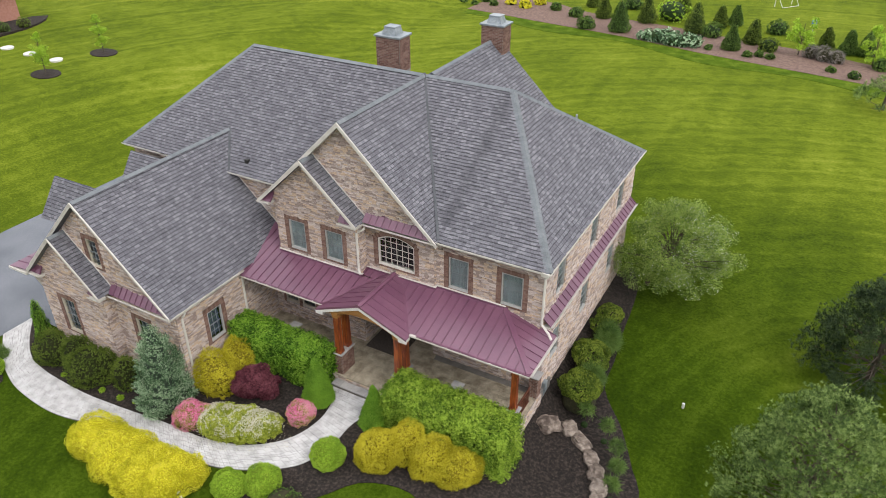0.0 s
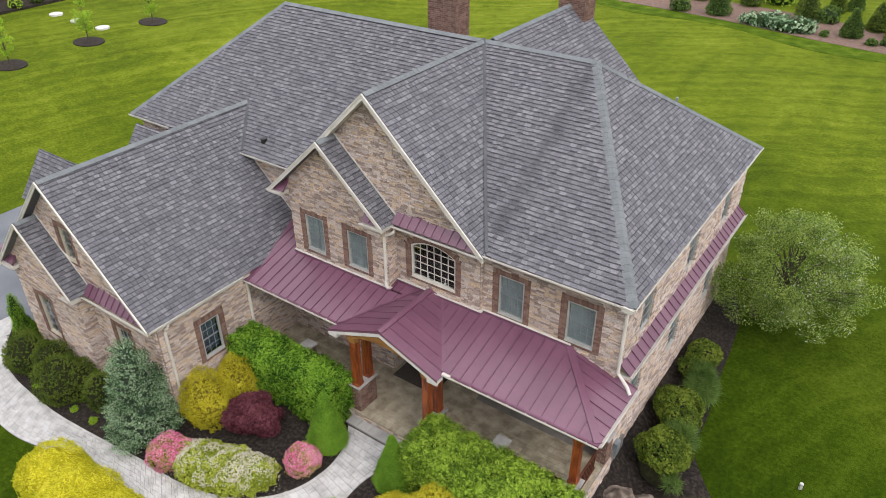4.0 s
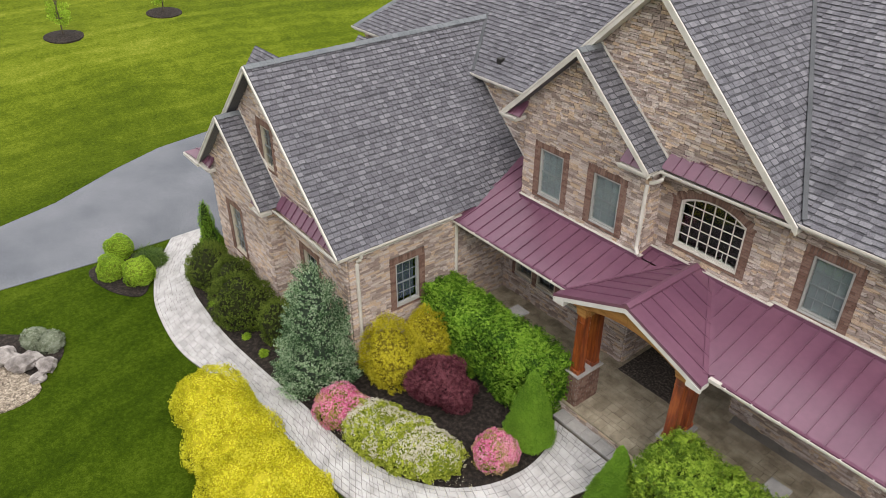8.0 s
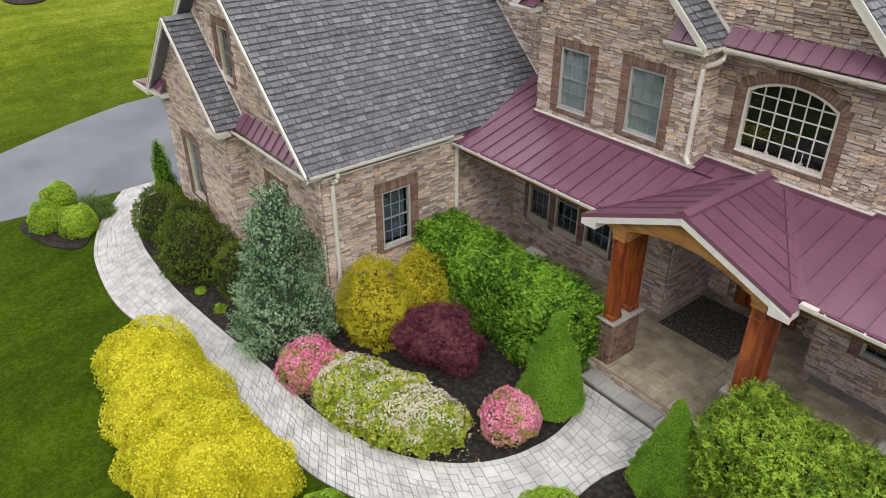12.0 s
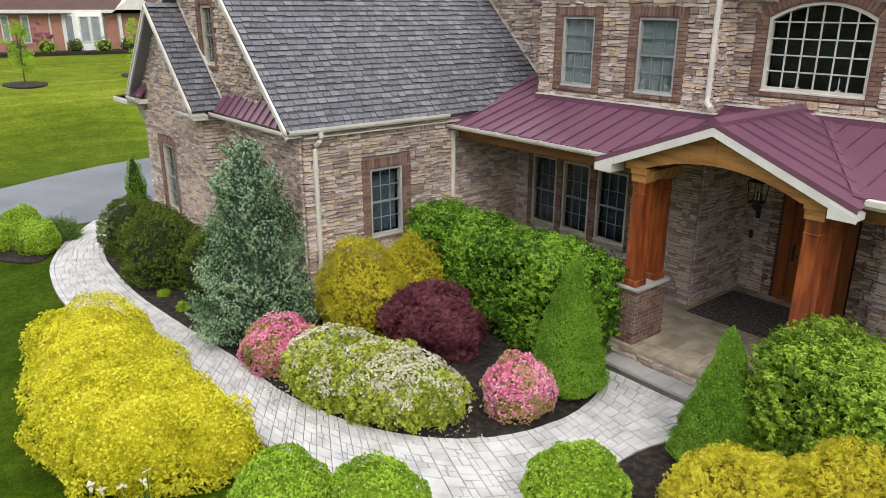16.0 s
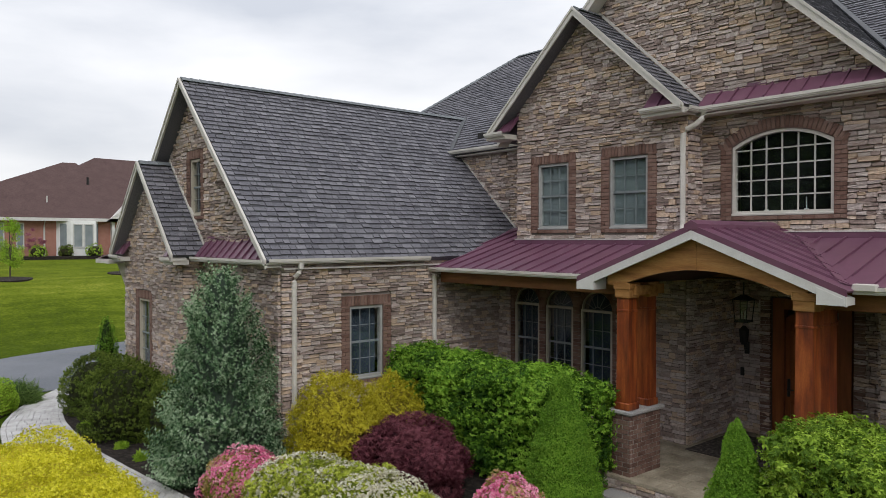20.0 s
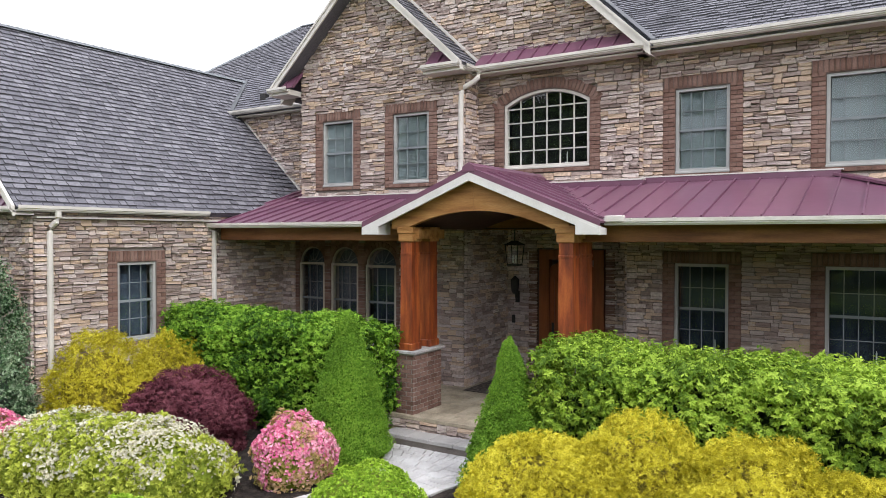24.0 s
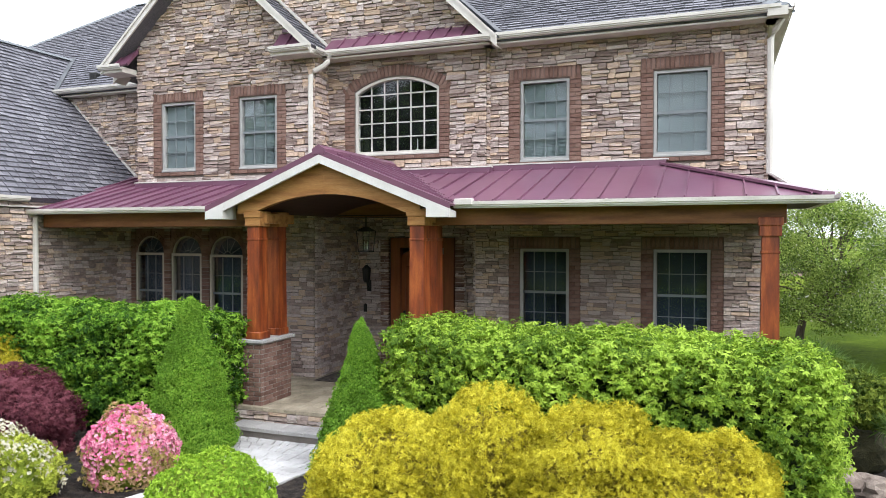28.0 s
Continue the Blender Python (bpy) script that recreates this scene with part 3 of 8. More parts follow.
def ridge_caps(roof, a, b_, side, step=0.19, wide=0.15, name="ridge_cap"):
    """Folded cap shingles lapped along a ridge or hip."""
    a, b_ = Vector(a), Vector(b_)
    d = (b_ - a).normalized()
    s = Vector(side).normalized()
    s = (s - d * s.dot(d)).normalized()
    n = d.cross(s)
    if n.z < 0:
        n = -n
    g, L = Geo(), (b_ - a).length
    t = 0.0
    while t < L:
        p, q = a + d * t, a + d * min(t + step + 0.04, L)
        g.add([(p - s * wide - n * 0.04)[:], (p + n * 0.056)[:], (p + s * wide - n * 0.04)[:],
               (q - s * wide - n * 0.05)[:], (q + n * 0.04)[:], (q + s * wide - n * 0.05)[:],
               (p - s * wide - n * 0.07)[:], (p + s * wide - n * 0.07)[:]],
              [(0, 1, 4, 3), (1, 2, 5, 4), (0, 6, 7, 2, 1)])
        t += step
    return g.make(name, RIDGECAP, roof, kind="stuff")


def metal_slope(roof, eave, along, up, poly, step=0.38, rise=0.034):
    """Standing-seam panels, each with its raised seam. poly in (u, v)."""
    o, u, v = Vector(eave), Vector(along).normalized(), Vector(up).normalized()
    n = u.cross(v)
    if n.z < 0:
        n = -n
    us = [p[0] for p in poly]
    P = lambda a, b_, h=0.0: (o + u * a + v * b_ + n * h)[:]
    turned = [(b_, a) for a, b_ in poly]
    x = min(us)
    while x < max(us) - 0.02:
        x1 = min(x + step, max(us))
        cuts = sorted({x + 0.001, x1 - 0.001, *[a for a in us if x < a < x1]})
        g = Geo()
        for c0, c1 in zip(cuts, cuts[1:]):
            s0, s1 = spans(turned, c0 + 0.0005), spans(turned, c1 - 0.0005)
            for (a0, b0), (a1, b1) in zip(s0, s1):
                g.prism([P(c0, a0), P(c1, a1), P(c1, b1), P(c0, b0)], n * -0.03)
        for a0, b0 in spans(turned, min(x1, max(us) - 0.02))[:1]:
            if b0 - a0 > 0.1:
                e = min(x1, max(us) - 0.02)
                g.prism([P(e - 0.011, a0, 0), P(e + 0.011, a0, 0), P(e + 0.011, b0 - 0.03, 0), P(e - 0.011, b0 - 0.03, 0)], n * rise)
        if g.v:
            g.make("panel", METAL_ROOF, roof)
        x = x1


# ---- the house ----
house = thing("house", "large stone house with grey shingle roofs and maroon metal porch roof", "house")


def wall(name, origin, along, out, poly, holes=(), single=0, near=(0, 0), thick=0.22, label=""):
    """A stone-faced wall: mortar body with openings, ledge stone on its outer face."""
    o, u, n = Vector(origin), Vector(along), Vector(out)
    P = lambda a, z: (o.x + u.x * a, o.y + u.y * a, z)
    w = Geo().prism([P(a, z) for a, z in poly], n * -thick, [[P(a, z) for a, z in h] for h in holes]).make(name, MORTAR, house, label)
    stone_face(w, origin, along, out, poly, holes, single, near)
    return w


def rect(u0, z0, u1, z1):
    return [(u0, z0), (u1, z0), (u1, z1), (u0, z1)]


def arch_outline(w, h, rise, steps=10, grow=0.0):
    """A window outline about u = 0 with a bowed head: rise is the height of the bow."""
    a, r = w / 2 + grow, rise
    pts = [(-a, -grow), (a, -grow)]
    if rise <= 0:
        return pts + [(a, h + grow), (-a, h + grow)]
    for i in range(steps + 1):
        t = i / steps
        x = a - 2 * a * t
        R = (w * w / 4 + r * r) / (2 * r)
        zc = h - R
        pts.append((x, zc + math.sqrt(max((R + grow) ** 2 - x * x, 0.0001))))
    return pts


def brick_mesh(name, sx, sy, sz):
    g = Geo().box(-sx / 2, -sy / 2, -sz / 2, sx / 2, sy / 2, sz / 2, 0.006)
    me = bpy.data.meshes.new(name)
    me.from_pydata(g.v, [], g.f)
    me.materials.append(BRICK)
    return me


GRILLE = material("window_grille", [(0.18, 0.205, 0.215), (0.225, 0.25, 0.26)], rough=0.5, fine=0.04)
SOLDIER, STRETCH, HEADER = brick_mesh("brick", 0.066, 0.1, 0.2), brick_mesh("brick", 0.2, 0.1, 0.066), brick_mesh("brick", 0.1, 0.1, 0.066)


def window(origin, along, out, u, z, w, h, rise=0.0, grid=(3, 4), sash=True, shade=0.0, bricks=True, light_trim=True, label="", fan=False, slim=True, room=None):
    """A window set into a wall: frame, sashes, glazing bars, panes, a blind behind, and a brick surround."""
    o, U, N = Vector(origin), Vector(along), Vector(out)
    P = lambda a, b_, d=0.0: (o.x + U.x * (u + a) + N.x * d, o.y + U.y * (u + a) + N.y * d, z + b_)
    trim = TRIM if not slim else (FRAME if light_trim else TAN)
    outer, inner = arch_outline(w, h, rise), arch_outline(w - 0.1, h - 0.05, max(rise - 0.01, 0) if rise else 0, grow=0)
    inner = [(a, max(b_, 0.055)) for a, b_ in inner]
    ring, gap = (outer, inner) if not fan else (arch_outline(w, h - rise + 0.02, 0), [(0.045 - w / 2, 0.055), (w / 2 - 0.045, 0.055), (w / 2 - 0.045, h - rise - 0.03), (0.045 - w / 2, h - rise - 0.03)])
    win = Geo().prism([P(a, b_, 0.012) for a, b_ in ring], N * -0.11, [[P(a, b_, 0.012) for a, b_ in gap]]).make("window", trim, house, label)
    if fan:
        bow = lambda r, k: [(r * math.cos(t), h - rise + 0.021 + (rise - 0.021) * k * math.sin(t)) for t in np.linspace(0, math.pi, 15)]
        Geo().prism([P(a, b_, -0.02) for a, b_ in bow(w / 2, 1.0) + bow(w / 2 - 0.026, 0.93)[::-1]], N * -0.07).make("fanlight_frame", trim, win)
    Geo().box(*[f(*q) for f, q in zip((min,) * 3 + (max,) * 3, list(zip(P(-w / 2 - 0.006, -0.03, 0.045), P(w / 2 + 0.006, 0.012, -0.06))) * 2)], 0.008).make("window_sill", trim, win)
    iw, ih = w - 0.1, h - 0.105
    bars = Geo()

    def bar(a0, b0, a1, b1, d0=-0.055, d1=-0.03):
        q = (P(a0, b0, d0), P(a1, b1, d1))
        bars.box(*[min(q[0][i], q[1][i]) for i in range(3)], *[max(q[0][i], q[1][i]) for i in range(3)])
    top = lambda a: (h - 0.05 if not rise else [b_ for _, b_ in [max(((abs(p[0] - a), p[1]) for p in inner[2:]), key=lambda s: -s[0])]][0])
    nx, nz = grid
    thin = 0.006 if slim else 0.011
    body = ih if not fan else ih - rise
    for i in range(1, nx):
        a = -iw / 2 + iw * i / nx
        bar(a - thin, 0.055, a + thin, (top(a) if not fan else 0.055 + body))
    for i in range(1, nz):
        b_ = 0.055 + body * i / nz
        k = 0.022 if sash and i == nz // 2 else thin
        bar(-iw / 2, b_ - k, iw / 2, b_ + k)
    if fan:
        for t in (30, 60, 90, 120, 150):
            r0, r1 = 0.1, iw / 2 + 0.01
            c, s = math.cos(radians(t)), math.sin(radians(t))
            bars.tube([P(r0 * c, body + 0.09 + r0 * s, -0.04), P(r1 * c, body + 0.09 + r1 * s * min(1, rise / (iw / 2)), -0.04)], 0.008, 4)
        bars.tube([P(0.1 * math.cos(radians(t)), body + 0.09 + 0.1 * math.sin(radians(t)), -0.04) for t in range(0, 181, 20)], 0.008, 4)
    if bars.v:
        bars.make("glazing_grille", GRILLE if slim else trim, win)
    Geo().prism([P(a, b_, -0.05) for a, b_ in inner], N * -0.006).make("pane", GLASS, win).visible_shadow = False
    # Plate just behind the glass, coloured in place of a dim room.
    Geo().prism([P(a * 1.0, b_, -0.2) for a, b_ in inner], N * -0.02).make("pane_backing", room or PANE_TONE, win)
    if shade > 0:
        bl, zt = Geo(), h - 0.06
        zb = zt - (ih) * shade
        while zt > zb:
            bl.prism([P(-iw / 2 + 0.01, zt, -0.085), P(iw / 2 - 0.01, zt, -0.085), P(iw / 2 - 0.01, zt - 0.032, -0.075), P(-iw / 2 + 0.01, zt - 0.032, -0.075)], N * -0.003)
            zt -= 0.03
        bl.make("blind", BLIND, win)
    if bricks:
        turn = Matrix(((U.x, -N.x, 0), (U.y, -N.y, 0), (0, 0, 1))).to_4x4()

        def lay(me, a, b_, tilt=0.0, d=-0.004):
            br = new("brick", me)
            br.parent = win
            br.matrix_basis = Matrix.Translation(P(a, b_, d + rng.uniform(-0.004, 0.004))) @ turn @ pose(0, 0, 0, 0, tilt, 0)
        around = [(a, max(b_, -0.108)) for a, b_ in arch_outline(w, h, rise, grow=0.208)] if rise else [(-w / 2 - 0.207, -0.108), (w / 2 + 0.207, -0.108), (w / 2 + 0.207, h + 0.212), (-w / 2 - 0.207, h + 0.212)]
        Geo().prism([P(a, b_, 0.034) for a, b_ in around], N * -0.13, [[P(a, b_, 0.034) for a, b_ in arch_outline(w, h, rise, grow=0.003)]]).make("brick_backing", BRICK_SEAM, win)
        b_ = -0.1 + 0.033
        i = 0
        spring = h - rise
        while b_ < spring + 0.02:
            for sgn in (-1, 1):
                if i % 2:
                    lay(STRETCH, sgn * (w / 2 + 0.01 + 0.1), b_)
                else:
                    lay(HEADER, sgn * (w / 2 + 0.01 + 0.05), b_)
                    lay(HEADER, sgn * (w / 2 + 0.01 + 0.155), b_)
            b_ += 0.074
            i += 1
        a = -w / 2 + 0.04
        while a < w / 2:
            lay(STRETCH, min(max(a + 0.06, -w / 2 + 0.1), w / 2 - 0.1), -0.072)
            a += 0.208
        if rise:
            R = (w * w / 4 + rise * rise) / (2 * rise)
            zc = h - R
            span = math.asin(min(1.0, (w / 2 + 0.2) / (R + 0.12)))
            n = int(2 * span * (R + 0.115) / 0.078)
            for i in range(n + 1):
                t = -span + 2 * span * i / n
                lay(SOLDIER, (R + 0.115) * math.sin(t), zc + (R + 0.115) * math.cos(t), math.degrees(t), -0.002)
        else:
            n = int((w + 0.4) / 0.076)
            for i in range(n):
                lay(SOLDIER, -(w + 0.4) / 2 + 0.04 + i * (w + 0.4 - 0.08) / (n - 1), h + 0.115)
    return win


def glass_material():
    m = bpy.data.materials.new("window_pane_glass")
    m.use_nodes = True
    nt, b = m.node_tree, m.node_tree.nodes["Principled BSDF"]
    n = nt.nodes.new("ShaderNodeTexNoise")
    n.inputs["Scale"].default_value = 1.5
    bp = nt.nodes.new("ShaderNodeBump")
    bp.inputs["Strength"].default_value, bp.inputs["Distance"].default_value = 0.03, 0.02
    nt.links.new(n.outputs["Fac"], bp.inputs["Height"])
    nt.links.new(bp.outputs["Normal"], b.inputs["Normal"])
    b.inputs["Base Color"].default_value = (0.85, 0.92, 0.92, 1)
    b.inputs["Roughness"].default_value = 0.02
    b.inputs["Transmission Weight"].default_value = 1.0
    b.inputs["IOR"].default_value = 1.38
    return m


GLASS = glass_material()


def hole(u, z, w, h, rise=0.0, side=0.21, head=0.215, foot=0.11):
    """The opening left in the stone for a window and its bricks."""
    if rise:
        pts = [(u + a, z + b_) for a, b_ in arch_outline(w, h, rise, grow=0.212)]
        return [(p[0], max(p[1], z - foot)) for p in pts]
    return rect(u - w / 2 - side, z - foot, u + w / 2 + side, z + h + head)


X, Y, Z = Vector((1, 0, 0)), Vector((0, 1, 0)), Vector((0, 0, 1))
EAVE, RIDGE_Z, RIDGE_Y = 6.72, 10.82, 8.9

# upper front walls (u is the world's x where the wall runs along x)
W1, W2 = (-3.24, 4.55, 0.86, 1.40), (-1.30, 4.55, 0.88, 1.40)
W3, W4 = (4.29, 4.55, 0.88, 1.42), (6.60, 4.55, 0.90, 1.42)
ARCH = (1.47, 4.76, 1.74, 1.46, 0.25)
G2Y, ARCY, MAINY = 2.15, 2.62, 2.75
EASTX, EASTY = 2.87, 3.17
wall("wall", (0, G2Y, 0), X, -Y, [(-4.3, 4.0), (-0.02, 4.0), (-0.02, 6.72), (-0.1, 6.85), (-2.4, 8.98), (-4.3, 7.2)],
     [hole(*W1), hole(*W2)], 300, (-2.2, 5.6), label="stacked ledge stone gable wall in brown and grey")
for nm, x0 in (("side", -0.02), ("side_b", -4.3)):
    s = 1 if nm == "side" else -1
    wall("wall", (x0, 0, 0), Y, X * s, rect(G2Y, 4.0, 3.6, 6.75))
big = lambda x: 10.8 - 0.965 * abs(x + 0.75) - 0.1
wall("wall", (0, ARCY, 0), X, -Y, [(-4.6, 6.9), (-0.02, 6.9), (-0.02, 4.2), (3.25, 4.2), (3.25, big(3.25)), (-0.75, big(-0.75)), (-4.6, big(-4.6))],
     [hole(*ARCH[:4], ARCH[4])], 300, (1.5, 6.2), label="stacked ledge stone front gable wall")
wall("wall", (3.25, 0, 0), Y, X, rect(ARCY, 4.2, MAINY + 0.2, 6.75))
wall("wall", (0, MAINY, 0), X, -Y, rect(3.25, 3.66, 7.85, 6.72), [hole(*W3), hole(*W4)], 300, (5.5, 5.5), label="stacked ledge stone upper wall")
# upper wall behind the garage roof
wall("wall", (0, 3.55, 0), X, -Y, rect(-14.6, 4.0, -4.3, 6.72), (), 120, (-5.4, 5.8))
# east, north and west sides
EW = [(4.6, 4.55), (8.6, 4.55), (12.4, 4.55)]
EL = [(4.6, 1.35), (8.2, 1.35), (12.0, 1.35)]
east_holes = [hole(u, z, 0.9, 1.42, side=0.04, head=0.04, foot=0.04) for u, z in EW + EL]
wall("wall", (7.85, 0, 0), Y, X, [(EASTY, -1.2), (14.6, -1.2), (14.6, 6.72), (MAINY, 6.72), (MAINY, 3.6), (EASTY, 3.6)], east_holes, 200, (4, 5))
for u, z in EW + EL:
    window((7.85, 0, 0), Y, X, u, z, 0.9, 1.42, grid=(3, 4), shade=0.5, bricks=False, label="tall sash window in the side wall")
Geo().box(-14.6, 14.38, -0.3, 7.83, 14.6, 6.7).make("wall", MORTAR, house)
Geo().box(-14.6, 3.6, -0.3, -14.4, 14.38, 6.7).make("wall", STONE, house)

for spec, lab, sh in ((W1, "white sash window with a drawn blind", 1.0), (W2, "white sash window with a drawn blind", 1.0)):
    window((0, G2Y, 0), X, -Y, *spec, grid=(3, 4), shade=sh, label=lab)
for spec in (W3, W4):
    window((0, MAINY, 0), X, -Y, *spec, grid=(4, 4), shade=1.0, label="wide white sash window with a closed slatted blind")
window((0, ARCY, 0), X, -Y, *ARCH[:4], ARCH[4], grid=(6, 5), sash=False, label="large bowed-head window with many small panes", slim=False, room=DARK_PLATE)

# lower front walls
FLOOR = 0.42
L3, L4 = (4.195, 1.361, 0.91, 1.60), (6.593, 1.361, 0.93, 1.60)
BAYS = [(-4.27, 1.22, 0.76, 1.98, 0.38), (-3.30, 1.22, 0.78, 1.98, 0.39), (-2.29, 1.22, 0.82, 1.98, 0.41)]
LOWY, PIERX = 2.42, -0.2
wall("wall", (0, EASTY, 0), X, -Y, rect(EASTX, 0.0, 7.85, 3.6), [hole(*L3), hole(*L4)], 220, (5.5, 2.6), label="stacked ledge stone wall under the porch")
wall("wall", (0, LOWY, 0), X, -Y, rect(-5.2, 0.0, PIERX, 3.7), [rect(-4.78, 1.1, -1.76, 3.36)], 200, (-1.0, 1.8))
wall("wall", (PIERX, 0, 0), Y, X, rect(LOWY, 0.0, 4.3, 3.7), (), 60, (3.0, 1.8))
wall("wall", (EASTX, 0, 0), Y, -X, rect(EASTY, 0.0, 4.3, 3.7))
DOOR = (1.32, FLOOR, 1.16, 2.62)
wall("wall", (0, 4.25, 0), X, -Y, rect(PIERX, 0.0, EASTX, 3.7), [rect(0.56, 0.3, 2.08, 3.2)], 60, (0.2, 1.8))
for spec in (L3, L4):
    window((0, EASTY, 0), X, -Y, *spec, grid=(4, 4), label="wide white sash window under the porch roof")
for x, z, w, h, r in BAYS:
    window((0, LOWY, 0), X, -Y, x, z, w, h, r, grid=(3, 4), fan=True, bricks=False, light_trim=False, label="tall round-headed window with a fanlight")
for x0, x1 in ((-4.78, -4.66), (-3.88, -3.70), (-2.90, -2.71), (-1.87, -1.76)):
    pier = Geo().box(x0 + 0.01, LOWY - 0.02, 1.1, x1 - 0.01, LOWY + 0.08, 3.36).make("brick_pier", MORTAR, house, "brown brick pier between the arched windows")
    z = 1.1
    while z < 3.3:
        Geo().box(x0 + 0.005, LOWY - 0.035, z, x1 - 0.005, LOWY + 0.03, z + 0.066, 0.006).make("brick", BRICK, pier)
        z += 0.076
for (x, z, w, h, r), x0, x1 in zip(BAYS, (-4.66, -3.70, -2.71), (-3.88, -2.90, -1.87)):
    zs = z + h - r
    outer = [(x0, zs), (x0, 3.36), (x1, 3.36), (x1, zs)]
    Geo().prism([(a, LOWY - 0.01, b_) for a, b_ in outer + [(x + (w / 2) * math.cos(t), zs + r * math.sin(t)) for t in np.linspace(0, math.pi, 13)]], (0, 0.1, 0)).make("brick_spandrel", BRICK, house)
    Geo().box(x0, LOWY - 0.02, z - 0.11, x1, LOWY + 0.1, z - 0.03, 0.01).make("window_ledge", BLUESTONE, house)
for x, z, w, h, r in BAYS:
    head = Geo()
    n = 15
    for i in range(n + 1):
        t = math.pi * i / n
        c, s = math.cos(t), math.sin(t)
        R0, R1 = w / 2 + 0.01, w / 2 + 0.11
        zc = z + h - r
        c2, s2 = math.cos(t + 0.18), math.sin(t + 0.18)
        head.prism([(x + R0 * c, LOWY - 0.03, zc + R0 * s), (x + R1 * c, LOWY - 0.03, zc + R1 * s), (x + R1 * c2, LOWY - 0.03, zc + R1 * s2), (x + R0 * c2, LOWY - 0.03, zc + R0 * s2)], (0, 0.1, 0))
    head.make("brick_arch", BRICK, house, kind="stuff")

# front door in its recess
door = Geo().prism([(DOOR[0] - 0.5, 4.3, FLOOR + 0.06), (DOOR[0] + 0.5, 4.3, FLOOR + 0.06), (DOOR[0] + 0.5, 4.3, 2.78), (DOOR[0] + 0.3, 4.3, 2.9), (DOOR[0], 4.3, 2.95), (DOOR[0] - 0.3, 4.3, 2.9), (DOOR[0] - 0.5, 4.3, 2.78)], (0, 0.06, 0)).make("front_door", DOORWOOD, house, "stained wooden front door with raised panels")
for x0 in (DOOR[0] - 0.4, DOOR[0] + 0.06):
    for z0, z1 in ((FLOOR + 0.25, 1.15), (1.3, 2.55)):
        Geo().box(x0, 4.272, z0, x0 + 0.34, 4.305, z1, 0.02).make("door_panel", DOORWOOD, door)
Geo().box(DOOR[0] - 0.45, 4.255, 1.25, DOOR[0] - 0.4, 4.3, 1.6, 0.01).tube([(DOOR[0] - 0.42, 4.26, 1.4), (DOOR[0] - 0.42, 4.2, 1.4), (DOOR[0] - 0.3, 4.2, 1.4)], 0.012).make("door_handle", BLACK, door, "black iron lever handle")
Geo().prism([(0.6, 4.22, FLOOR), (2.04, 4.22, FLOOR), (2.04, 4.22, 3.16), (0.6, 4.22, 3.16)], (0, 0.16, 0),
            [[(DOOR[0] - 0.5, 4.22, FLOOR + 0.06), (DOOR[0] + 0.5, 4.22, FLOOR + 0.06), (DOOR[0] + 0.5, 4.22, 2.95), (DOOR[0] - 0.5, 4.22, 2.95)]]).make("door_frame", DOORWOOD, house)
for x0 in (0.36, 2.08):
    jamb = Geo().box(x0 + 0.01, 4.215, FLOOR, x0 + 0.19, 4.3, 3.15).make("brick_jamb", MORTAR, house, "brown brick jamb of the front door")
    z = FLOOR
    while z < 3.12:
        Geo().box(x0, 4.2, z, x0 + 0.2, 4.26, z + 0.066, 0.006).make("brick", BRICK, jamb)
        z += 0.076

# garage wing
GX, GY = -5.2, -3.4
GW = (-1.46, 1.46, 0.82, 1.48)
wall("wall", (GX, 0, 0), Y, X, rect(GY, -0.1, 4.0, 3.85), [hole(*GW)], 300, (-1.6, 2.8), label="stacked ledge stone wall of the garage wing")
window((GX, 0, 0), Y, X, *GW, grid=(3, 4), shade=0.0, label="grey sash window with glazing bars")
GS = (-7.3, 1.3, 0.8, 1.55)
GA = (-9.27, 4.88, 0.62, 1.28)
gz = lambda x: 7.98 - 0.956 * abs(x + 9.3) - 0.12
wall("wall", (0, GY, 0), X, -Y, [(-13.2, -0.1), (GX, -0.1), (GX, gz(GX)), (-9.3, gz(-9.3)), (-13.2, gz(-13.2))], [hole(*GS), hole(*GA, side=0.2)], 300, (-7.2, 4.6),
     label="stacked ledge stone gable end of the garage wing")
window((0, GY, 0), X, -Y, *GS, grid=(3, 4), light_trim=False, label="grey sash window behind the shrubs")
window((0, GY, 0), X, -Y, *GA, grid=(2, 4), light_trim=False, label="narrow attic window in the gable")
SY = -3.9
GB = (-11.35, 1.1, 0.82, 1.72)
sz = lambda x: 6.15 - 0.97 * abs(x + 10.85) - 0.12
wall("wall", (0, SY, 0), X, -Y, [(-12.85, -0.1), (-8.85, -0.1), (-8.85, sz(-8.85)), (-10.85, sz(-10.85)), (-12.85, sz(-12.85))], [hole(*GB)], 200, (-10, 3), label="stacked ledge stone wall of the small gable")
window((0, SY, 0), X, -Y, *GB, grid=(3, 4), light_trim=False, label="tall sash window of the small gable")
wall("wall", (-8.85, 0, 0), Y, X, rect(SY, -0.1, GY, 3.85))
wall("wall", (-12.85, 0, 0), Y, -X, rect(SY, -0.1, GY, 3.85))
# west side of the garage wing: tan trimmed door bays
Geo().box(-13.2, GY + 0.22, -0.1, -12.98, 4.0, 3.85).make("wall", TAN, house, "tan trimmed wall with garage doors")
for y0 in (-2.6, 0.6):
    gd = Geo().box(-13.26, y0, 0.0, -13.2, y0 + 2.6, 2.3).make("garage_door", TRIM, house, "cream panelled garage door")
    for i in range(4):
        Geo().box(-13.285, y0 + 0.05, 0.04 + i * 0.57, -13.258, y0 + 2.55, 0.55 + i * 0.57, 0.015).make("door_panel", TRIM, gd)

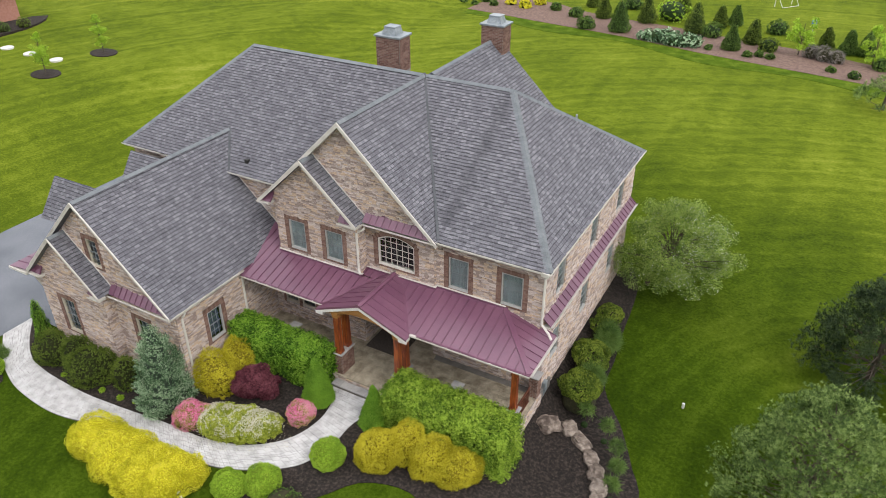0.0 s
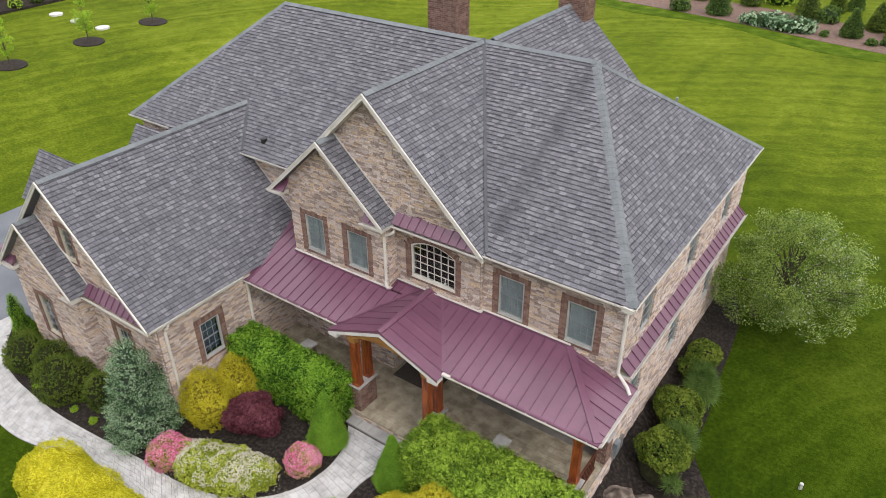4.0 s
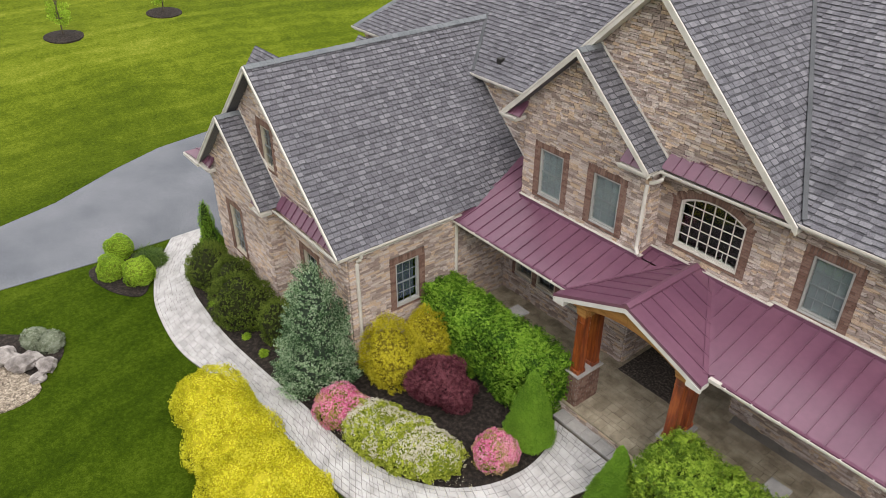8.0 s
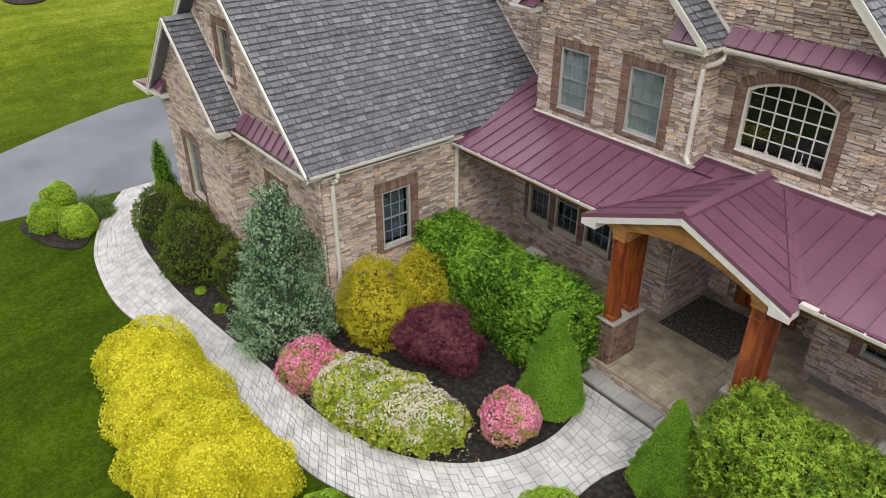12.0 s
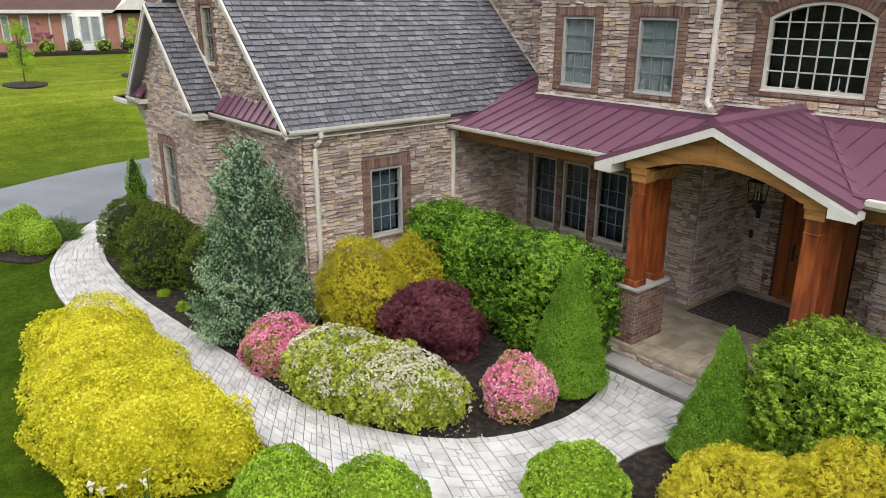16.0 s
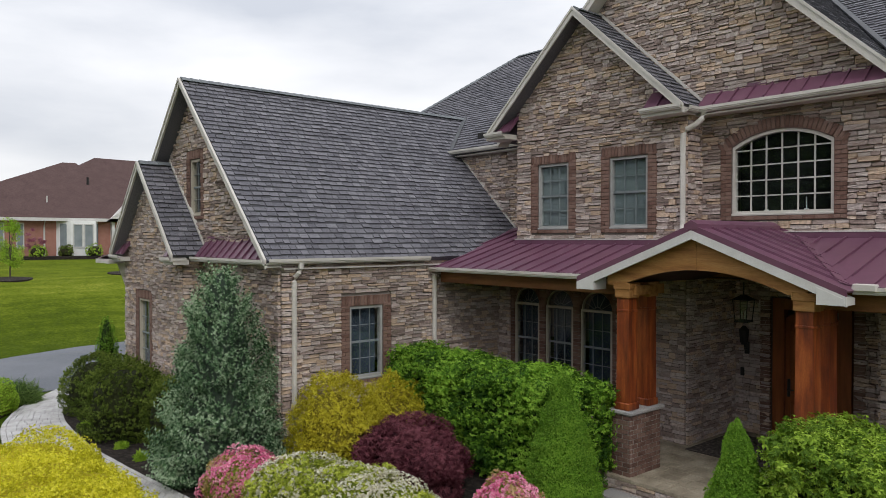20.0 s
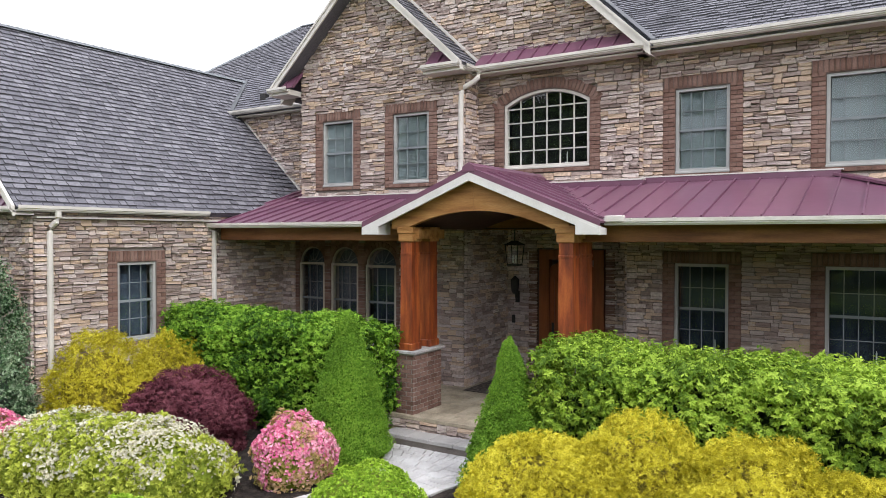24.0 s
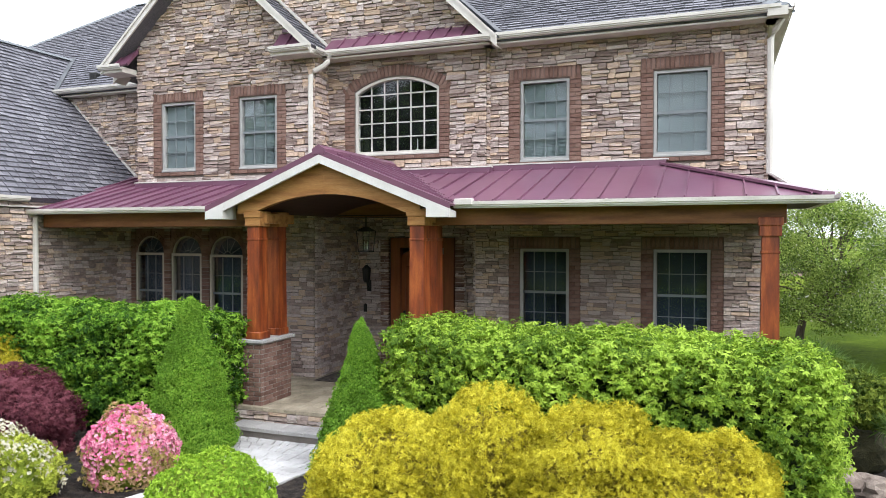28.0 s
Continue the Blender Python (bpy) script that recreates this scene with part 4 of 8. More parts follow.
# ---- roofs ----
# main front slope, east part: eave y 2.4, from the valley to the hip
S1 = (RIDGE_Z - EAVE) / (RIDGE_Y - 2.4)
k1 = math.hypot(1, S1)
up1 = Vector((0, 1, S1))
main_roof = Geo().box(-9, 8.86, RIDGE_Z - 0.14, 3.5, 8.94, RIDGE_Z - 0.04).make("main_roof", RIDGECAP, house, "steep hipped roof of weathered grey shingles")
HIPX = 3.58
shingle_slope(main_roof, (0, 2.4, EAVE), X, up1, [(3.55, 0), (8.15, 0), (HIPX, (RIDGE_Y - 2.4) * k1), (-0.75, (RIDGE_Y - 2.4) * k1)], 300, (5.5, 1.5))
# east hip
S2 = (RIDGE_Z - EAVE) / (8.15 - HIPX)
k2 = math.hypot(1, S2)
shingle_slope(main_roof, (8.15, 0, EAVE), Y, Vector((-1, 0, S2)), [(2.4, 0), (14.9, 0), (RIDGE_Y, (8.15 - HIPX) * k2)])
# north slope
S3 = (RIDGE_Z - EAVE) / (14.9 - RIDGE_Y)
k3 = math.hypot(1, S3)
shingle_slope(main_roof, (0, 14.9, EAVE), X, Vector((0, -1, S3)), [(-15.0, 0), (8.15, 0), (HIPX, (14.9 - RIDGE_Y) * k3), (-10.7, (14.9 - RIDGE_Y) * k3)], row=0.3)
# west front slope
WE = 3.3
S4 = (RIDGE_Z - EAVE) / (RIDGE_Y - WE)
k4 = math.hypot(1, S4)
shingle_slope(main_roof, (0, WE, EAVE), X, Vector((0, 1, S4)), [(-15.0, 0), (-5.0, 0), (-0.75, (RIDGE_Y - WE) * k4), (-10.7, (RIDGE_Y - WE) * k4)], 60, (-8, 1))
# west hip
S5 = (RIDGE_Z - EAVE) / (15.0 - 10.7)
shingle_slope(main_roof, (-15.0, 0, EAVE), Y, Vector((1, 0, S5)), [(WE, 0), (14.9, 0), (RIDGE_Y, 4.3 * math.hypot(1, S5))], row=0.3)
# big front gable
BS = 0.965
BX, BZ, BY0 = -0.75, 10.82, 2.25
big_roof = Geo().box(BX - 0.03, BY0 + 0.1, BZ - 0.14, BX + 0.03, 8.9, BZ - 0.04).make("gable_roof", RIDGECAP, house, "steep grey shingle gable roof")
run = 4.3
kb = math.hypot(1, BS)
shingle_slope(big_roof, (BX + run, 0, BZ - run * BS), Y, Vector((-1, 0, BS)), [(BY0, 0), (2.42, 0), (RIDGE_Y, run * kb), (BY0, run * kb)], 200, (2.6, 3))
shingle_slope(big_roof, (BX - run, 0, BZ - run * BS), Y, Vector((1, 0, BS)), [(BY0, 0), (WE, 0), (RIDGE_Y, run * kb), (BY0, run * kb)])
# small gable in front of it
G2X, G2Z, G2S, G2F = -2.4, 9.05, 0.92, 1.78
g2_roof = Geo().box(G2X - 0.03, G2F + 0.1, G2Z - 0.14, G2X + 0.03, ARCY, G2Z - 0.04).make("gable_roof", RIDGECAP, house, "small grey shingle gable roof")
kg = math.hypot(1, G2S)
shingle_slope(g2_roof, (G2X + 2.52, 0, G2Z - 2.52 * G2S), Y, Vector((-1, 0, G2S)), [(G2F, 0), (ARCY, 0), (ARCY, 2.52 * kg), (G2F, 2.52 * kg)])
shingle_slope(g2_roof, (G2X - 2.52, 0, G2Z - 2.52 * G2S), Y, Vector((1, 0, G2S)), [(G2F, 0), (WE, 0), (WE, 2.52 * kg), (G2F, 2.52 * kg)])
# garage wing
AX, AZ, AS, AF = -9.3, 7.98, 0.956, -3.75
ka = math.hypot(1, AS)
gar_roof = Geo().box(AX - 0.03, AF + 0.1, AZ - 0.14, AX + 0.03, 5.0, AZ - 0.04).make("garage_roof", RIDGECAP, house, "grey shingle roof of the garage wing")
run = 4.25
top_y = WE + (AZ - EAVE) / S4
shingle_slope(gar_roof, (AX + run, 0, AZ - run * AS), Y, Vector((-1, 0, AS)), [(AF, 0), (3.6, 0), (3.6, 2.75 * ka), (WE, (run - (AZ - EAVE) / AS) * ka), (top_y, run * ka), (AF, run * ka)], 300, (-1, 1.5))
shingle_slope(gar_roof, (AX - run, 0, AZ - run * AS), Y, Vector((1, 0, AS)), [(AF, 0), (3.6, 0), (3.6, 2.75 * ka), (WE, (run - (AZ - EAVE) / AS) * ka), (top_y, run * ka), (AF, run * ka)])
# small gable on the garage end
BX2, BZ2, BS2, BF2 = -10.85, 6.17, 0.97, -4.2
ks = math.hypot(1, BS2)
sg_roof = Geo().box(BX2 - 0.03, BF2 + 0.1, BZ2 - 0.14, BX2 + 0.03, GY, BZ2 - 0.04).make("gable_roof", RIDGECAP, house, "small grey shingle gable roof")
for s in (1, -1):
    shingle_slope(sg_roof, (BX2 + s * 2.27, 0, BZ2 - 2.27 * BS2), Y, Vector((-s, 0, BS2)), [(BF2, 0), (GY, 0), (GY, 2.27 * ks), (BF2, 2.27 * ks)])
# two dormers on the far slope of the garage wing
for yc, up in ((-1.3, 0.0), (2.8, -0.35)):
    dr = Geo().box(-13.5, yc - 0.9, 4.3, -11.1, yc + 0.9, 5.55 + up).prism([(-13.5, yc - 0.9, 5.55 + up), (-13.5, yc + 0.9, 5.55 + up), (-13.5, yc, 6.85 + up)], (3.0, 0, 0)).make("dormer", STONE, house, "gabled dormer on the garage roof")
    for s in (1, -1):
        kd = math.hypot(1, 1.35)
        shingle_slope(dr, (0, yc + s * 1.15, 5.5 + up), X, Vector((0, -s, 1.35)), [(-13.9, 0), (-12.1, 0), (-10.5, 1.15 * kd), (-13.9, 1.15 * kd)])
# north gable with its chimney
NX, NZ, NS = -0.45, 10.9, 0.95
nr = Geo().box(NX - 0.03, 9, NZ - 0.14, NX + 0.03, 15.9, NZ - 0.04).make("gable_roof", RIDGECAP, house, "rear grey shingle gable roof")
for s in (1, -1):
    shingle_slope(nr, (NX + s * 4.2, 0, NZ - 4.2 * NS), Y, Vector((-s, 0, NS)), [(9.0, 0), (15.9, 0), (15.9, 4.2 * math.hypot(1, NS)), (9.0, 4.2 * math.hypot(1, NS))])
Geo().prism([(NX - 4, 15.5, 6.6), (NX + 4, 15.5, 6.6), (NX, 15.5, 10.6)], (0, -0.2, 0)).box(NX - 3.9, 14.6, -0.2, NX + 3.9, 15.5, 6.6).make("wall", STONE, house)

# ridge, hip and valley pieces
for roof, a, b_, side in ((main_roof, (-10.7, RIDGE_Y, RIDGE_Z), (HIPX, RIDGE_Y, RIDGE_Z), Y), (main_roof, (8.15, 2.4, EAVE), (HIPX, RIDGE_Y, RIDGE_Z), (1, 1, 0)),
                          (main_roof, (8.15, 14.9, EAVE), (HIPX, RIDGE_Y, RIDGE_Z), (1, -1, 0)), (main_roof, (-15.0, WE, EAVE), (-10.7, RIDGE_Y, RIDGE_Z), (1, -1, 0)),
                          (big_roof, (BX, BY0, BZ), (BX, RIDGE_Y, BZ), X), (g2_roof, (G2X, G2F, G2Z), (G2X, ARCY + 0.05, G2Z), X),
                          (gar_roof, (AX, AF, AZ), (AX, top_y, AZ), X), (sg_roof, (BX2, BF2, BZ2), (BX2, GY, BZ2), X), (nr, (NX, 9, NZ), (NX, 15.9, NZ), X)):
    ridge_caps(roof, a, b_, side, step=0.22, wide=0.14 if roof is not main_roof else 0.16)
for a, b_ in (((3.55, 2.42, EAVE + 0.02), (BX, RIDGE_Y, RIDGE_Z)), ((-5.0, WE, EAVE + 0.03), (BX, RIDGE_Y, RIDGE_Z)), ((AX + run - (run - (AZ - EAVE) / AS), WE, EAVE), (AX, top_y, AZ))):
    a, b_ = Vector(a), Vector(b_)
    d = (b_ - a).normalized()
    s = d.cross(Z).normalized()
    a, b_ = a + Z * 0.05, b_ + Z * 0.05
    Geo().prism([a - s * 0.05, a + s * 0.05, b_ + s * 0.05, b_ - s * 0.05], Z * 0.03).make("valley_flashing", VALLEY, house)


# ---- trim: rakes, gutters, downspouts ----
def board(name, a, b_, down, thick, mat=None):
    """A board from a to b, hanging down, thick along the third way."""
    a, b_, down = Vector(a), Vector(b_), Vector(down)
    return Geo().prism([a, b_, b_ + down, a + down], thick).make(name, mat or TRIM, house)


def rake(x, z, y, run, s, depth=0.17, soffit=0.35):
    for sg in (1, -1):
        a, b_ = Vector((x, y - 0.05, z + 0.02)), Vector((x + sg * run, y - 0.05, z - run * s + 0.02))
        board("rake_board", a, b_, (0, 0, -depth), (0, 0.035, 0))
        board("rake_trim", a + Vector((0, -0.02, 0.01)), b_ + Vector((0, -0.02, 0.01)), (0, 0, -0.06), (0, 0.02, 0))
        Geo().prism([a + Vector((0, 0.035, -depth + 0.02)), b_ + Vector((0, 0.035, -depth + 0.02)), b_ + Vector((0, soffit, -depth + 0.02)), a + Vector((0, soffit, -depth + 0.02))], (0, 0, 0.02)).make("soffit", TRIM, house)


rake(BX, BZ, BY0, 4.3, BS, 0.2)
rake(G2X, G2Z, G2F, 2.52, G2S)
rake(AX, AZ, AF, 4.25, AS)
rake(BX2, BZ2, BF2, 2.27, BS2)


def gutter(pts, z):
    """A K-shaped gutter and its fascia along points in plan, open above; the outer side lies to the right of the way."""
    g = Geo()
    prof = [(0.0, 0.02), (0.075, 0.02), (0.095, 0.06), (0.115, 0.07), (0.115, 0.12), (0.1, 0.12), (0.1, 0.045), (0.0, 0.045)]
    for (x0, y0), (x1, y1) in zip(pts, pts[1:]):
        d = Vector((x1 - x0, y1 - y0, 0)).normalized()
        n = Vector((d.y, -d.x, 0))
        g.prism([Vector((x0, y0, z)) + n * a + Z * (b_ - 0.09) for a, b_ in prof], Vector((x1 - x0, y1 - y0, 0)))
    return g.make("gutter", TRIM, house, "cream metal gutter")


def downspout(pts):
    g = Geo()
    pts = [Vector(p) for p in pts]
    g.tube(pts, 0.052, 8)
    return g.make("downspout", TRIM, house, "cream downspout", smooth=False)


gutter([(3.4, 2.38), (8.05, 2.38)], EAVE)
gutter([(8.13, 2.3), (8.13, 14.9)], EAVE)
gutter([(-8.3, WE - 0.02), (-4.95, WE - 0.02)], EAVE)
gutter([(-15.0, WE - 0.02), (-12.4, WE - 0.02)], EAVE)
gutter([(0.08, 1.85), (0.08, 2.26), (3.45, 2.26)], EAVE - 0.03)
gutter([(AX + 4.23, AF), (AX + 4.23, 0.1)], AZ - 4.25 * AS)
gutter([(-8.55, -3.75), (AX + 4.25, -3.75)], 3.9)
downspout([(0.26, 2.2, 6.62), (0.24, 2.18, 6.5), (0.16, 2.15, 6.42), (-0.01, 2.1, 6.33), (-0.07, 2.08, 6.24), (-0.08, 2.08, 6.1), (-0.08, 2.08, 4.62), (-0.05, 2.02, 4.5), (0.12, 1.9, 4.42)])
downspout([(-4.99, -3.08, 3.86), (-4.99, -3.08, 3.76), (-5.02, -3.1, 3.68), (-5.1, -3.14, 3.6), (-5.13, -3.15, 3.5), (-5.13, -3.15, 0.1)])
downspout([(-5.13, 0.33, 3.55), (-5.13, 0.33, 0.1)])
downspout([(8.1, 2.55, 6.62), (8.0, 2.6, 6.45), (7.93, 2.64, 6.3), (7.93, 2.64, 4.2), (8.3, 2.5, 3.95), (8.45, 2.4, 3.8)])
downspout([(-4.75, 3.3, 6.6), (-4.4, 3.1, 6.45), (-4.38, 2.9, 6.3), (-4.38, 2.9, 4.8)])
for x0, x1, yw in ((3.25, 8.1, MAINY), (-0.0, 3.4, ARCY)):
    Geo().box(x0, 2.3 if yw == ARCY else 2.4, EAVE - 0.14, x1, yw + 0.1, EAVE - 0.11).make("soffit", TRIM, house)
Geo().box(7.86, 2.28, EAVE - 0.145, 8.15, 2.46, EAVE - 0.005).make("eave_corner", TRIM, house)
Geo().box(7.86, 2.4, EAVE - 0.14, 8.13, 14.9, EAVE - 0.11).make("soffit", TRIM, house)
Geo().box(-15, WE, EAVE - 0.14, -4.3, 3.6, EAVE - 0.11).make("soffit", TRIM, house)
Geo().box(GX, GY, 3.74, AX + 4.23, 3.6, 3.77).make("soffit", TRIM, house)
Geo().box(AX - 4.23, AF, 3.7, AX - 4.2, 3.6, 3.92).make("fascia", TRIM, house)


# cream flashing strips where a roof slope meets a wall
for a, b_, w in (((G2X, ARCY - 0.07, G2Z + 0.05), (G2X + 2.5, ARCY - 0.07, G2Z - 2.5 * G2S + 0.05), Y * 0.06), ((AX + (AZ - EAVE) / AS, 3.5, EAVE + 0.02), (AX + 4.15, 3.5, AZ - 4.15 * AS + 0.04), Y * 0.05),
                 ((BX2, GY - 0.07, BZ2 + 0.05), (BX2 + 2.25, GY - 0.07, BZ2 - 2.25 * BS2 + 0.05), Y * 0.06)):
    board("flashing_strip", a, b_, Z * 0.07, w)


# ---- small pent roofs of maroon metal ----
def pent(x0, x1, y_out, y_in, z0, z1, label="", step=0.31, cut=0.0, cut0=0.0):
    up = Vector((0, y_in - y_out, z1 - z0))
    r = Geo().box(x0 + cut0, y_in - 0.04, z1 - 0.02, x1 - cut, y_in + 0.03, z1 + 0.05).make("pent_roof", METAL_ROOF, house, label or "narrow maroon metal pent roof")
    metal_slope(r, (0, y_out, z0), X, up, [(x0, 0), (x1, 0), (x1 - cut, up.length), (x0 + cut0, up.length)], step, 0.032)
    return r


pent(0.1, 3.36, 2.24, ARCY, EAVE + 0.02, EAVE + 0.33, cut=0.36)
pent(-4.86, -4.24, 1.78, G2Y, EAVE + 0.03, EAVE + 0.43, "small maroon metal eave return", cut0=0.42)
pent(-0.76, -0.02, 1.78, G2Y, EAVE + 0.03, EAVE + 0.43, "small maroon metal eave return", cut=0.5)
pent(-8.6, -5.24, -3.74, GY, 3.93, 4.33, cut=0.48)
pent(-13.02, -12.35, -4.16, SY, 3.93, 4.3, "small maroon metal eave return", cut0=0.42)
pent(-9.35, -8.7, -4.16, SY, 3.93, 4.3, "small maroon metal eave return", cut=0.44)
for x0, x1, y0, yw, z in ((-4.95, -4.35, 1.75, G2Y, EAVE), (-0.75, 0.1, 1.75, G2Y, EAVE), (-13.1, -12.35, -4.2, SY, 3.88), (-9.2, -8.6, -4.2, SY, 3.88)):
    Geo().box(x0, y0, z - 0.13, x1, yw + 0.05, z - 0.02).make("eave_return", TRIM, house)
    gutter([(x0, y0 + 0.02), (x1, y0 + 0.02)], z)
# belt roof along the east wall
belt = Geo().box(7.85, 2.9, 4.33, 7.9, 14.5, 4.41).make("pent_roof", METAL_ROOF, house, "long narrow maroon metal pent roof")
metal_slope(belt, (8.23, 0, 4.0), Y, Vector((-0.38, 0, 0.35)), [(2.9, 0), (14.5, 0), (14.5, 0.516), (2.9, 0.516)], 0.38)
gutter([(8.21, 2.9), (8.21, 14.5)], 4.0)
Geo().box(7.86, 2.9, 3.88, 8.21, 14.5, 3.91).make("soffit", TRIM, house)
# roof over the garage doors
gdr = Geo().box(-13.25, -3.3, 3.88, -13.2, 3.0, 3.95).make("pent_roof", METAL_ROOF, house, "maroon metal canopy over the garage doors")
metal_slope(gdr, (-14.4, 0, 3.8), Y, Vector((1.2, 0, 0.14)), [(-4.2, 0), (3.0, 0), (3.0, 1.2), (-4.2, 1.2)], 0.42)
Geo().box(-14.45, -4.25, 3.66, -13.22, 3.05, 3.77).make("fascia", TRIM, house)
for y in (-3.75, -0.4, 2.85):
    Geo().prism([(-13.22, y, 2.8), (-13.22, y, 3.66), (-14.25, y, 3.66)], (0, 0.14, 0)).make("bracket", TAN, house)

# ---- chimneys ----
def chimney(x0, y0, x1, y1, z0, z1, label):
    c = Geo().box(x0 + 0.01, y0 + 0.01, z0, x1 - 0.01, y1 - 0.01, z1).make("chimney", BRICK_JOINT, house, label)
    z, i = z1 - 1.6, 0
    while z < z1 - 0.05:
        off = 0.11 if i % 2 else 0.0
        a = x0 - off
        while a < x1:
            s, e = max(a, x0), min(a + 0.21, x1)
            if e - s > 0.03:
                b = Geo().box(s, y0 - 0.012, z, e - 0.01, y0 + 0.06, z + 0.064, 0.005).make("brick", BRICK, c)
            a += 0.22
        a = y0 + off - 0.11
        while a < y1:
            s, e = max(a, y0 + 0.06), min(a + 0.21, y1)
            if e - s > 0.03:
                Geo().box(x1 - 0.06, s, z, x1 + 0.012, e - 0.01, z + 0.064, 0.005).make("brick", BRICK, c)
            a += 0.22
        z += 0.075
        i += 1
    Geo().box(x0 - 0.08, y0 - 0.08, z1, x1 + 0.08, y1 + 0.08, z1 + 0.1, 0.02).make("chimney_cap", METAL_GREY, c, "grey metal chimney cap")
    mx, my = (x0 + x1) / 2, (y0 + y1) / 2
    Geo().add([(mx + s * w, my + t * w * 0.8, z) for z, w in ((z1 + 0.1, 0.4), (z1 + 0.42, 0.3)) for s, t in ((-1, -1), (1, -1), (1, 1), (-1, 1))],
              [(0, 1, 5, 4), (1, 2, 6, 5), (2, 3, 7, 6), (3, 0, 4, 7)]).make("flue", METAL_GREY, c)
    Geo().box(mx - 0.32, my - 0.28, z1 + 0.42, mx + 0.32, my + 0.28, z1 + 0.47, 0.01).make("flue_rim", METAL_GREY, c)
    return c


chimney(-4.25, 10.3, -2.95, 11.3, 9.0, 11.75, "brown brick chimney with a grey metal cap")
chimney(-0.95, 15.0, 0.25, 16.0, 8.0, 11.65, "brown brick chimney with a grey metal cap and white flue")

# ---- porch ----
PE_Y, PE_Z, PS = 0.25, 3.70, 0.28
kp = math.hypot(1, PS)
pz = lambda y: PE_Z + PS * (y - PE_Y)
porch_roof = Geo().box(-4.32, G2Y - 0.11, pz(G2Y) - 0.12, 0.09, G2Y + 0.02, pz(G2Y) + 0.07).make("porch_roof", METAL_ROOF, house, "standing-seam maroon metal porch roof")
Geo().box(-0.03, ARCY - 0.11, pz(ARCY) - 0.12, 3.36, ARCY + 0.02, pz(ARCY) + 0.07).box(3.24, MAINY - 0.11, pz(MAINY) - 0.12, 6.36, MAINY + 0.02, pz(MAINY) + 0.07).make("flashing", METAL_ROOF, porch_roof)
for x0, x1, yw in ((-4.33, 0.1, G2Y), (-0.03, 3.37, ARCY), (3.23, 6.4, MAINY)):
    Geo().box(x0, yw - 0.118, pz(yw) + 0.07, x1, yw + 0.02, pz(yw) + 0.092).make("flashing_bead", TRIM, porch_roof)
Geo().prism([(-0.02, G2Y, pz(G2Y) - 0.1), (-0.02, ARCY, pz(ARCY) - 0.1), (-0.02, ARCY, pz(ARCY) + 0.08), (-0.02, G2Y, pz(G2Y) + 0.08)], (0.11, 0, 0)).make("flashing", METAL_ROOF, porch_roof)
PAX, PAZ, PAS, PAF = 1.4, 4.52, 0.40, -0.12
# valleys: where the portico roof meets the porch roof
val_run = lambda y: (PAZ - pz(y)) / PAS
v0 = val_run(PE_Y)
metal_slope(porch_roof, (0, PE_Y, PE_Z), X, Vector((0, 1, PS)), [(-5.7, 0), (PAX - v0, 0), (PAX - val_run(2.1), 1.85 * kp), (-4.3, 1.85 * kp), (-4.3, 3.2 * kp), (-5.7, 3.2 * kp)])
metal_slope(porch_roof, (0, PE_Y, PE_Z), X, Vector((0, 1, PS)), [(PAX + v0, 0), (8.5, 0), (6.3, 2.5 * kp), (3.27, 2.5 * kp), (3.27, 2.37 * kp), (PAX + val_run(2.6), 2.37 * kp)])
metal_slope(porch_roof, (0, G2Y, pz(G2Y)), X, Vector((0, 1, PS)), [(0.0, 0), (PAX - val_run(2.15), 0), (PAX - val_run(2.6), 0.47 * kp), (0.0, 0.47 * kp)])
# hipped east end
es = (pz(MAINY) - PE_Z) / (8.5 - 6.3)
ke = math.hypot(1, es)
metal_slope(porch_roof, (8.5, 0, PE_Z), Y, Vector((-1, 0, es)), [(PE_Y, 0), (MAINY + 0.12, 0), (MAINY + 0.12, 0.75 * ke), (MAINY, 0.75 * ke), (MAINY, 2.2 * ke)])
for a, b_ in (((8.5, PE_Y, PE_Z), (6.3, MAINY, pz(MAINY))),):
    a, b_ = Vector(a), Vector(b_)
    s = (b_ - a).cross(Z).normalized()
    a = a + (b_ - a) * 0.02
    Geo().prism([a - s * 0.11, a + s * 0.11, b_ + s * 0.11, b_ - s * 0.11], Z * 0.04).make("hip_cap", METAL_ROOF, porch_roof)
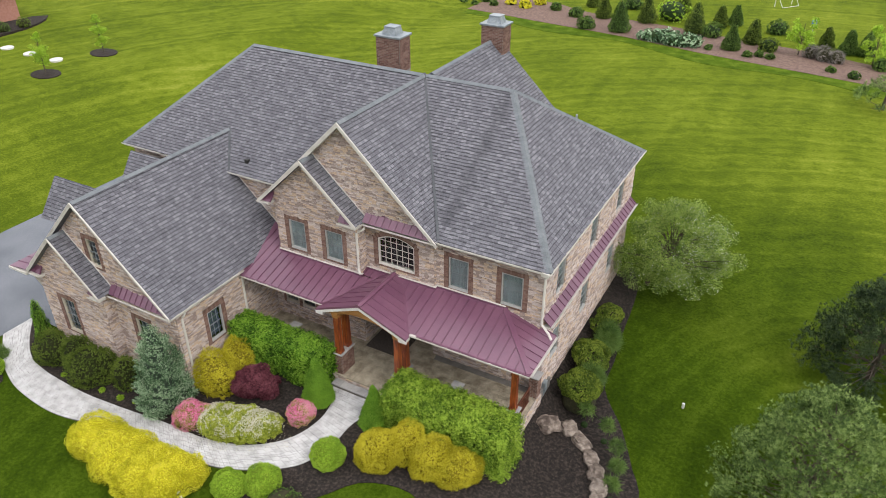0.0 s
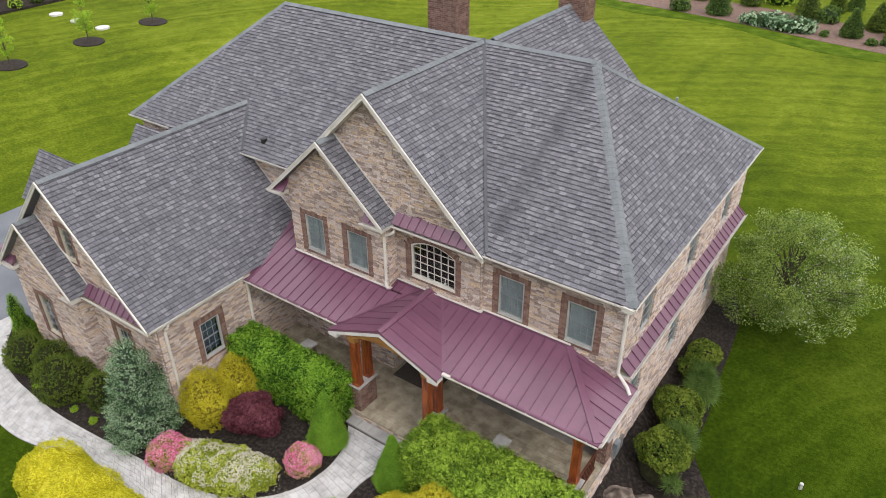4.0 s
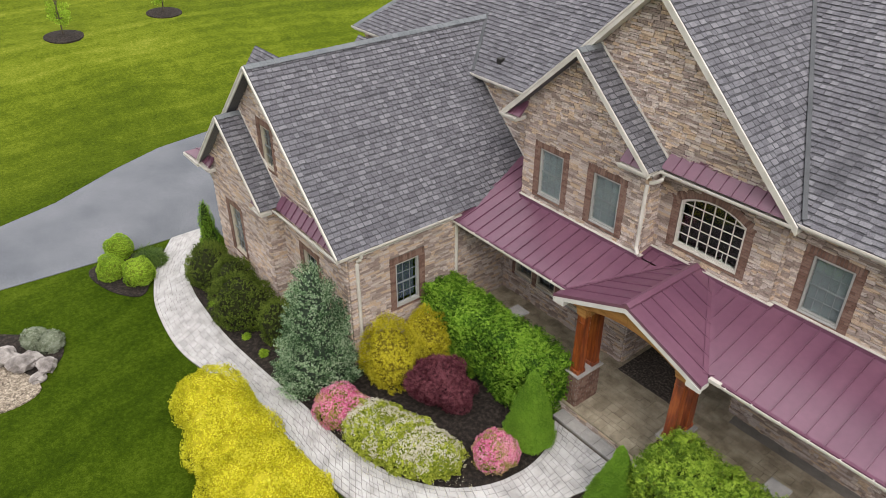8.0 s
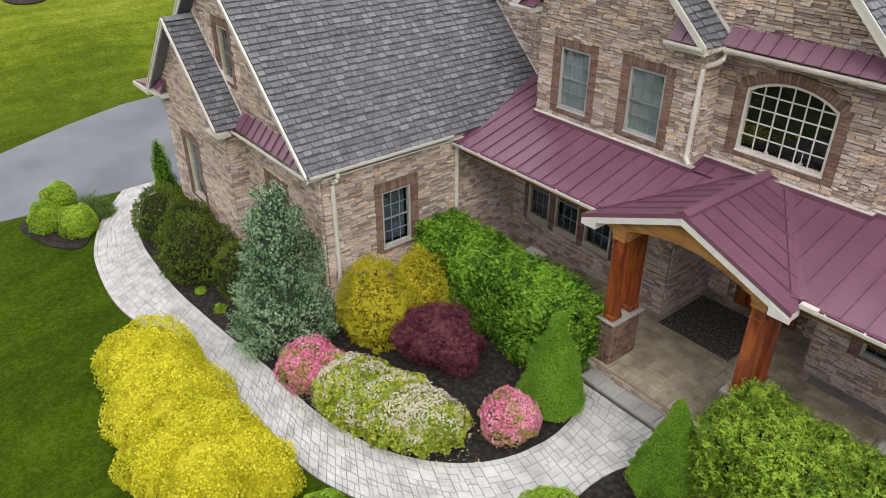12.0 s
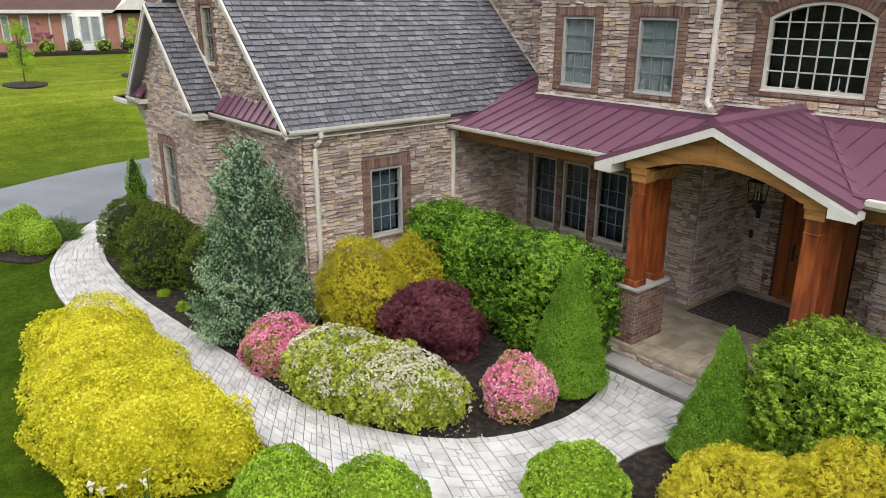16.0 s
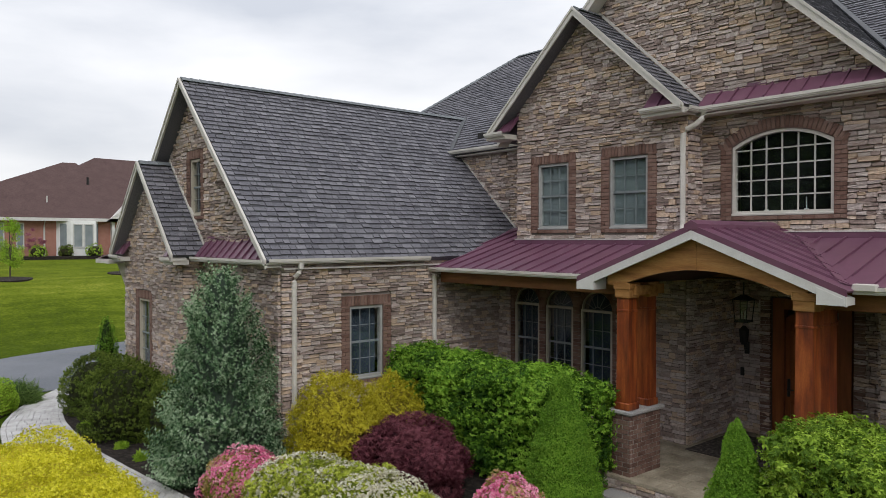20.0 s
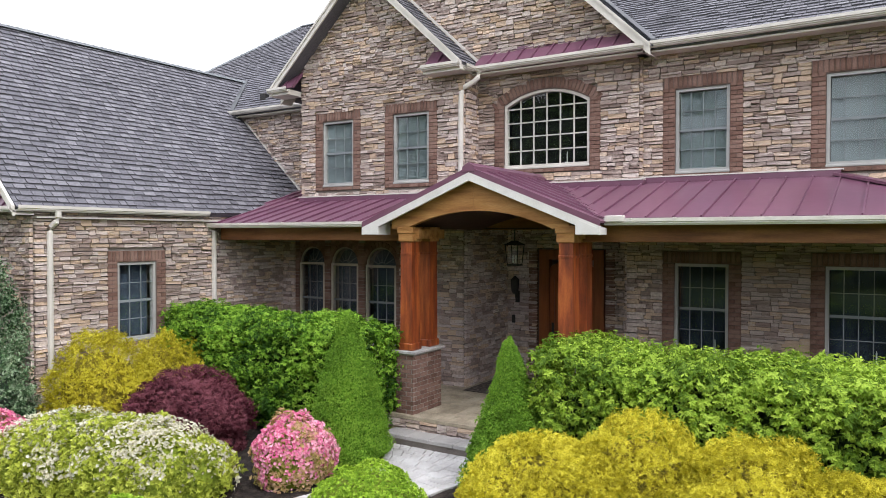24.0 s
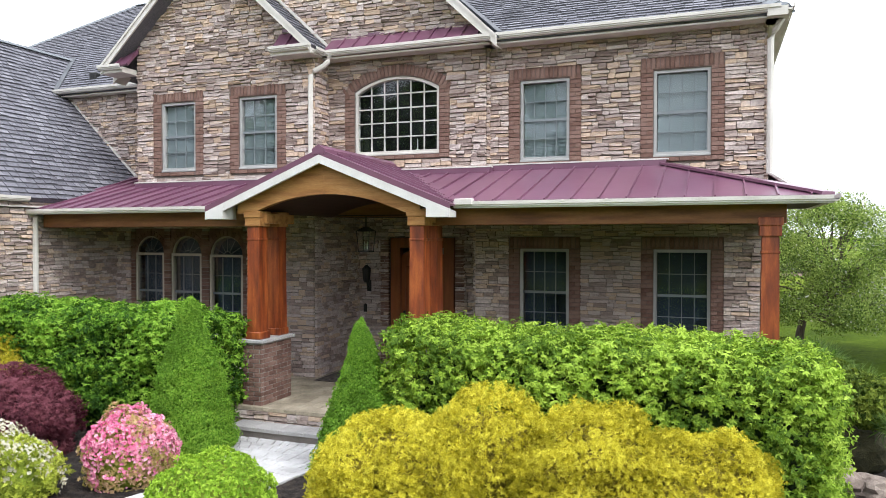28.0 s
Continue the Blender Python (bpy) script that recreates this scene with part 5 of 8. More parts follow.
# portico gable
portico = Geo().prism([(PAX, PAF - 0.03, PAZ + 0.085), (PAX - 0.11, PAF - 0.03, PAZ + 0.02), (PAX - 0.11, PAF - 0.03, PAZ - 0.06), (PAX + 0.11, PAF - 0.03, PAZ - 0.06), (PAX + 0.11, PAF - 0.03, PAZ + 0.02)], (0, ARCY - PAF - 0.08, 0)).make("portico_roof", METAL_ROOF, house, "maroon metal gable roof over the entrance")
kq = math.hypot(1, PAS)
rp = 2.15
for s in (1, -1):
    ey = PAZ - rp * PAS
    yv = PE_Y + (ey - PE_Z) / PS
    yt = min(PE_Y + (PAZ - PE_Z) / PS, ARCY)
    tr = (PAZ - pz(yt)) / PAS
    metal_slope(portico, (PAX + s * rp, 0, ey), Y, Vector((-s, 0, PAS)), [(PAF, 0), (yv, 0), (yt, (rp - tr) * kq), (yt, rp * kq), (PAF, rp * kq)])
    a, b_ = Vector((PAX, PAF - 0.02, PAZ - 0.02)), Vector((PAX + s * rp, PAF - 0.02, ey - 0.02))
    board("fascia", a + Z * 0.04, b_ + Z * 0.04, (0, 0, -0.09), (0, 0.03, 0), METAL_ROOF)
    board("rake_board", a - Z * 0.05, b_ - Z * 0.05, (0, 0, -0.13), (0, 0.05, 0), WHITE)
    x0, x1 = sorted((PAX + s * (rp - 0.02), PAX + s * (rp - 0.42)))
    Geo().prism([(PAX + s * (rp - 0.02), PAF - 0.03, ey - 0.1), (PAX + s * (rp - 0.36), PAF - 0.03, ey + 0.035), (PAX + s * (rp - 0.36), PAF - 0.03, ey - 0.19), (PAX + s * (rp - 0.02), PAF - 0.03, ey - 0.19)], (0, 0.36, 0)).make("eave_return", WHITE, house)
    a, b_ = Vector((PAX + s * v0, PE_Y, PE_Z + 0.012)), Vector((PAX + s * val_run(yt), yt, pz(yt) + 0.012))
    sd = (b_ - a).cross(Z).normalized()
    over = lambda p: Vector((p.x, p.y, max(pz(p.y), PAZ - PAS * abs(p.x - PAX)) + 0.014))
    strip = Geo()
    for side in (0.12, -0.12):
        strip.prism([over(a), over(a + sd * side), over(b_ + sd * side * 0.6), over(b_)], Z * 0.012)
    strip.make("valley_flashing", METAL_ROOF, porch_roof)
for x0, x1 in ((-5.2, PAX - rp + 0.1), (PAX + rp - 0.05, 8.5)):
    gutter([(x0, PE_Y + 0.02), (x1, PE_Y + 0.02)], PE_Z - 0.025)
    Geo().box(x0, PE_Y - 0.045, PE_Z - 0.028, x1, PE_Y + 0.03, PE_Z + 0.012).make("drip_edge", METAL_ROOF, porch_roof)
    x = x0 + 0.4
    while x < x1 - 0.1:
        Geo().box(x - 0.015, PE_Y - 0.11, PE_Z - 0.012, x + 0.015, PE_Y - 0.04, PE_Z + 0.008).make("gutter_clip", TRIM, house)
        x += 0.61
gutter([(8.48, PE_Y), (8.48, MAINY + 0.1)], PE_Z)
Geo().box(3.52, 0.13, PE_Z - 0.05, 3.8, 0.24, PE_Z + 0.045, 0.01).make("gutter_guard", TRIM, house)
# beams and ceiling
Geo().box(-5.1, 0.48, 3.36, -0.05, 0.66, 3.62, 0.008).make("beam", WOOD_SHADED, house, "stained cedar porch beam")
Geo().box(3.05, 0.48, 3.36, 8.0, 0.66, 3.62, 0.008).make("beam", WOOD_SHADED, house, "stained cedar porch beam")
Geo().box(7.78, 0.66, 3.36, 7.96, EASTY - 0.1, 3.62, 0.008).make("beam", WOOD_SHADED, house, "stained cedar porch beam")
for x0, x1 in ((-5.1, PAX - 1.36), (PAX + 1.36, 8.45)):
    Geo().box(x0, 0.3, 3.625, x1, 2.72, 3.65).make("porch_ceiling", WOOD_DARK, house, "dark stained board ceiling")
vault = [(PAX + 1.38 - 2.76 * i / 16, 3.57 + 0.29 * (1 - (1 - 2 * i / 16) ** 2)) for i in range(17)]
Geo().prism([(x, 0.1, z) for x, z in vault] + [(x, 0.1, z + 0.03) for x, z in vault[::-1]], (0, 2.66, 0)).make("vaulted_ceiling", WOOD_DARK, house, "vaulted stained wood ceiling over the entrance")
Geo().box(PAX - 1.4, 2.74, 3.57, PAX + 1.4, 2.78, 3.9).make("vault_end", WOOD_SHADED, house)
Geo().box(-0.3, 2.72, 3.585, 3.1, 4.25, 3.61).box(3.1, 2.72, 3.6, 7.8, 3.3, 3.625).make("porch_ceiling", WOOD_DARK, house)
ab = [(PAX - 1.62, 3.56), (PAX - 1.62, 3.76)] + [(PAX, PAZ - 0.16)] + [(PAX + 1.62, 3.76), (PAX + 1.62, 3.56)]
arc = [(PAX + 1.35 - 2.7 * i / 16, 3.56 + 0.29 * (1 - (1 - 2 * i / 16) ** 2)) for i in range(17)]
Geo().prism([(x, 0.02, z) for x, z in ab + arc], (0, 0.12, 0)).make("arched_beam", WOOD_BEAM, house, "arched cedar beam over the entrance")
Geo().box(PAX - 0.004, 0.012, 3.86, PAX + 0.004, 0.025, 4.3).make("beam_joint", WOOD_BEAM, house)
for x0 in (-0.08, 2.76):
    Geo().box(x0 + 0.02, 0.14, 3.4, x0 + 0.34, 0.95, 3.56).make("beam", WOOD_BEAM, house)


def column(x, y, z0, z1, w0, w1, bracket=True):
    """A square tapered timber column with base, neck moulding and capital."""
    g = Geo().add([(x + s * w / 2, y + t * w / 2, z) for z, w in ((z0 + 0.1, w0), (z1 - 0.36, w1)) for s, t in ((-1, -1), (1, -1), (1, 1), (-1, 1))],
                  [(0, 1, 5, 4), (1, 2, 6, 5), (2, 3, 7, 6), (3, 0, 4, 7)])
    c = g.make("column", WOOD_COL, house, "red-brown stained square timber column")
    Geo().box(x - w0 / 2 - 0.025, y - w0 / 2 - 0.025, z0, x + w0 / 2 + 0.025, y + w0 / 2 + 0.025, z0 + 0.12, 0.012).make("base", WOOD_COL, c)
    Geo().box(x - w1 / 2 - 0.012, y - w1 / 2 - 0.012, z1 - 0.4, x + w1 / 2 + 0.012, y + w1 / 2 + 0.012, z1 - 0.36, 0.006).make("moulding", WOOD_COL, c)
    Geo().box(x - w1 / 2, y - w1 / 2, z1 - 0.36, x + w1 / 2, y + w1 / 2, z1 - 0.17).make("neck", WOOD_COL, c)
    Geo().box(x - w1 / 2 - 0.03, y - w1 / 2 - 0.03, z1 - 0.17, x + w1 / 2 + 0.03, y + w1 / 2 + 0.03, z1 - 0.03, 0.008).make("capital", WOOD_BEAM if bracket else WOOD_COL, c)
    Geo().box(x - w1 / 2 - 0.045, y - w1 / 2 - 0.045, z1 - 0.03, x + w1 / 2 + 0.045, y + w1 / 2 + 0.045, z1 + 0.08, 0.008).make("abacus", WOOD_BEAM if bracket else WOOD_COL, c)
    return c


def pedestal(x0, y0, x1, y1, z0, z1):
    p = Geo().box(x0 + 0.012, y0 + 0.012, z0, x1 - 0.012, y1 - 0.012, z1).make("pedestal", BRICK_JOINT, house, "brown brick pedestal with a bluestone cap")
    z, i = z0, 0
    while z < z1 - 0.03:
        off = 0.11 if i % 2 else 0.0
        for axis in (0, 1):
            lo, hi = (x0, x1) if axis == 0 else (y0, y1)
            a = lo - off
            while a < hi:
                s, e = max(a, lo), min(a + 0.21, hi)
                if e - s > 0.03:
                    for side in ((y0, 1), (y1, -1)) if axis == 0 else ((x1, -1), (x0, 1)):
                        q, d = side
                        lo2, hi2 = sorted((q, q + d * 0.06))
                        if axis == 0:
                            Geo().box(s, lo2, z, e - 0.01, hi2, z + 0.066, 0.005).make("brick", BRICK, p)
                        else:
                            Geo().box(lo2, s + (0.062 if s == lo else 0), z, hi2, e - (0.01 if e < hi else 0.062), z + 0.066, 0.005).make("brick", BRICK, p)
                a += 0.22
        z += 0.077
        i += 1
    Geo().box(x0 - 0.05, y0 - 0.05, z1, x1 + 0.05, y1 + 0.05, z1 + 0.06, 0.012).make("cap", BLUESTONE, p)
    return p


pedestal(-0.13, 0.02, 0.24, 0.9, FLOOR, 1.44)
pedestal(2.74, 0.02, 3.16, 0.9, FLOOR, 1.44)
pedestal(7.62, 0.4, 8.02, 0.8, FLOOR, 1.44)
pedestal(7.62, 2.62, 8.0, 3.06, FLOOR, 1.44)
pedestal(5.13, 0.42, 5.53, 0.92, FLOOR, 1.44)
pedestal(-2.98, 0.42, -2.58, 0.92, FLOOR, 1.44)
for x in (0.06, 2.96):
    column(x, 0.17, 1.5, 3.52, 0.245, 0.228)
    column(x, 0.72, 1.5, 3.52, 0.245, 0.228)
column(7.81, 0.6, 1.5, 3.36, 0.232, 0.212, False)
# porch floor, stone apron and step
porch_floor = Geo().box(-5.1, 0.0, -0.2, 7.98, 4.22, FLOOR - 0.03).make("porch_floor", JOINT, house, "tan paved porch floor")
apron = Geo().box(-5.1, -0.02, -0.1, 7.98, 0.02, FLOOR - 0.08).make("porch_apron", MORTAR, house, "ledge stone face under the porch floor")
stone_face(apron, (0, -0.02, 0), X, -Y, rect(-5.1, -0.05, 7.98, FLOOR - 0.07), (), 40, (1.4, 0.2))
side_apron = Geo().box(7.94, 0.0, -1.3, 7.98, EASTY, FLOOR - 0.08).make("porch_apron", MORTAR, house)
stone_face(side_apron, (7.98, 0, 0), Y, X, rect(0.0, -1.2, EASTY - 0.07, FLOOR - 0.07))
Geo().box(-5.1, 0.02, -1.3, 7.94, 0.3, -0.2).make("foundation", MORTAR, house)
# railing between the corner column and the wall, and along the front
def railing(p, q, z0, z1):
    p, q = Vector(p), Vector(q)
    d = (q - p)
    r = Geo().tube([p + Z * z1, q + Z * z1], 0.04, 6).tube([p + Z * z0, q + Z * z0], 0.025, 6).make("railing", RAIL, house, "red-brown stained porch railing")
    n = int(d.length / 0.12)
    for i in range(1, n):
        c = p + d * i / n
        Geo().box(c.x - 0.015, c.y - 0.015, z0, c.x + 0.015, c.y + 0.015, z1).make("baluster", RAIL, r)


RAIL = material("red_brown_rail", [(0.06, 0.02, 0.012), (0.12, 0.038, 0.02)], scale=3, rough=0.5)
for p, q in (((7.82, 0.8), (7.82, 2.25)), ((5.53, 0.62), (7.62, 0.62))):
    railing((*p, 0), (*q, 0), 0.55, 1.3)


# ---- ground ----
def ground_z(x, y):
    """The lawn lies level before the house, drops along its east side and climbs to the west."""
    t = np.clip((-x - 25.0) / 14.0, 0, 1)
    s = np.clip((-x - 39.0) / 18.0, 0, 1)
    a, b_, c = (np.clip(q, 0, 1) for q in ((x - 7.4) / 2.0, (y + 4.5) / 4.0, (y - 4.0) / 10.0))
    a, b_, c = (q * q * (3 - 2 * q) for q in (a, b_, c))
    e = np.clip((46.0 - y) / 22.0, 0, 1)
    e = e * e * (3 - 2 * e)
    return 2.1 * t * t * (3 - 2 * t) + 0.8 * s - (0.85 - 0.5 * c) * a * b_ * e - 0.015


axis = np.concatenate([-np.geomspace(70, 3000, 14)[::-1], np.arange(-66, -18, 2.0), np.arange(-18, 22, 0.5), np.arange(22, 66.1, 2.0), np.geomspace(70, 3000, 14)])
gx, gy = np.meshgrid(axis, axis, indexing="ij")
n = len(axis)
V = np.stack([gx, gy, ground_z(gx, gy)], -1).reshape(-1, 3)
i = np.arange(n * n).reshape(n, n)
me = fast_mesh("ground", V, np.stack([i[:-1, :-1], i[1:, :-1], i[1:, 1:], i[:-1, 1:]], -1).reshape(-1, 4))
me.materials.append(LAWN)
me.polygons.foreach_set("use_smooth", [True] * len(me.polygons))
tagged(new("ground", me), "mown green lawn with mowing streaks and dry patches", "lawn", kind="structure")


def curve_through(pts, n):
    """Evenly spaced points along a smooth line through pts."""
    P = [Vector(p).to_3d() for p in pts]
    out = []
    for k in range(len(P) - 1):
        a, b_, c, d = P[max(k - 1, 0)], P[k], P[k + 1], P[min(k + 2, len(P) - 1)]
        for j in range(12):
            t = j / 12
            out.append(0.5 * ((2 * b_) + (c - a) * t + (2 * a - 5 * b_ + 4 * c - d) * t * t + (3 * b_ - a - 3 * c + d) * t ** 3))
    out.append(P[-1])
    A = np.array([p[:2] for p in out])
    s = np.concatenate([[0], np.cumsum(np.linalg.norm(np.diff(A, axis=0), axis=1))])
    q = np.linspace(0, s[-1], n)
    return np.stack([np.interp(q, s, A[:, 0]), np.interp(q, s, A[:, 1])], 1)


def sheet(name, outline, z, mat, label, category, thick=0.08, drape=False):
    """A patch of ground with a rolled edge, filled with small faces that rise and fall."""
    bm = bmesh.new()
    vs = [bm.verts.new((x, y, z - thick)) for x, y in outline]
    cx, cy = np.mean([p[0] for p in outline]), np.mean([p[1] for p in outline])
    bm.faces.new(vs)
    ext = bmesh.ops.extrude_face_region(bm, geom=bm.faces[:])
    for v in ext["geom"]:
        if isinstance(v, bmesh.types.BMVert):
            v.co.z = z
    if drape:
        xs, ys = [p[0] for p in outline], [p[1] for p in outline]
        for k, (lo, hi) in enumerate(((min(xs), max(xs)), (min(ys), max(ys)))):
            q = lo + 0.5
            while q < hi:
                co, no = ((q, 0, 0), (1, 0, 0)) if k == 0 else ((0, q, 0), (0, 1, 0))
                bmesh.ops.bisect_plane(bm, geom=bm.verts[:] + bm.edges[:] + bm.faces[:], plane_co=co, plane_no=no)
                q += 0.5
        for v in bm.verts:
            top = v.co.z > z - thick / 2
            v.co.z += float(ground_z(np.float64(v.co.x), np.float64(v.co.y))) + (0.03 * noise.noise(Vector((v.co.x * 0.9, v.co.y * 0.9, 0))) + 0.025 if top else 0)
    bmesh.ops.triangulate(bm, faces=bm.faces[:])
    bmesh.ops.recalc_face_normals(bm, faces=bm.faces[:])
    me = bpy.data.meshes.new(name)
    bm.to_mesh(me)
    bm.free()
    me.materials.append(mat)
    return tagged(new(name, me), label, category, kind="structure")


WALK_IN = [(-15.6, -3.45), (-14.1, -4.7), (-12.9, -5.4), (-11.8, -5.66), (-10.7, -5.76), (-8.74, -5.8), (-6.6, -5.62), (-4.3, -5.36), (-2.93, -5.29), (-1.49, -4.96), (-0.32, -4.3), (0.43, -3.35), (0.68, -2.2), (0.5, -1.2), (0.0, -0.42)]
WALK_OUT = [(-15.6, -5.0), (-14.9, -5.5), (-13.9, -6.15), (-12.9, -6.62), (-11.4, -7.05), (-8.9, -7.2), (-6.2, -6.62), (-4.0, -6.35), (-2.4, -6.3), (-1.1, -6.08), (0.3, -5.45), (1.45, -4.55), (1.95, -3.2), (1.98, -1.9), (2.5, -0.42)]
N_WALK = 121
wi, wo = curve_through(WALK_IN, N_WALK), curve_through(WALK_OUT, N_WALK)
LAWN_BED = [(0.0, -0.1), (-5.1, -0.1), (-5.1, -3.45), (-8.9, -3.9), (-13.9, -3.9), (-15.3, -3.5)]
bed_inner = [tuple(p) for p in wi[3:]] + LAWN_BED
sheet("garden_bed", bed_inner, 0.018, MULCH, "dark shredded mulch of the front garden bed", "garden bed")
bed_e = curve_through([(2.4, -0.42), (1.98, -1.9), (1.95, -3.2), (1.4, -4.6), (0.2, -5.6), (0.0, -6.9), (0.9, -7.1), (1.9, -6.4), (3.0, -5.3), (3.9, -4.1), (5.4, -3.6), (6.6, -4.0), (8.0, -5.4), (10.5, -6.2), (13.2, -2.0), (12.9, 0.9), (12.3, 2.1), (11.3, 4.0), (9.97, 5.9), (9.8, 7.8), (9.55, 9.9), (9.4, 12.0), (9.1, 14.0), (8.4, 15.2), (7.9, 14.5)], 90)
sheet("garden_bed", [tuple(p) for p in bed_e] + [(7.9, 2.7), (7.9, 0.0)], 0.016, MULCH, "dark mulch bed round the house corner", "garden bed", thick=0.2, drape=True)
bed_nw = curve_through([(-15.0, -5.4), (-13.5, -6.45), (-12.6, -7.15), (-13.6, -7.9), (-15.2, -8.1), (-15.55, -6.8)], 40)
sheet("garden_bed", [tuple(p) for p in bed_nw], 0.02, MULCH, "small mulch bed at the corner of the drive", "garden bed")
sheet("driveway", [(-14.0, 16), (-25, 18), (-24.7, 9), (-24.6, 0.5), (-24.1, -2.4), (-23, -4.8), (-21.3, -7.7), (-20.2, -11), (-19, -18), (-18.5, -40), (-18, -120), (-14, -120), (-14.6, -40), (-15.4, -18), (-15.9, -10.8), (-15.65, -7.7), (-15.6, -3.4), (-14.0, -3.4)], 0.012, ASPHALT, "smooth grey asphalt driveway", "driveway", thick=0.3)
back_bed = curve_through([(-48, 64.5), (-35, 63.6), (-24, 62.6), (-15.5, 61.2), (-5.7, 59.7), (3.2, 57.4), (11.8, 55.8), (19.8, 54.2), (34, 50.5), (60, 46), (62, 53), (36, 57), (19.7, 60.8), (13.6, 63.1), (5.2, 64.6), (-1.2, 66.3), (-11.7, 68), (-20.5, 71.6), (-48, 75)], 60)
sheet("planting_strip", [tuple(p) for p in back_bed], 0.03, MULCH_RED, "reddish mulch planting strip behind the back lawn", "garden bed")

# walk: a sand bed and its pavers
walk_bed = sheet("walkway", [tuple(p) for p in wi] + [tuple(p) for p in wo[::-1]], 0.022, JOINT, "curved walk of pale grey concrete pavers", "walkway", thick=0.1)
pieces = []
mid = (wi + wo) / 2
sl = np.concatenate([[0], np.cumsum(np.linalg.norm(np.diff(mid, axis=0), axis=1))])


def walk_at(s, t):
    a = np.array([np.interp(s, sl, wi[:, 0]), np.interp(s, sl, wi[:, 1])])
    b_ = np.array([np.interp(s, sl, wo[:, 0]), np.interp(s, sl, wo[:, 1])])
    return a + (b_ - a) * t


pr = random.Random(11)


def paver_piece(q, z, h, gap=0.006, cut=0.012):
    c = sum(q) / 4
    q = [p + (c - p) / max(np.linalg.norm(c - p), 1e-6) * gap for p in q]
    top = [p + (c - p) / max(np.linalg.norm(c - p), 1e-6) * cut for p in q]
    return [(*p, z) for p in q] + [(*p, z + h - 0.008) for p in q] + [(*p, z + h) for p in top]


PF = [(8, 9, 10, 11)] + [f for a in range(4) for f in ((a, (a + 1) % 4, (a + 1) % 4 + 4, a + 4), (a + 4, (a + 1) % 4 + 4, (a + 1) % 4 + 8, a + 8))]
s = 0.0
while s < sl[-1] - 0.05:
    step = pr.choice((0.2, 0.26, 0.3))
    e = min(s + step, sl[-1])
    wide = np.linalg.norm(walk_at(s, 1) - walk_at(s, 0))
    edge = 0.13 / wide
    cuts = [0.0, edge]
    while cuts[-1] < 1 - edge - 0.001:
        w = pr.choice((0.13, 0.18, 0.23, 0.28)) / wide
        nxt = cuts[-1] + w
        if nxt > 1 - edge - 0.09 / wide:
            nxt = 1 - edge
        cuts.append(nxt)
    cuts.append(1.0)
    for a, b_ in zip(cuts, cuts[1:]):
        k = s + (e - s) * pr.choice((0.4, 0.5, 0.6))
        for s0, s1 in ((s, k), (k, e)) if pr.random() < 0.5 and e - s > 0.18 else ((s, e),):
            pieces.append(paver_piece([walk_at(s0, a), walk_at(s1, a), walk_at(s1, b_), walk_at(s0, b_)], 0.0, 0.042 + pr.uniform(0, 0.005), 0.007))
    s = e


def lay_pieces(owner, pieces, name, joined, mat, single, near):
    """The pieces nearest a place become parts of their own, the rest one joined part."""
    pieces.sort(key=lambda p: math.hypot(p[0][0] - near[0], p[0][1] - near[1]))
    for p in pieces[:single]:
        me = bpy.data.meshes.new(name)
        me.from_pydata(p, [], PF)
        me.materials.append(mat)
        place_mesh(name, me, owner)
    rest = pieces[single:]
    if rest:
        V = np.array(rest).reshape(-1, 3)
        F = np.concatenate([np.array(PF) + 12 * k for k in range(len(rest))])
        me = fast_mesh(joined, V, F)
        me.materials.append(mat)
        place_mesh(joined, me, owner, kind="stuff")


# porch floor pavers and the front step
floor_pieces = []
y = 0.0
while y < 4.2:
    d = pr.choice((0.14, 0.2, 0.26)) if y > 0 else 0.28
    x = -5.1
    while x < 7.97:
        w = min(pr.choice((0.2, 0.28, 0.36, 0.42)), 7.98 - x)
        y0 = y - (0.06 if y == 0 else 0)
        if not (y > 2.75 and (x < -0.3 or x > 3.0)):
            floor_pieces.append(paver_piece([np.array(q) for q in ((x, y0), (x + w, y0), (x + w, y + d), (x, y + d))], FLOOR - 0.06, 0.06 + pr.uniform(0, 0.004)))
        x += w
    y += d
lay_pieces(porch_floor, floor_pieces, "paver", "pavers", CONCRETE, 120, (1.4, 0.6))
step_ob = Geo().box(-0.05, -0.4, -0.05, 2.66, 0.0, 0.15).make("front_step", MORTAR, house, "bluestone slab step before the porch")
treads = []
for k in range(6):
    x0 = -0.08 + k * 0.46
    treads.append(paver_piece([np.array(q) for q in ((x0, -0.45), (x0 + 0.46, -0.45), (x0 + 0.46, -0.05), (x0, -0.05))], 0.14, 0.06))
lay_pieces(step_ob, treads, "slab", "slabs", BLUESTONE, 6, (0, 0))
rug = thing("door_mat", "dark patterned rectangular door mat on the porch floor", "door mat", (0.9, 3.0, FLOOR))
Geo().box(-0.03, 2.1, FLOOR + 0.008, 1.75, 3.85, FLOOR + 0.022, 0.006).make("mat", MAT_RUG, rug)


# ---- plants ----
nrng = np.random.default_rng(5)


def bumpy(d, seed, amount=0.1):
    """A gentle unevenness over directions d."""
    r = np.random.default_rng(seed)
    f = np.ones(len(d))
    for k in range(7):
        w = r.normal(size=3) * (2.0 + k * 0.9)
        f += amount * 0.45 * np.sin(d @ w + r.uniform(0, 6.3)) / (1 + 0.25 * k)
    return f


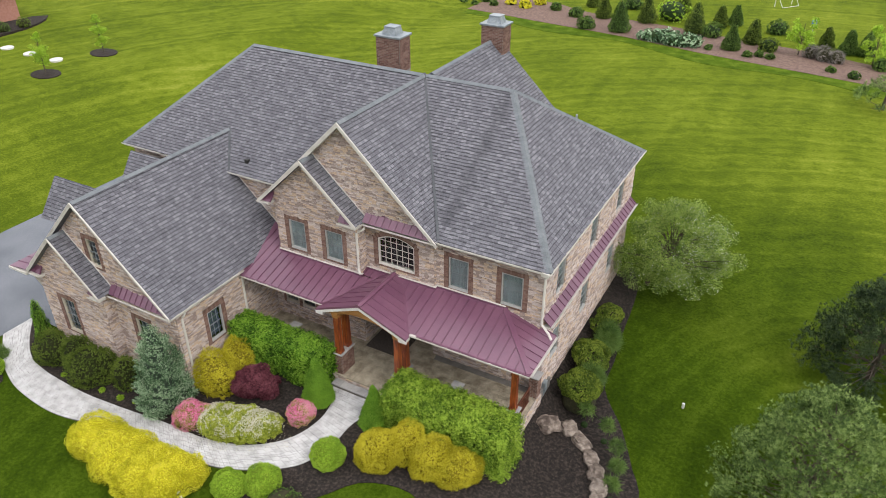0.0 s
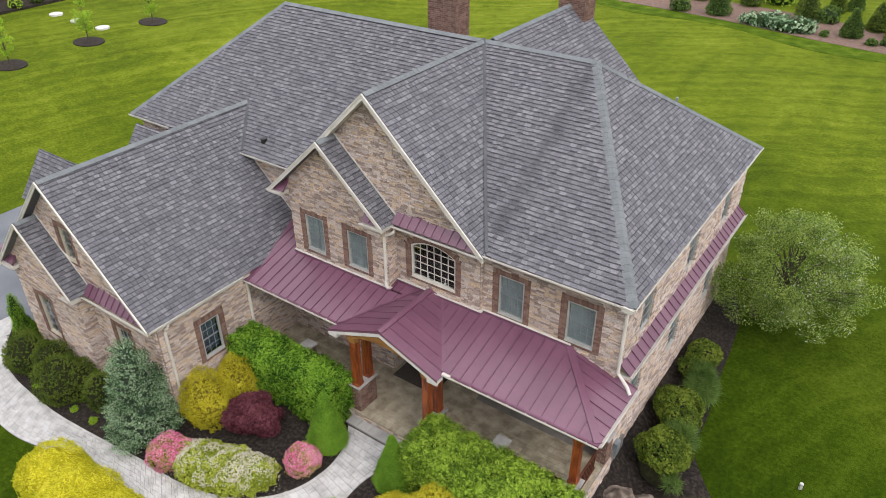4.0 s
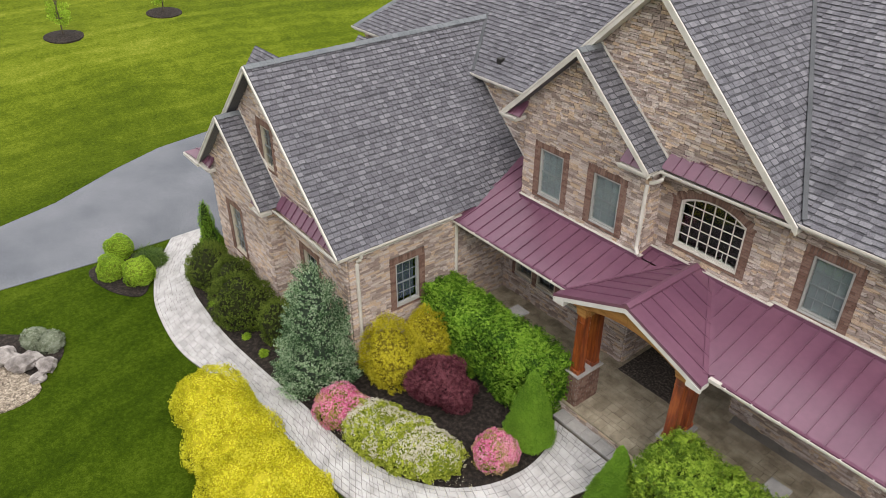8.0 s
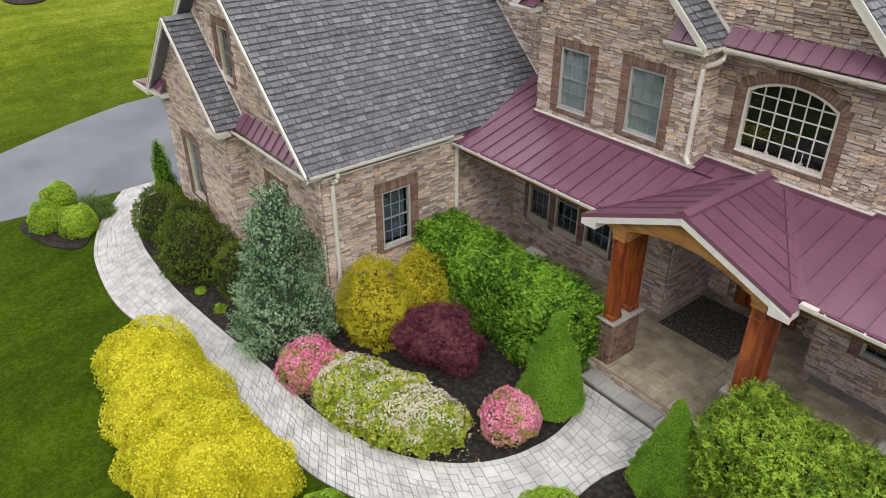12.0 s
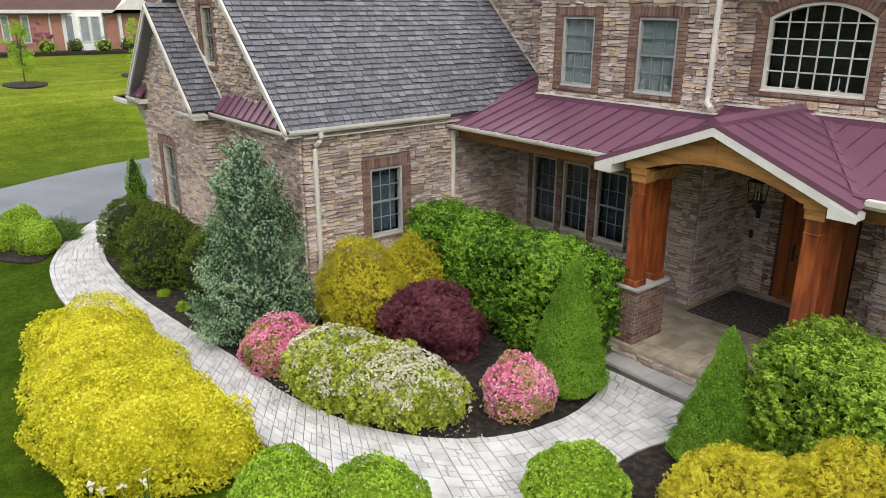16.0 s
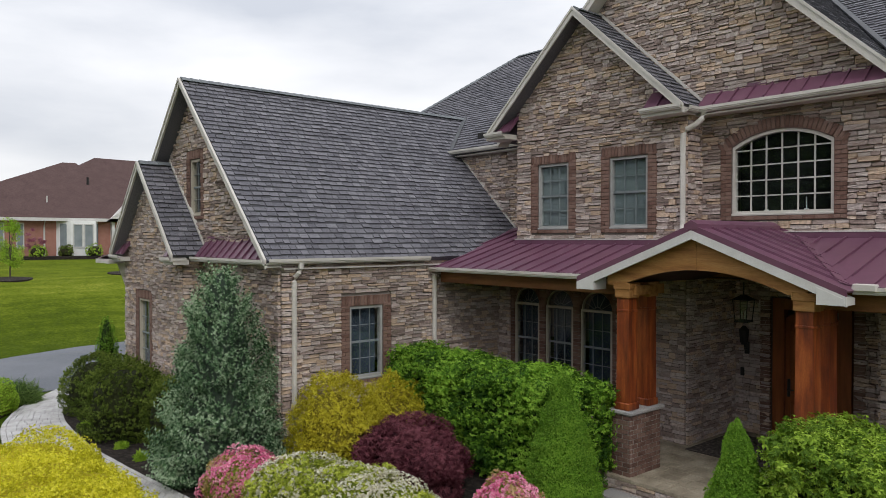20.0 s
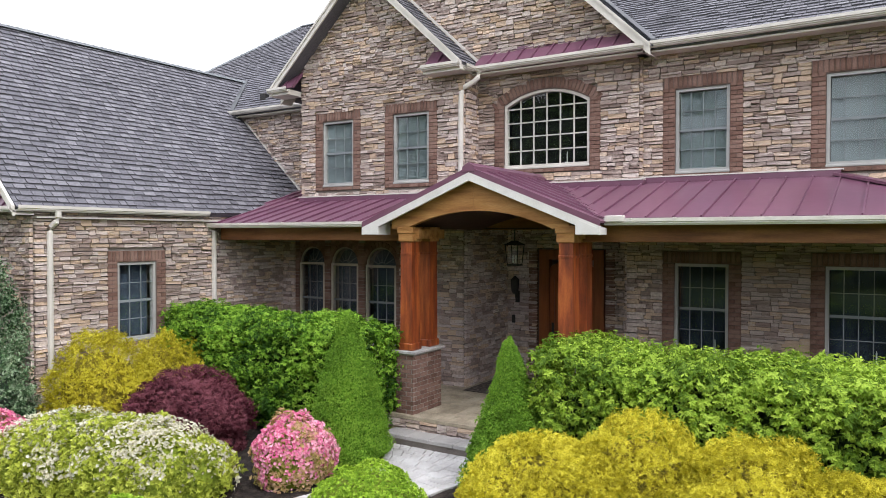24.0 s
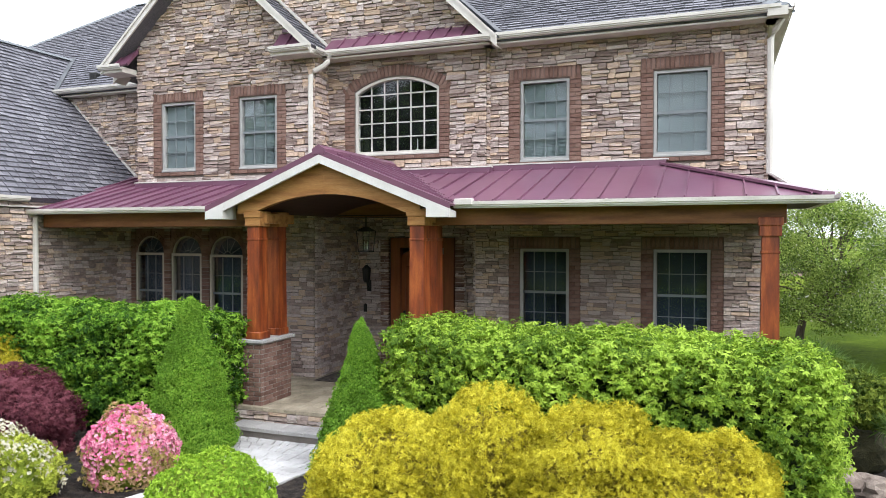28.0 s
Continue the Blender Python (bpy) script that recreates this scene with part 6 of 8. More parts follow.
def leaf_quads(P, N, length, width, jitter=0.8, droop=0.0, lay=0.0):
    """A leaf at each place: a small folded diamond. lay 0: it points outward; lay 1: it lies over the surface."""
    n = len(P)
    t = nrng.normal(size=(n, 3))
    out = N + (np.array([0, 0, 0.55]) if lay else 0)
    side = np.cross(t, out)
    side /= np.linalg.norm(side, axis=1, keepdims=True) + 1e-9
    d = out * (1 - lay) + side * lay * 1.2 + nrng.normal(size=(n, 3)) * jitter * (1 - 0.55 * lay)
    d[:, 2] -= droop
    d /= np.linalg.norm(d, axis=1, keepdims=True)
    s = np.cross(d, t * (1 - lay) + lay * (out * 1.6 + t * 0.45))
    s /= np.linalg.norm(s, axis=1, keepdims=True) + 1e-9
    k = nrng.uniform(0.7, 1.3, (n, 1))
    up = np.cross(s, d)
    o = P - d * length * 0.4 * lay
    b_ = o + d * length * 0.5 * k + s * width * 0.5 * k
    c = o + d * length * k + up * length * 0.1
    e = o + d * length * 0.5 * k - s * width * 0.5 * k
    V = np.stack([o, b_, c, e], 1).reshape(-1, 3)
    return V, np.arange(4 * n).reshape(n, 4)


def rosettes(P, N, per, length, width, opening=(35, 85), droop=0.0, cup=0.1, wild=0.35):
    """Whorls of leaves: each place carries per leaves that spring from one point, opened by that many degrees off the way N."""
    n = len(P)
    A = N + nrng.normal(size=(n, 3)) * wild
    A /= np.linalg.norm(A, axis=1, keepdims=True)
    U = np.cross(A, nrng.normal(size=(n, 3)))
    U /= np.linalg.norm(U, axis=1, keepdims=True) + 1e-9
    W = np.cross(A, U)
    g = (np.arange(per) * 2 * math.pi / per)[None, :, None] + nrng.uniform(-0.35, 0.35, (n, per, 1))
    e = np.radians(nrng.uniform(opening[0], opening[1], (n, per, 1)))
    d = A[:, None] * np.cos(e) + (U[:, None] * np.cos(g) + W[:, None] * np.sin(g)) * np.sin(e)
    d[..., 2] -= droop
    d /= np.linalg.norm(d, axis=2, keepdims=True)
    side = np.cross(d, A[:, None] + np.array([0, 0, 0.3]))
    side /= np.linalg.norm(side, axis=2, keepdims=True) + 1e-9
    up = np.cross(side, d)
    k = nrng.uniform(0.7, 1.25, (n, per, 1)) * nrng.uniform(0.8, 1.2, (n, 1, 1))
    C = P[:, None]
    mid = C + d * length * 0.48 * k + up * length * cup * k
    tip = C + d * length * k
    V = np.concatenate([C, np.stack([mid + side * width * 0.5 * k, tip, mid - side * width * 0.5 * k], 2).reshape(n, 3 * per, 3)], 1)
    base = (np.arange(n) * (1 + 3 * per))[:, None]
    j = np.arange(per)[None, :] * 3
    F = np.stack([np.broadcast_to(base, (n, per)), base + 1 + j, base + 2 + j, base + 3 + j], 2)
    return V.reshape(-1, 3), F.reshape(-1, 4)


def sprays(P, N, k, length, up=0.25, wild=0.45, seed=0):
    """Draws each place out into k places along a short shoot that points outward."""
    r = np.random.default_rng(seed + 17)
    A = N + r.normal(size=N.shape) * wild + np.array([0, 0, up])
    A /= np.linalg.norm(A, axis=1, keepdims=True)
    t = (np.arange(k) / max(1, k - 1) - 0.6)[None, :, None]
    L = length * r.uniform(0.7, 1.3, (len(P), 1, 1))
    Q = P[:, None] + A[:, None] * t * L
    return Q.reshape(-1, 3), np.repeat(A, k, 0)


def lump_points(lumps, n, seed, amount=0.1, zmin=0.03, boxy=2.15, tuft=0.05, tuft_scale=9.0):
    """Places and outward ways over the outside of some lumps (x, y, z, rx, ry, rz): boxy over 2 squares them off, tufts rough them up."""
    r = np.random.default_rng(seed)
    L = np.array(lumps, float)
    area = (L[:, 3] * L[:, 4] + L[:, 3] * L[:, 5] + L[:, 4] * L[:, 5])
    which = r.choice(len(L), int(n * 2.2), p=area / area.sum())
    d = r.normal(size=(len(which), 3))
    d /= np.linalg.norm(d, axis=1, keepdims=True)
    e = d / (np.abs(d) ** boxy).sum(1, keepdims=True) ** (1 / boxy)
    rad = bumpy(d * 1.0 + which[:, None] * 1.7, seed, amount) * r.uniform(0.93, 1.03, len(d))
    P = L[which, :3] + e * L[which, 3:] * rad[:, None]
    keep = P[:, 2] > zmin
    for k in range(len(L)):
        q = np.abs((P - L[k, :3]) / L[k, 3:])
        keep &= (which == k) | ((q ** boxy).sum(1) > 0.84)
    P, d, e, w = P[keep][:n], d[keep][:n], e[keep][:n], which[keep][:n]
    N = np.sign(e) * np.abs(e) ** (boxy - 1) / L[w, 3:]
    N /= np.linalg.norm(N, axis=1, keepdims=True)
    f = np.zeros(len(P))
    for k in range(6):
        f += np.sin(P @ (r.normal(size=3) * tuft_scale) + r.uniform(0, 6.3))
    P = P + N * (tuft * np.clip(f / 2.2, -1.4, 1.0))[:, None]
    P[:, 2] = np.maximum(P[:, 2], 0.01)
    return P, N


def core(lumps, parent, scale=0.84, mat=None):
    """A solid fill behind the leaves of a shrub, one mass for each lump; its colour stands in for inner shade."""
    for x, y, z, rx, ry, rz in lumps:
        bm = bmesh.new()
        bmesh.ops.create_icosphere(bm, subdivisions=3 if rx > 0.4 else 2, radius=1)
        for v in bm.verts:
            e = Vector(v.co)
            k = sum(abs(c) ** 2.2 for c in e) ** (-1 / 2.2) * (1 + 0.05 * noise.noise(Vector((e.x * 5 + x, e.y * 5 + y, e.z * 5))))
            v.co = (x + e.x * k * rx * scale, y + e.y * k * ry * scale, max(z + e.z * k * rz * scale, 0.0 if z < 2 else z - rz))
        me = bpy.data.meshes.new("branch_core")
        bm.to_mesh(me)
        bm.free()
        me.materials.append(mat or CORE_SHADE)
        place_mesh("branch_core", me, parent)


def foliage(parent, P, N, mat, length, width, name="foliage", jitter=0.8, droop=0.0, label="", lay=0.0, whorl=None):
    """Leaves at the places P; whorl: (leaves, opening) to set them in whorls."""
    V, F = leaf_quads(P, N, length, width, jitter, droop, lay) if not whorl else rosettes(P, N, whorl[0], length, width, whorl[1], droop)
    me = fast_mesh(name, V, F)
    me.materials.append(mat)
    return place_mesh(name, me, parent, label)


def shrub(name, label, category, lumps, n, mat, length, width, seed, amount=0.1, jitter=0.8, flowers=None, group="", droop=0.0, gz=0.0, inner=None, tuft=0.05, tuft_scale=9.0, lay=0.6, boxy=2.15, whorl=(7, (35, 85)), shoots=None, heart=0.87):
    """A shrub: a solid core coloured as inner shade and whorls of leaves, n leaves in all, on shoots (number, length);
    flowers: (material, number, petal, threshold, how far they keep to the top).
    """
    x, y = np.mean([q[0] for q in lumps]), np.mean([q[1] for q in lumps])
    sh = thing(name, label, category, (x, y, 0), group)
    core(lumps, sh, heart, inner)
    m = n if not whorl else n // whorl[0]
    P, N = lump_points(lumps, m if not shoots else m // shoots[0], seed, amount, tuft=tuft, tuft_scale=tuft_scale, boxy=boxy)
    if shoots:
        P, N = sprays(P, N, *shoots, seed=seed)
    P[:, 2] = np.maximum(P[:, 2], 0.02)
    sh.location.z = gz
    foliage(sh, P, N, mat, length, width, jitter=jitter, droop=droop, lay=lay, whorl=whorl)
    if flowers:
        fm, fn, fs, low, crown = flowers
        P, N = lump_points(lumps, fn, seed + 1, amount, tuft=tuft, tuft_scale=tuft_scale, boxy=boxy)
        r = np.random.default_rng(seed)
        f = bumpy(P * 2.4, seed + 9, 0.5) + crown * N[:, 2] + r.normal(size=len(P)) * 0.16
        keep = f > low
        foliage(sh, P[keep] + N[keep] * 0.025, N[keep], fm, fs, fs * 0.95, "blossom", whorl=(5, (45, 80)))
    return sh


def ball(x, y, r, h, squash=1.0):
    return (x, y, h * 0.4, r, r * squash, h * 0.6)


# Core tones: darker copies of the leaf colours, standing in for inner shade.
IN_GOLD = material("gold_core_shade", [(0.11, 0.095, 0.010), (0.20, 0.165, 0.015), (0.29, 0.24, 0.02)], scale=16, detail=6, rough=0.9, bump=1.0, bump_scale=24, bump_dist=0.06, fine=0.4, fine_scale=45)
IN_YEW = material("yew_core_shade", [(0.014, 0.018, 0.006), (0.034, 0.042, 0.010)], scale=14, rough=0.95, bump=0.8, bump_scale=24, bump_dist=0.05)
IN_YELLOW = material("yellow_core_shade", [(0.33, 0.29, 0.012), (0.50, 0.45, 0.018)], scale=14, rough=0.9, bump=0.6)
IN_GREEN = material("green_core_shade", [(0.010, 0.022, 0.005), (0.024, 0.05, 0.009)], scale=14, rough=0.9, bump=0.6)
IN_LIME = material("lime_core_shade", [(0.11, 0.155, 0.016), (0.25, 0.32, 0.03)], scale=14, rough=0.9, bump=0.6)
IN_CONE = material("spruce_core_shade", [(0.065, 0.145, 0.014), (0.105, 0.215, 0.02), (0.15, 0.28, 0.03)], scale=18, detail=6, rough=0.9, bump=1.0, bump_scale=30, bump_dist=0.05, fine=0.4, fine_scale=60)
IN_BLUE = material("blue_core_shade", [(0.025, 0.042, 0.028), (0.06, 0.085, 0.06)], scale=14, rough=0.9, bump=0.6)
IN_MAPLE = material("maple_core_shade", [(0.025, 0.006, 0.01), (0.05, 0.012, 0.02)], scale=14, rough=0.9, bump=0.6)
# loop bed
L_PEACH = leaf("young_azalea_leaf", [(0.26, 0.25, 0.05), (0.50, 0.40, 0.15), (0.66, 0.46, 0.28)])
for lumps, sd, lab in (([ball(-3.75, -4.85, 0.6, 0.86), ball(-3.35, -4.6, 0.42, 0.78)], 21, "round pink-flowering azalea on dark mulch"), ([ball(0.04, -2.66, 0.47, 0.92), ball(0.14, -2.52, 0.4, 0.84)], 22, "round pink-flowering azalea beside the walk")):
    shrub("azalea", lab, "azalea", lumps, 16000, L_PEACH, 0.036, 0.016, sd, flowers=(L_PINK, 5600, 0.026, 0.74, 0.3), group="pink azaleas", inner=IN_LIME, tuft=0.045, tuft_scale=11)
shrub("azalea", "wide white-flowering azalea with lime leaves", "azalea", [ball(-2.55, -4.55, 0.68, 0.93), ball(-2.15, -4.42, 0.74, 0.98), ball(-1.75, -4.3, 0.76, 1.0), ball(-1.35, -4.15, 0.76, 0.98), ball(-0.98, -3.98, 0.7, 0.9), ball(-0.72, -3.78, 0.56, 0.78)], 74000, L_AZGREEN, 0.042, 0.02, 23, flowers=(L_WHITE, 15000, 0.027, 1.3, 0.95), inner=IN_LIME, tuft=0.06, tuft_scale=9, shoots=(2, 0.06))
shrub("japanese_maple", "low dome of burgundy laceleaf maple", "maple shrub", [(-2.6, -2.3, 0.68, 0.74, 0.74, 0.48), (-2.24, -2.18, 0.6, 0.58, 0.6, 0.42), (-2.94, -2.38, 0.58, 0.52, 0.54, 0.41), ball(-1.9, -2.2, 0.28, 0.34)], 80000, L_MAPLE, 0.07, 0.012, 24, 0.14, droop=0.75, inner=IN_MAPLE, tuft=0.09, tuft_scale=6, whorl=(9, (45, 105)), shoots=(2, 0.12), heart=0.74)
GOLD = dict(droop=0.3, inner=IN_GOLD, tuft=0.07, tuft_scale=8, whorl=(8, (30, 95)), shoots=(3, 0.1), heart=0.78)
shrub("gold_cypress", "rounded golden threadleaf cypress beside the garage wall", "cypress shrub", [ball(-4.3, -2.75, 0.77, 1.68), ball(-4.0, -2.9, 0.6, 1.35)], 76000, L_GOLD, 0.036, 0.009, 25, 0.12, group="golden cypresses", **GOLD)
shrub("gold_cypress", "rounded golden threadleaf cypress by the hedge", "cypress shrub", [ball(-4.35, -1.35, 0.66, 1.56), ball(-3.95, -1.5, 0.5, 1.25)], 62000, L_GOLD, 0.036, 0.009, 26, 0.12, group="golden cypresses", **GOLD)


def conifer(name, label, x, y, r, h, n, mat, length, width, seed, layers=9, jitter=0.6, tip=0.06, group="", power=0.8, tufty=(0.035, 9.0), inner=None, tiers=0.07, lay=0.0, whorl=None, shoots=None, heart=0.86, uneven=0.12, scallop=0.0):
    """A cone of foliage in uneven tiers round a trunk."""
    tr = thing(name, label, "conifer", (x, y, 0), group)
    r_ = np.random.default_rng(seed)
    n = n // ((whorl[0] if whorl else 1) * (shoots[0] if shoots else 1))
    z = 1 - np.sqrt(r_.random(n)) if power > 1 else 1 - r_.random(n) ** 0.62
    a = r_.uniform(0, 2 * math.pi, n)
    d = np.stack([np.cos(a), np.sin(a), np.zeros(n)], 1)
    prof = np.minimum(1.0, (z / 0.07) * 0.35 + 0.65) * (1 - z) ** power + tip
    tier = 1 + tiers * np.sin(z * layers * 6.28 + 2 * np.sin(a * 2 + seed)) * (1 - z * 0.5)
    if scallop:
        tier = 1 + scallop * (0.5 - np.mod(z * layers + 0.3 * np.sin(a * 4 + seed) + 0.22 * np.sin(a * 7 + 2 * seed + z * 9), 1.0))
    rad = r * prof * tier * bumpy(np.concatenate([d[:, :2], z[:, None] * 3], 1) * 1.3, seed, uneven) * r_.uniform(0.86, 1.04, n)
    P = np.stack([x + d[:, 0] * rad, y + d[:, 1] * rad, 0.04 + z * (h - 0.04)], 1)
    f = np.zeros(n)
    for k in range(6):
        f += np.sin(P @ (r_.normal(size=3) * tufty[1]) + r_.uniform(0, 6.3))
    P += d * (tufty[0] * np.clip(f / 2.2, -1.3, 1.0))[:, None]
    N = d + np.array([0, 0, 0.45])
    N /= np.linalg.norm(N, axis=1, keepdims=True)
    if shoots:
        P, N = sprays(P, N, *shoots, seed=seed)
    P[:, 2] = np.maximum(P[:, 2], 0.02)
    foliage(tr, P, N, mat, length, width, jitter=jitter, lay=lay, whorl=whorl)
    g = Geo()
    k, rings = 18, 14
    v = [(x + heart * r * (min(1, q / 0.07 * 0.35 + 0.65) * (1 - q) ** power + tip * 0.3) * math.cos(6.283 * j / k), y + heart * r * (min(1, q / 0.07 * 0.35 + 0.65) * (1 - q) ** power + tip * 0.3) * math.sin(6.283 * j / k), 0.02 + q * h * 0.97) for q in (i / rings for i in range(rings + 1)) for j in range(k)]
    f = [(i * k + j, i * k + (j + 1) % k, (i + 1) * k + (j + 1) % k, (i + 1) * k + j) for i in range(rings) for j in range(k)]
    g.add(v, f).make("branch_core", inner or CORE_SHADE, tr)
    Geo().tube([(x, y, 0), (x, y, h * 0.9)], [0.07 * r + 0.02, 0.01], 6).make("trunk", BARK, tr)
    return tr


conifer("blue_spruce", "dense conical blue-green spruce at the garage corner", -5.42, -4.47, 1.08, 3.82, 170000, L_BLUE, 0.042, 0.012, 31, 9, power=0.58, tufty=(0.15, 7.0), inner=IN_BLUE, tiers=0.03, whorl=(7, (25, 70)), shoots=(5, 0.24, 0.5, 0.3), heart=0.74)
conifer("dwarf_spruce", "clipped bright green cone-shaped spruce beside the step", 0.0, -1.4, 0.69, 2.3, 300000, L_CONE, 0.018, 0.0075, 32, 9, tip=0.035, group="cone spruces", power=0.8, inner=IN_CONE, tufty=(0.025, 9.0), tiers=0.05, whorl=(7, (35, 95)), shoots=(2, 0.05, 0.5, 0.3), heart=0.89, uneven=0.03, scallop=0.13)
conifer("dwarf_spruce", "clipped bright green cone-shaped spruce across the walk", 2.8, -1.42, 0.68, 2.12, 280000, L_CONE, 0.018, 0.0075, 33, 9, tip=0.015, group="cone spruces", power=0.92, inner=IN_CONE, tufty=(0.025, 9.0), tiers=0.05, whorl=(7, (35, 95)), shoots=(2, 0.05, 0.5, 0.3), heart=0.89, uneven=0.03, scallop=0.13)
conifer("arborvitae", "narrow upright evergreen at the garage corner", -13.6, -4.2, 0.34, 2.2, 22000, L_HEDGE, 0.04, 0.012, 34, 4, power=0.5, inner=IN_GREEN, whorl=(6, (15, 60)), shoots=(2, 0.08, 0.8, 0.3))
for lumps, n, sd in (([ball(-11.85, -4.95, 0.74, 1.48), ball(-12.15, -4.7, 0.52, 1.2)], 9000, 41), ([ball(-10.55, -4.65, 0.66, 1.55)], 7000, 42), ([ball(-9.35, -5.0, 0.88, 1.66), ball(-9.0, -4.7, 0.62, 1.45)], 12000, 43), ([ball(-7.7, -4.55, 0.55, 1.45)], 5000, 44)):
    shrub("yew", "dark green rounded evergreen shrub against the stone wall", "evergreen shrub", lumps, int(n * 3.6), L_YEW, 0.045, 0.014, sd, 0.10, group="dark evergreen shrubs", inner=IN_YEW, tuft=0.06, tuft_scale=7, whorl=(8, (20, 70)), shoots=(3, 0.09), heart=0.78)
for lumps, n, sd in (([ball(-6.1, -7.45, 0.92, 1.15), ball(-5.55, -7.1, 0.6, 1.0), ball(-6.3, -7.8, 0.55, 0.95), ball(-5.3, -7.4, 0.7, 1.08)], 14000, 51), ([ball(-4.75, -7.4, 0.85, 1.12), ball(-4.15, -7.2, 0.8, 1.1), ball(-4.5, -8.0, 0.78, 1.12), ball(-3.75, -7.8, 0.85, 1.15), ball(-5.0, -7.75, 0.7, 1.1), ball(-3.4, -7.45, 0.75, 1.13)], 20000, 52), ([ball(-3.0, -7.35, 0.8, 1.15), ball(-2.2, -7.1, 0.8, 1.15), ball(-1.55, -6.95, 0.6, 1.0), ball(-2.95, -8.1, 0.8, 1.15), ball(-2.1, -7.8, 0.9, 1.2)], 26000, 53)):
    shrub("spirea", "bright yellow mounded shrub along the walk", "yellow shrub", [(a, b_, c * 0.9, d, e, f * 0.9) for a, b_, c, d, e, f in lumps], int(n * 5.6), L_YELLOW, 0.032, 0.014, sd, 0.12, group="yellow shrubs", inner=IN_YELLOW, tuft=0.075, tuft_scale=6, whorl=(8, (25, 85)), shoots=(2, 0.08), heart=0.86)
for x, y, r, h, sd in ((2.3, -3.82, 0.64, 0.98, 61), (0.05, -6.7, 0.58, 0.95, 62), (0.98, -5.98, 0.64, 0.98, 63)):
    shrub("boxwood", "clipped round lime-green shrub on the mulch", "round shrub", [ball(x, y, r, h * 0.94)], 52000, L_LIME, 0.027, 0.014, sd, 0.06, group="round green shrubs", inner=IN_LIME, tuft=0.035, tuft_scale=11)
for x, y, r, h, sd in ((-15.6, -6.86, 0.47, 0.8, 64), (-14.4, -7.52, 0.46, 0.8, 65), (-13.52, -6.85, 0.52, 0.84, 66)):
    shrub("boxwood", "clipped round lime-green shrub in the small bed", "round shrub", [ball(x, y, r, h)], 18000, L_LIME, 0.032, 0.016, sd, 0.06, group="round green shrubs by the drive", inner=IN_LIME, tuft=0.03)
shrub("ornamental_grass", "loose clump of arching green grass in the small bed", "grass clump", [(-14.4, -6.2, 0.16, 0.42, 0.42, 0.34)], 2600, L_SHADE, 0.26, 0.014, 67, 0.2, 0.7, droop=0.5, inner=IN_GREEN)
for k, (x, y) in enumerate(((9.35, 7.9), (9.2, 8.5), (9.5, 5.35))):
    shrub("ornamental_grass", "arching clump of green grass beside the house wall", "grass clump", [(x, y, 0.2, 0.3, 0.3, 0.3)], 3600, L_SHADE, 0.4, 0.012, 166 + k, 0.2, group="side grasses", droop=0.35, gz=-0.7, inner=IN_GREEN, whorl=(6, (10, 55)), heart=0.6)
shrub("ground_cover", "low spreading green ground cover", "ground cover", [(2.1, -6.2, 0.2, 0.7, 0.5, 0.3)], 2500, L_SHADE, 0.06, 0.02, 68)
for lumps, n, sd in (([ball(3.92, -2.78, 0.86, 1.2), ball(3.72, -3.05, 0.62, 0.98)], 24000, 71), ([ball(4.72, -2.02, 0.74, 1.36)], 15000, 72), ([ball(5.97, -2.15, 0.80, 1.34), ball(5.7, -2.5, 0.6, 1.02)], 23000, 73), ([ball(7.0, -2.02, 0.74, 1.2), ball(6.8, -2.4, 0.58, 0.95)], 18000, 74)):
    shrub("gold_cypress", "rounded golden threadleaf cypress before the hedge", "cypress shrub", lumps, int(n * 6.0), L_GOLD, 0.035, 0.0085, sd, 0.12, group="golden cypresses", **GOLD)


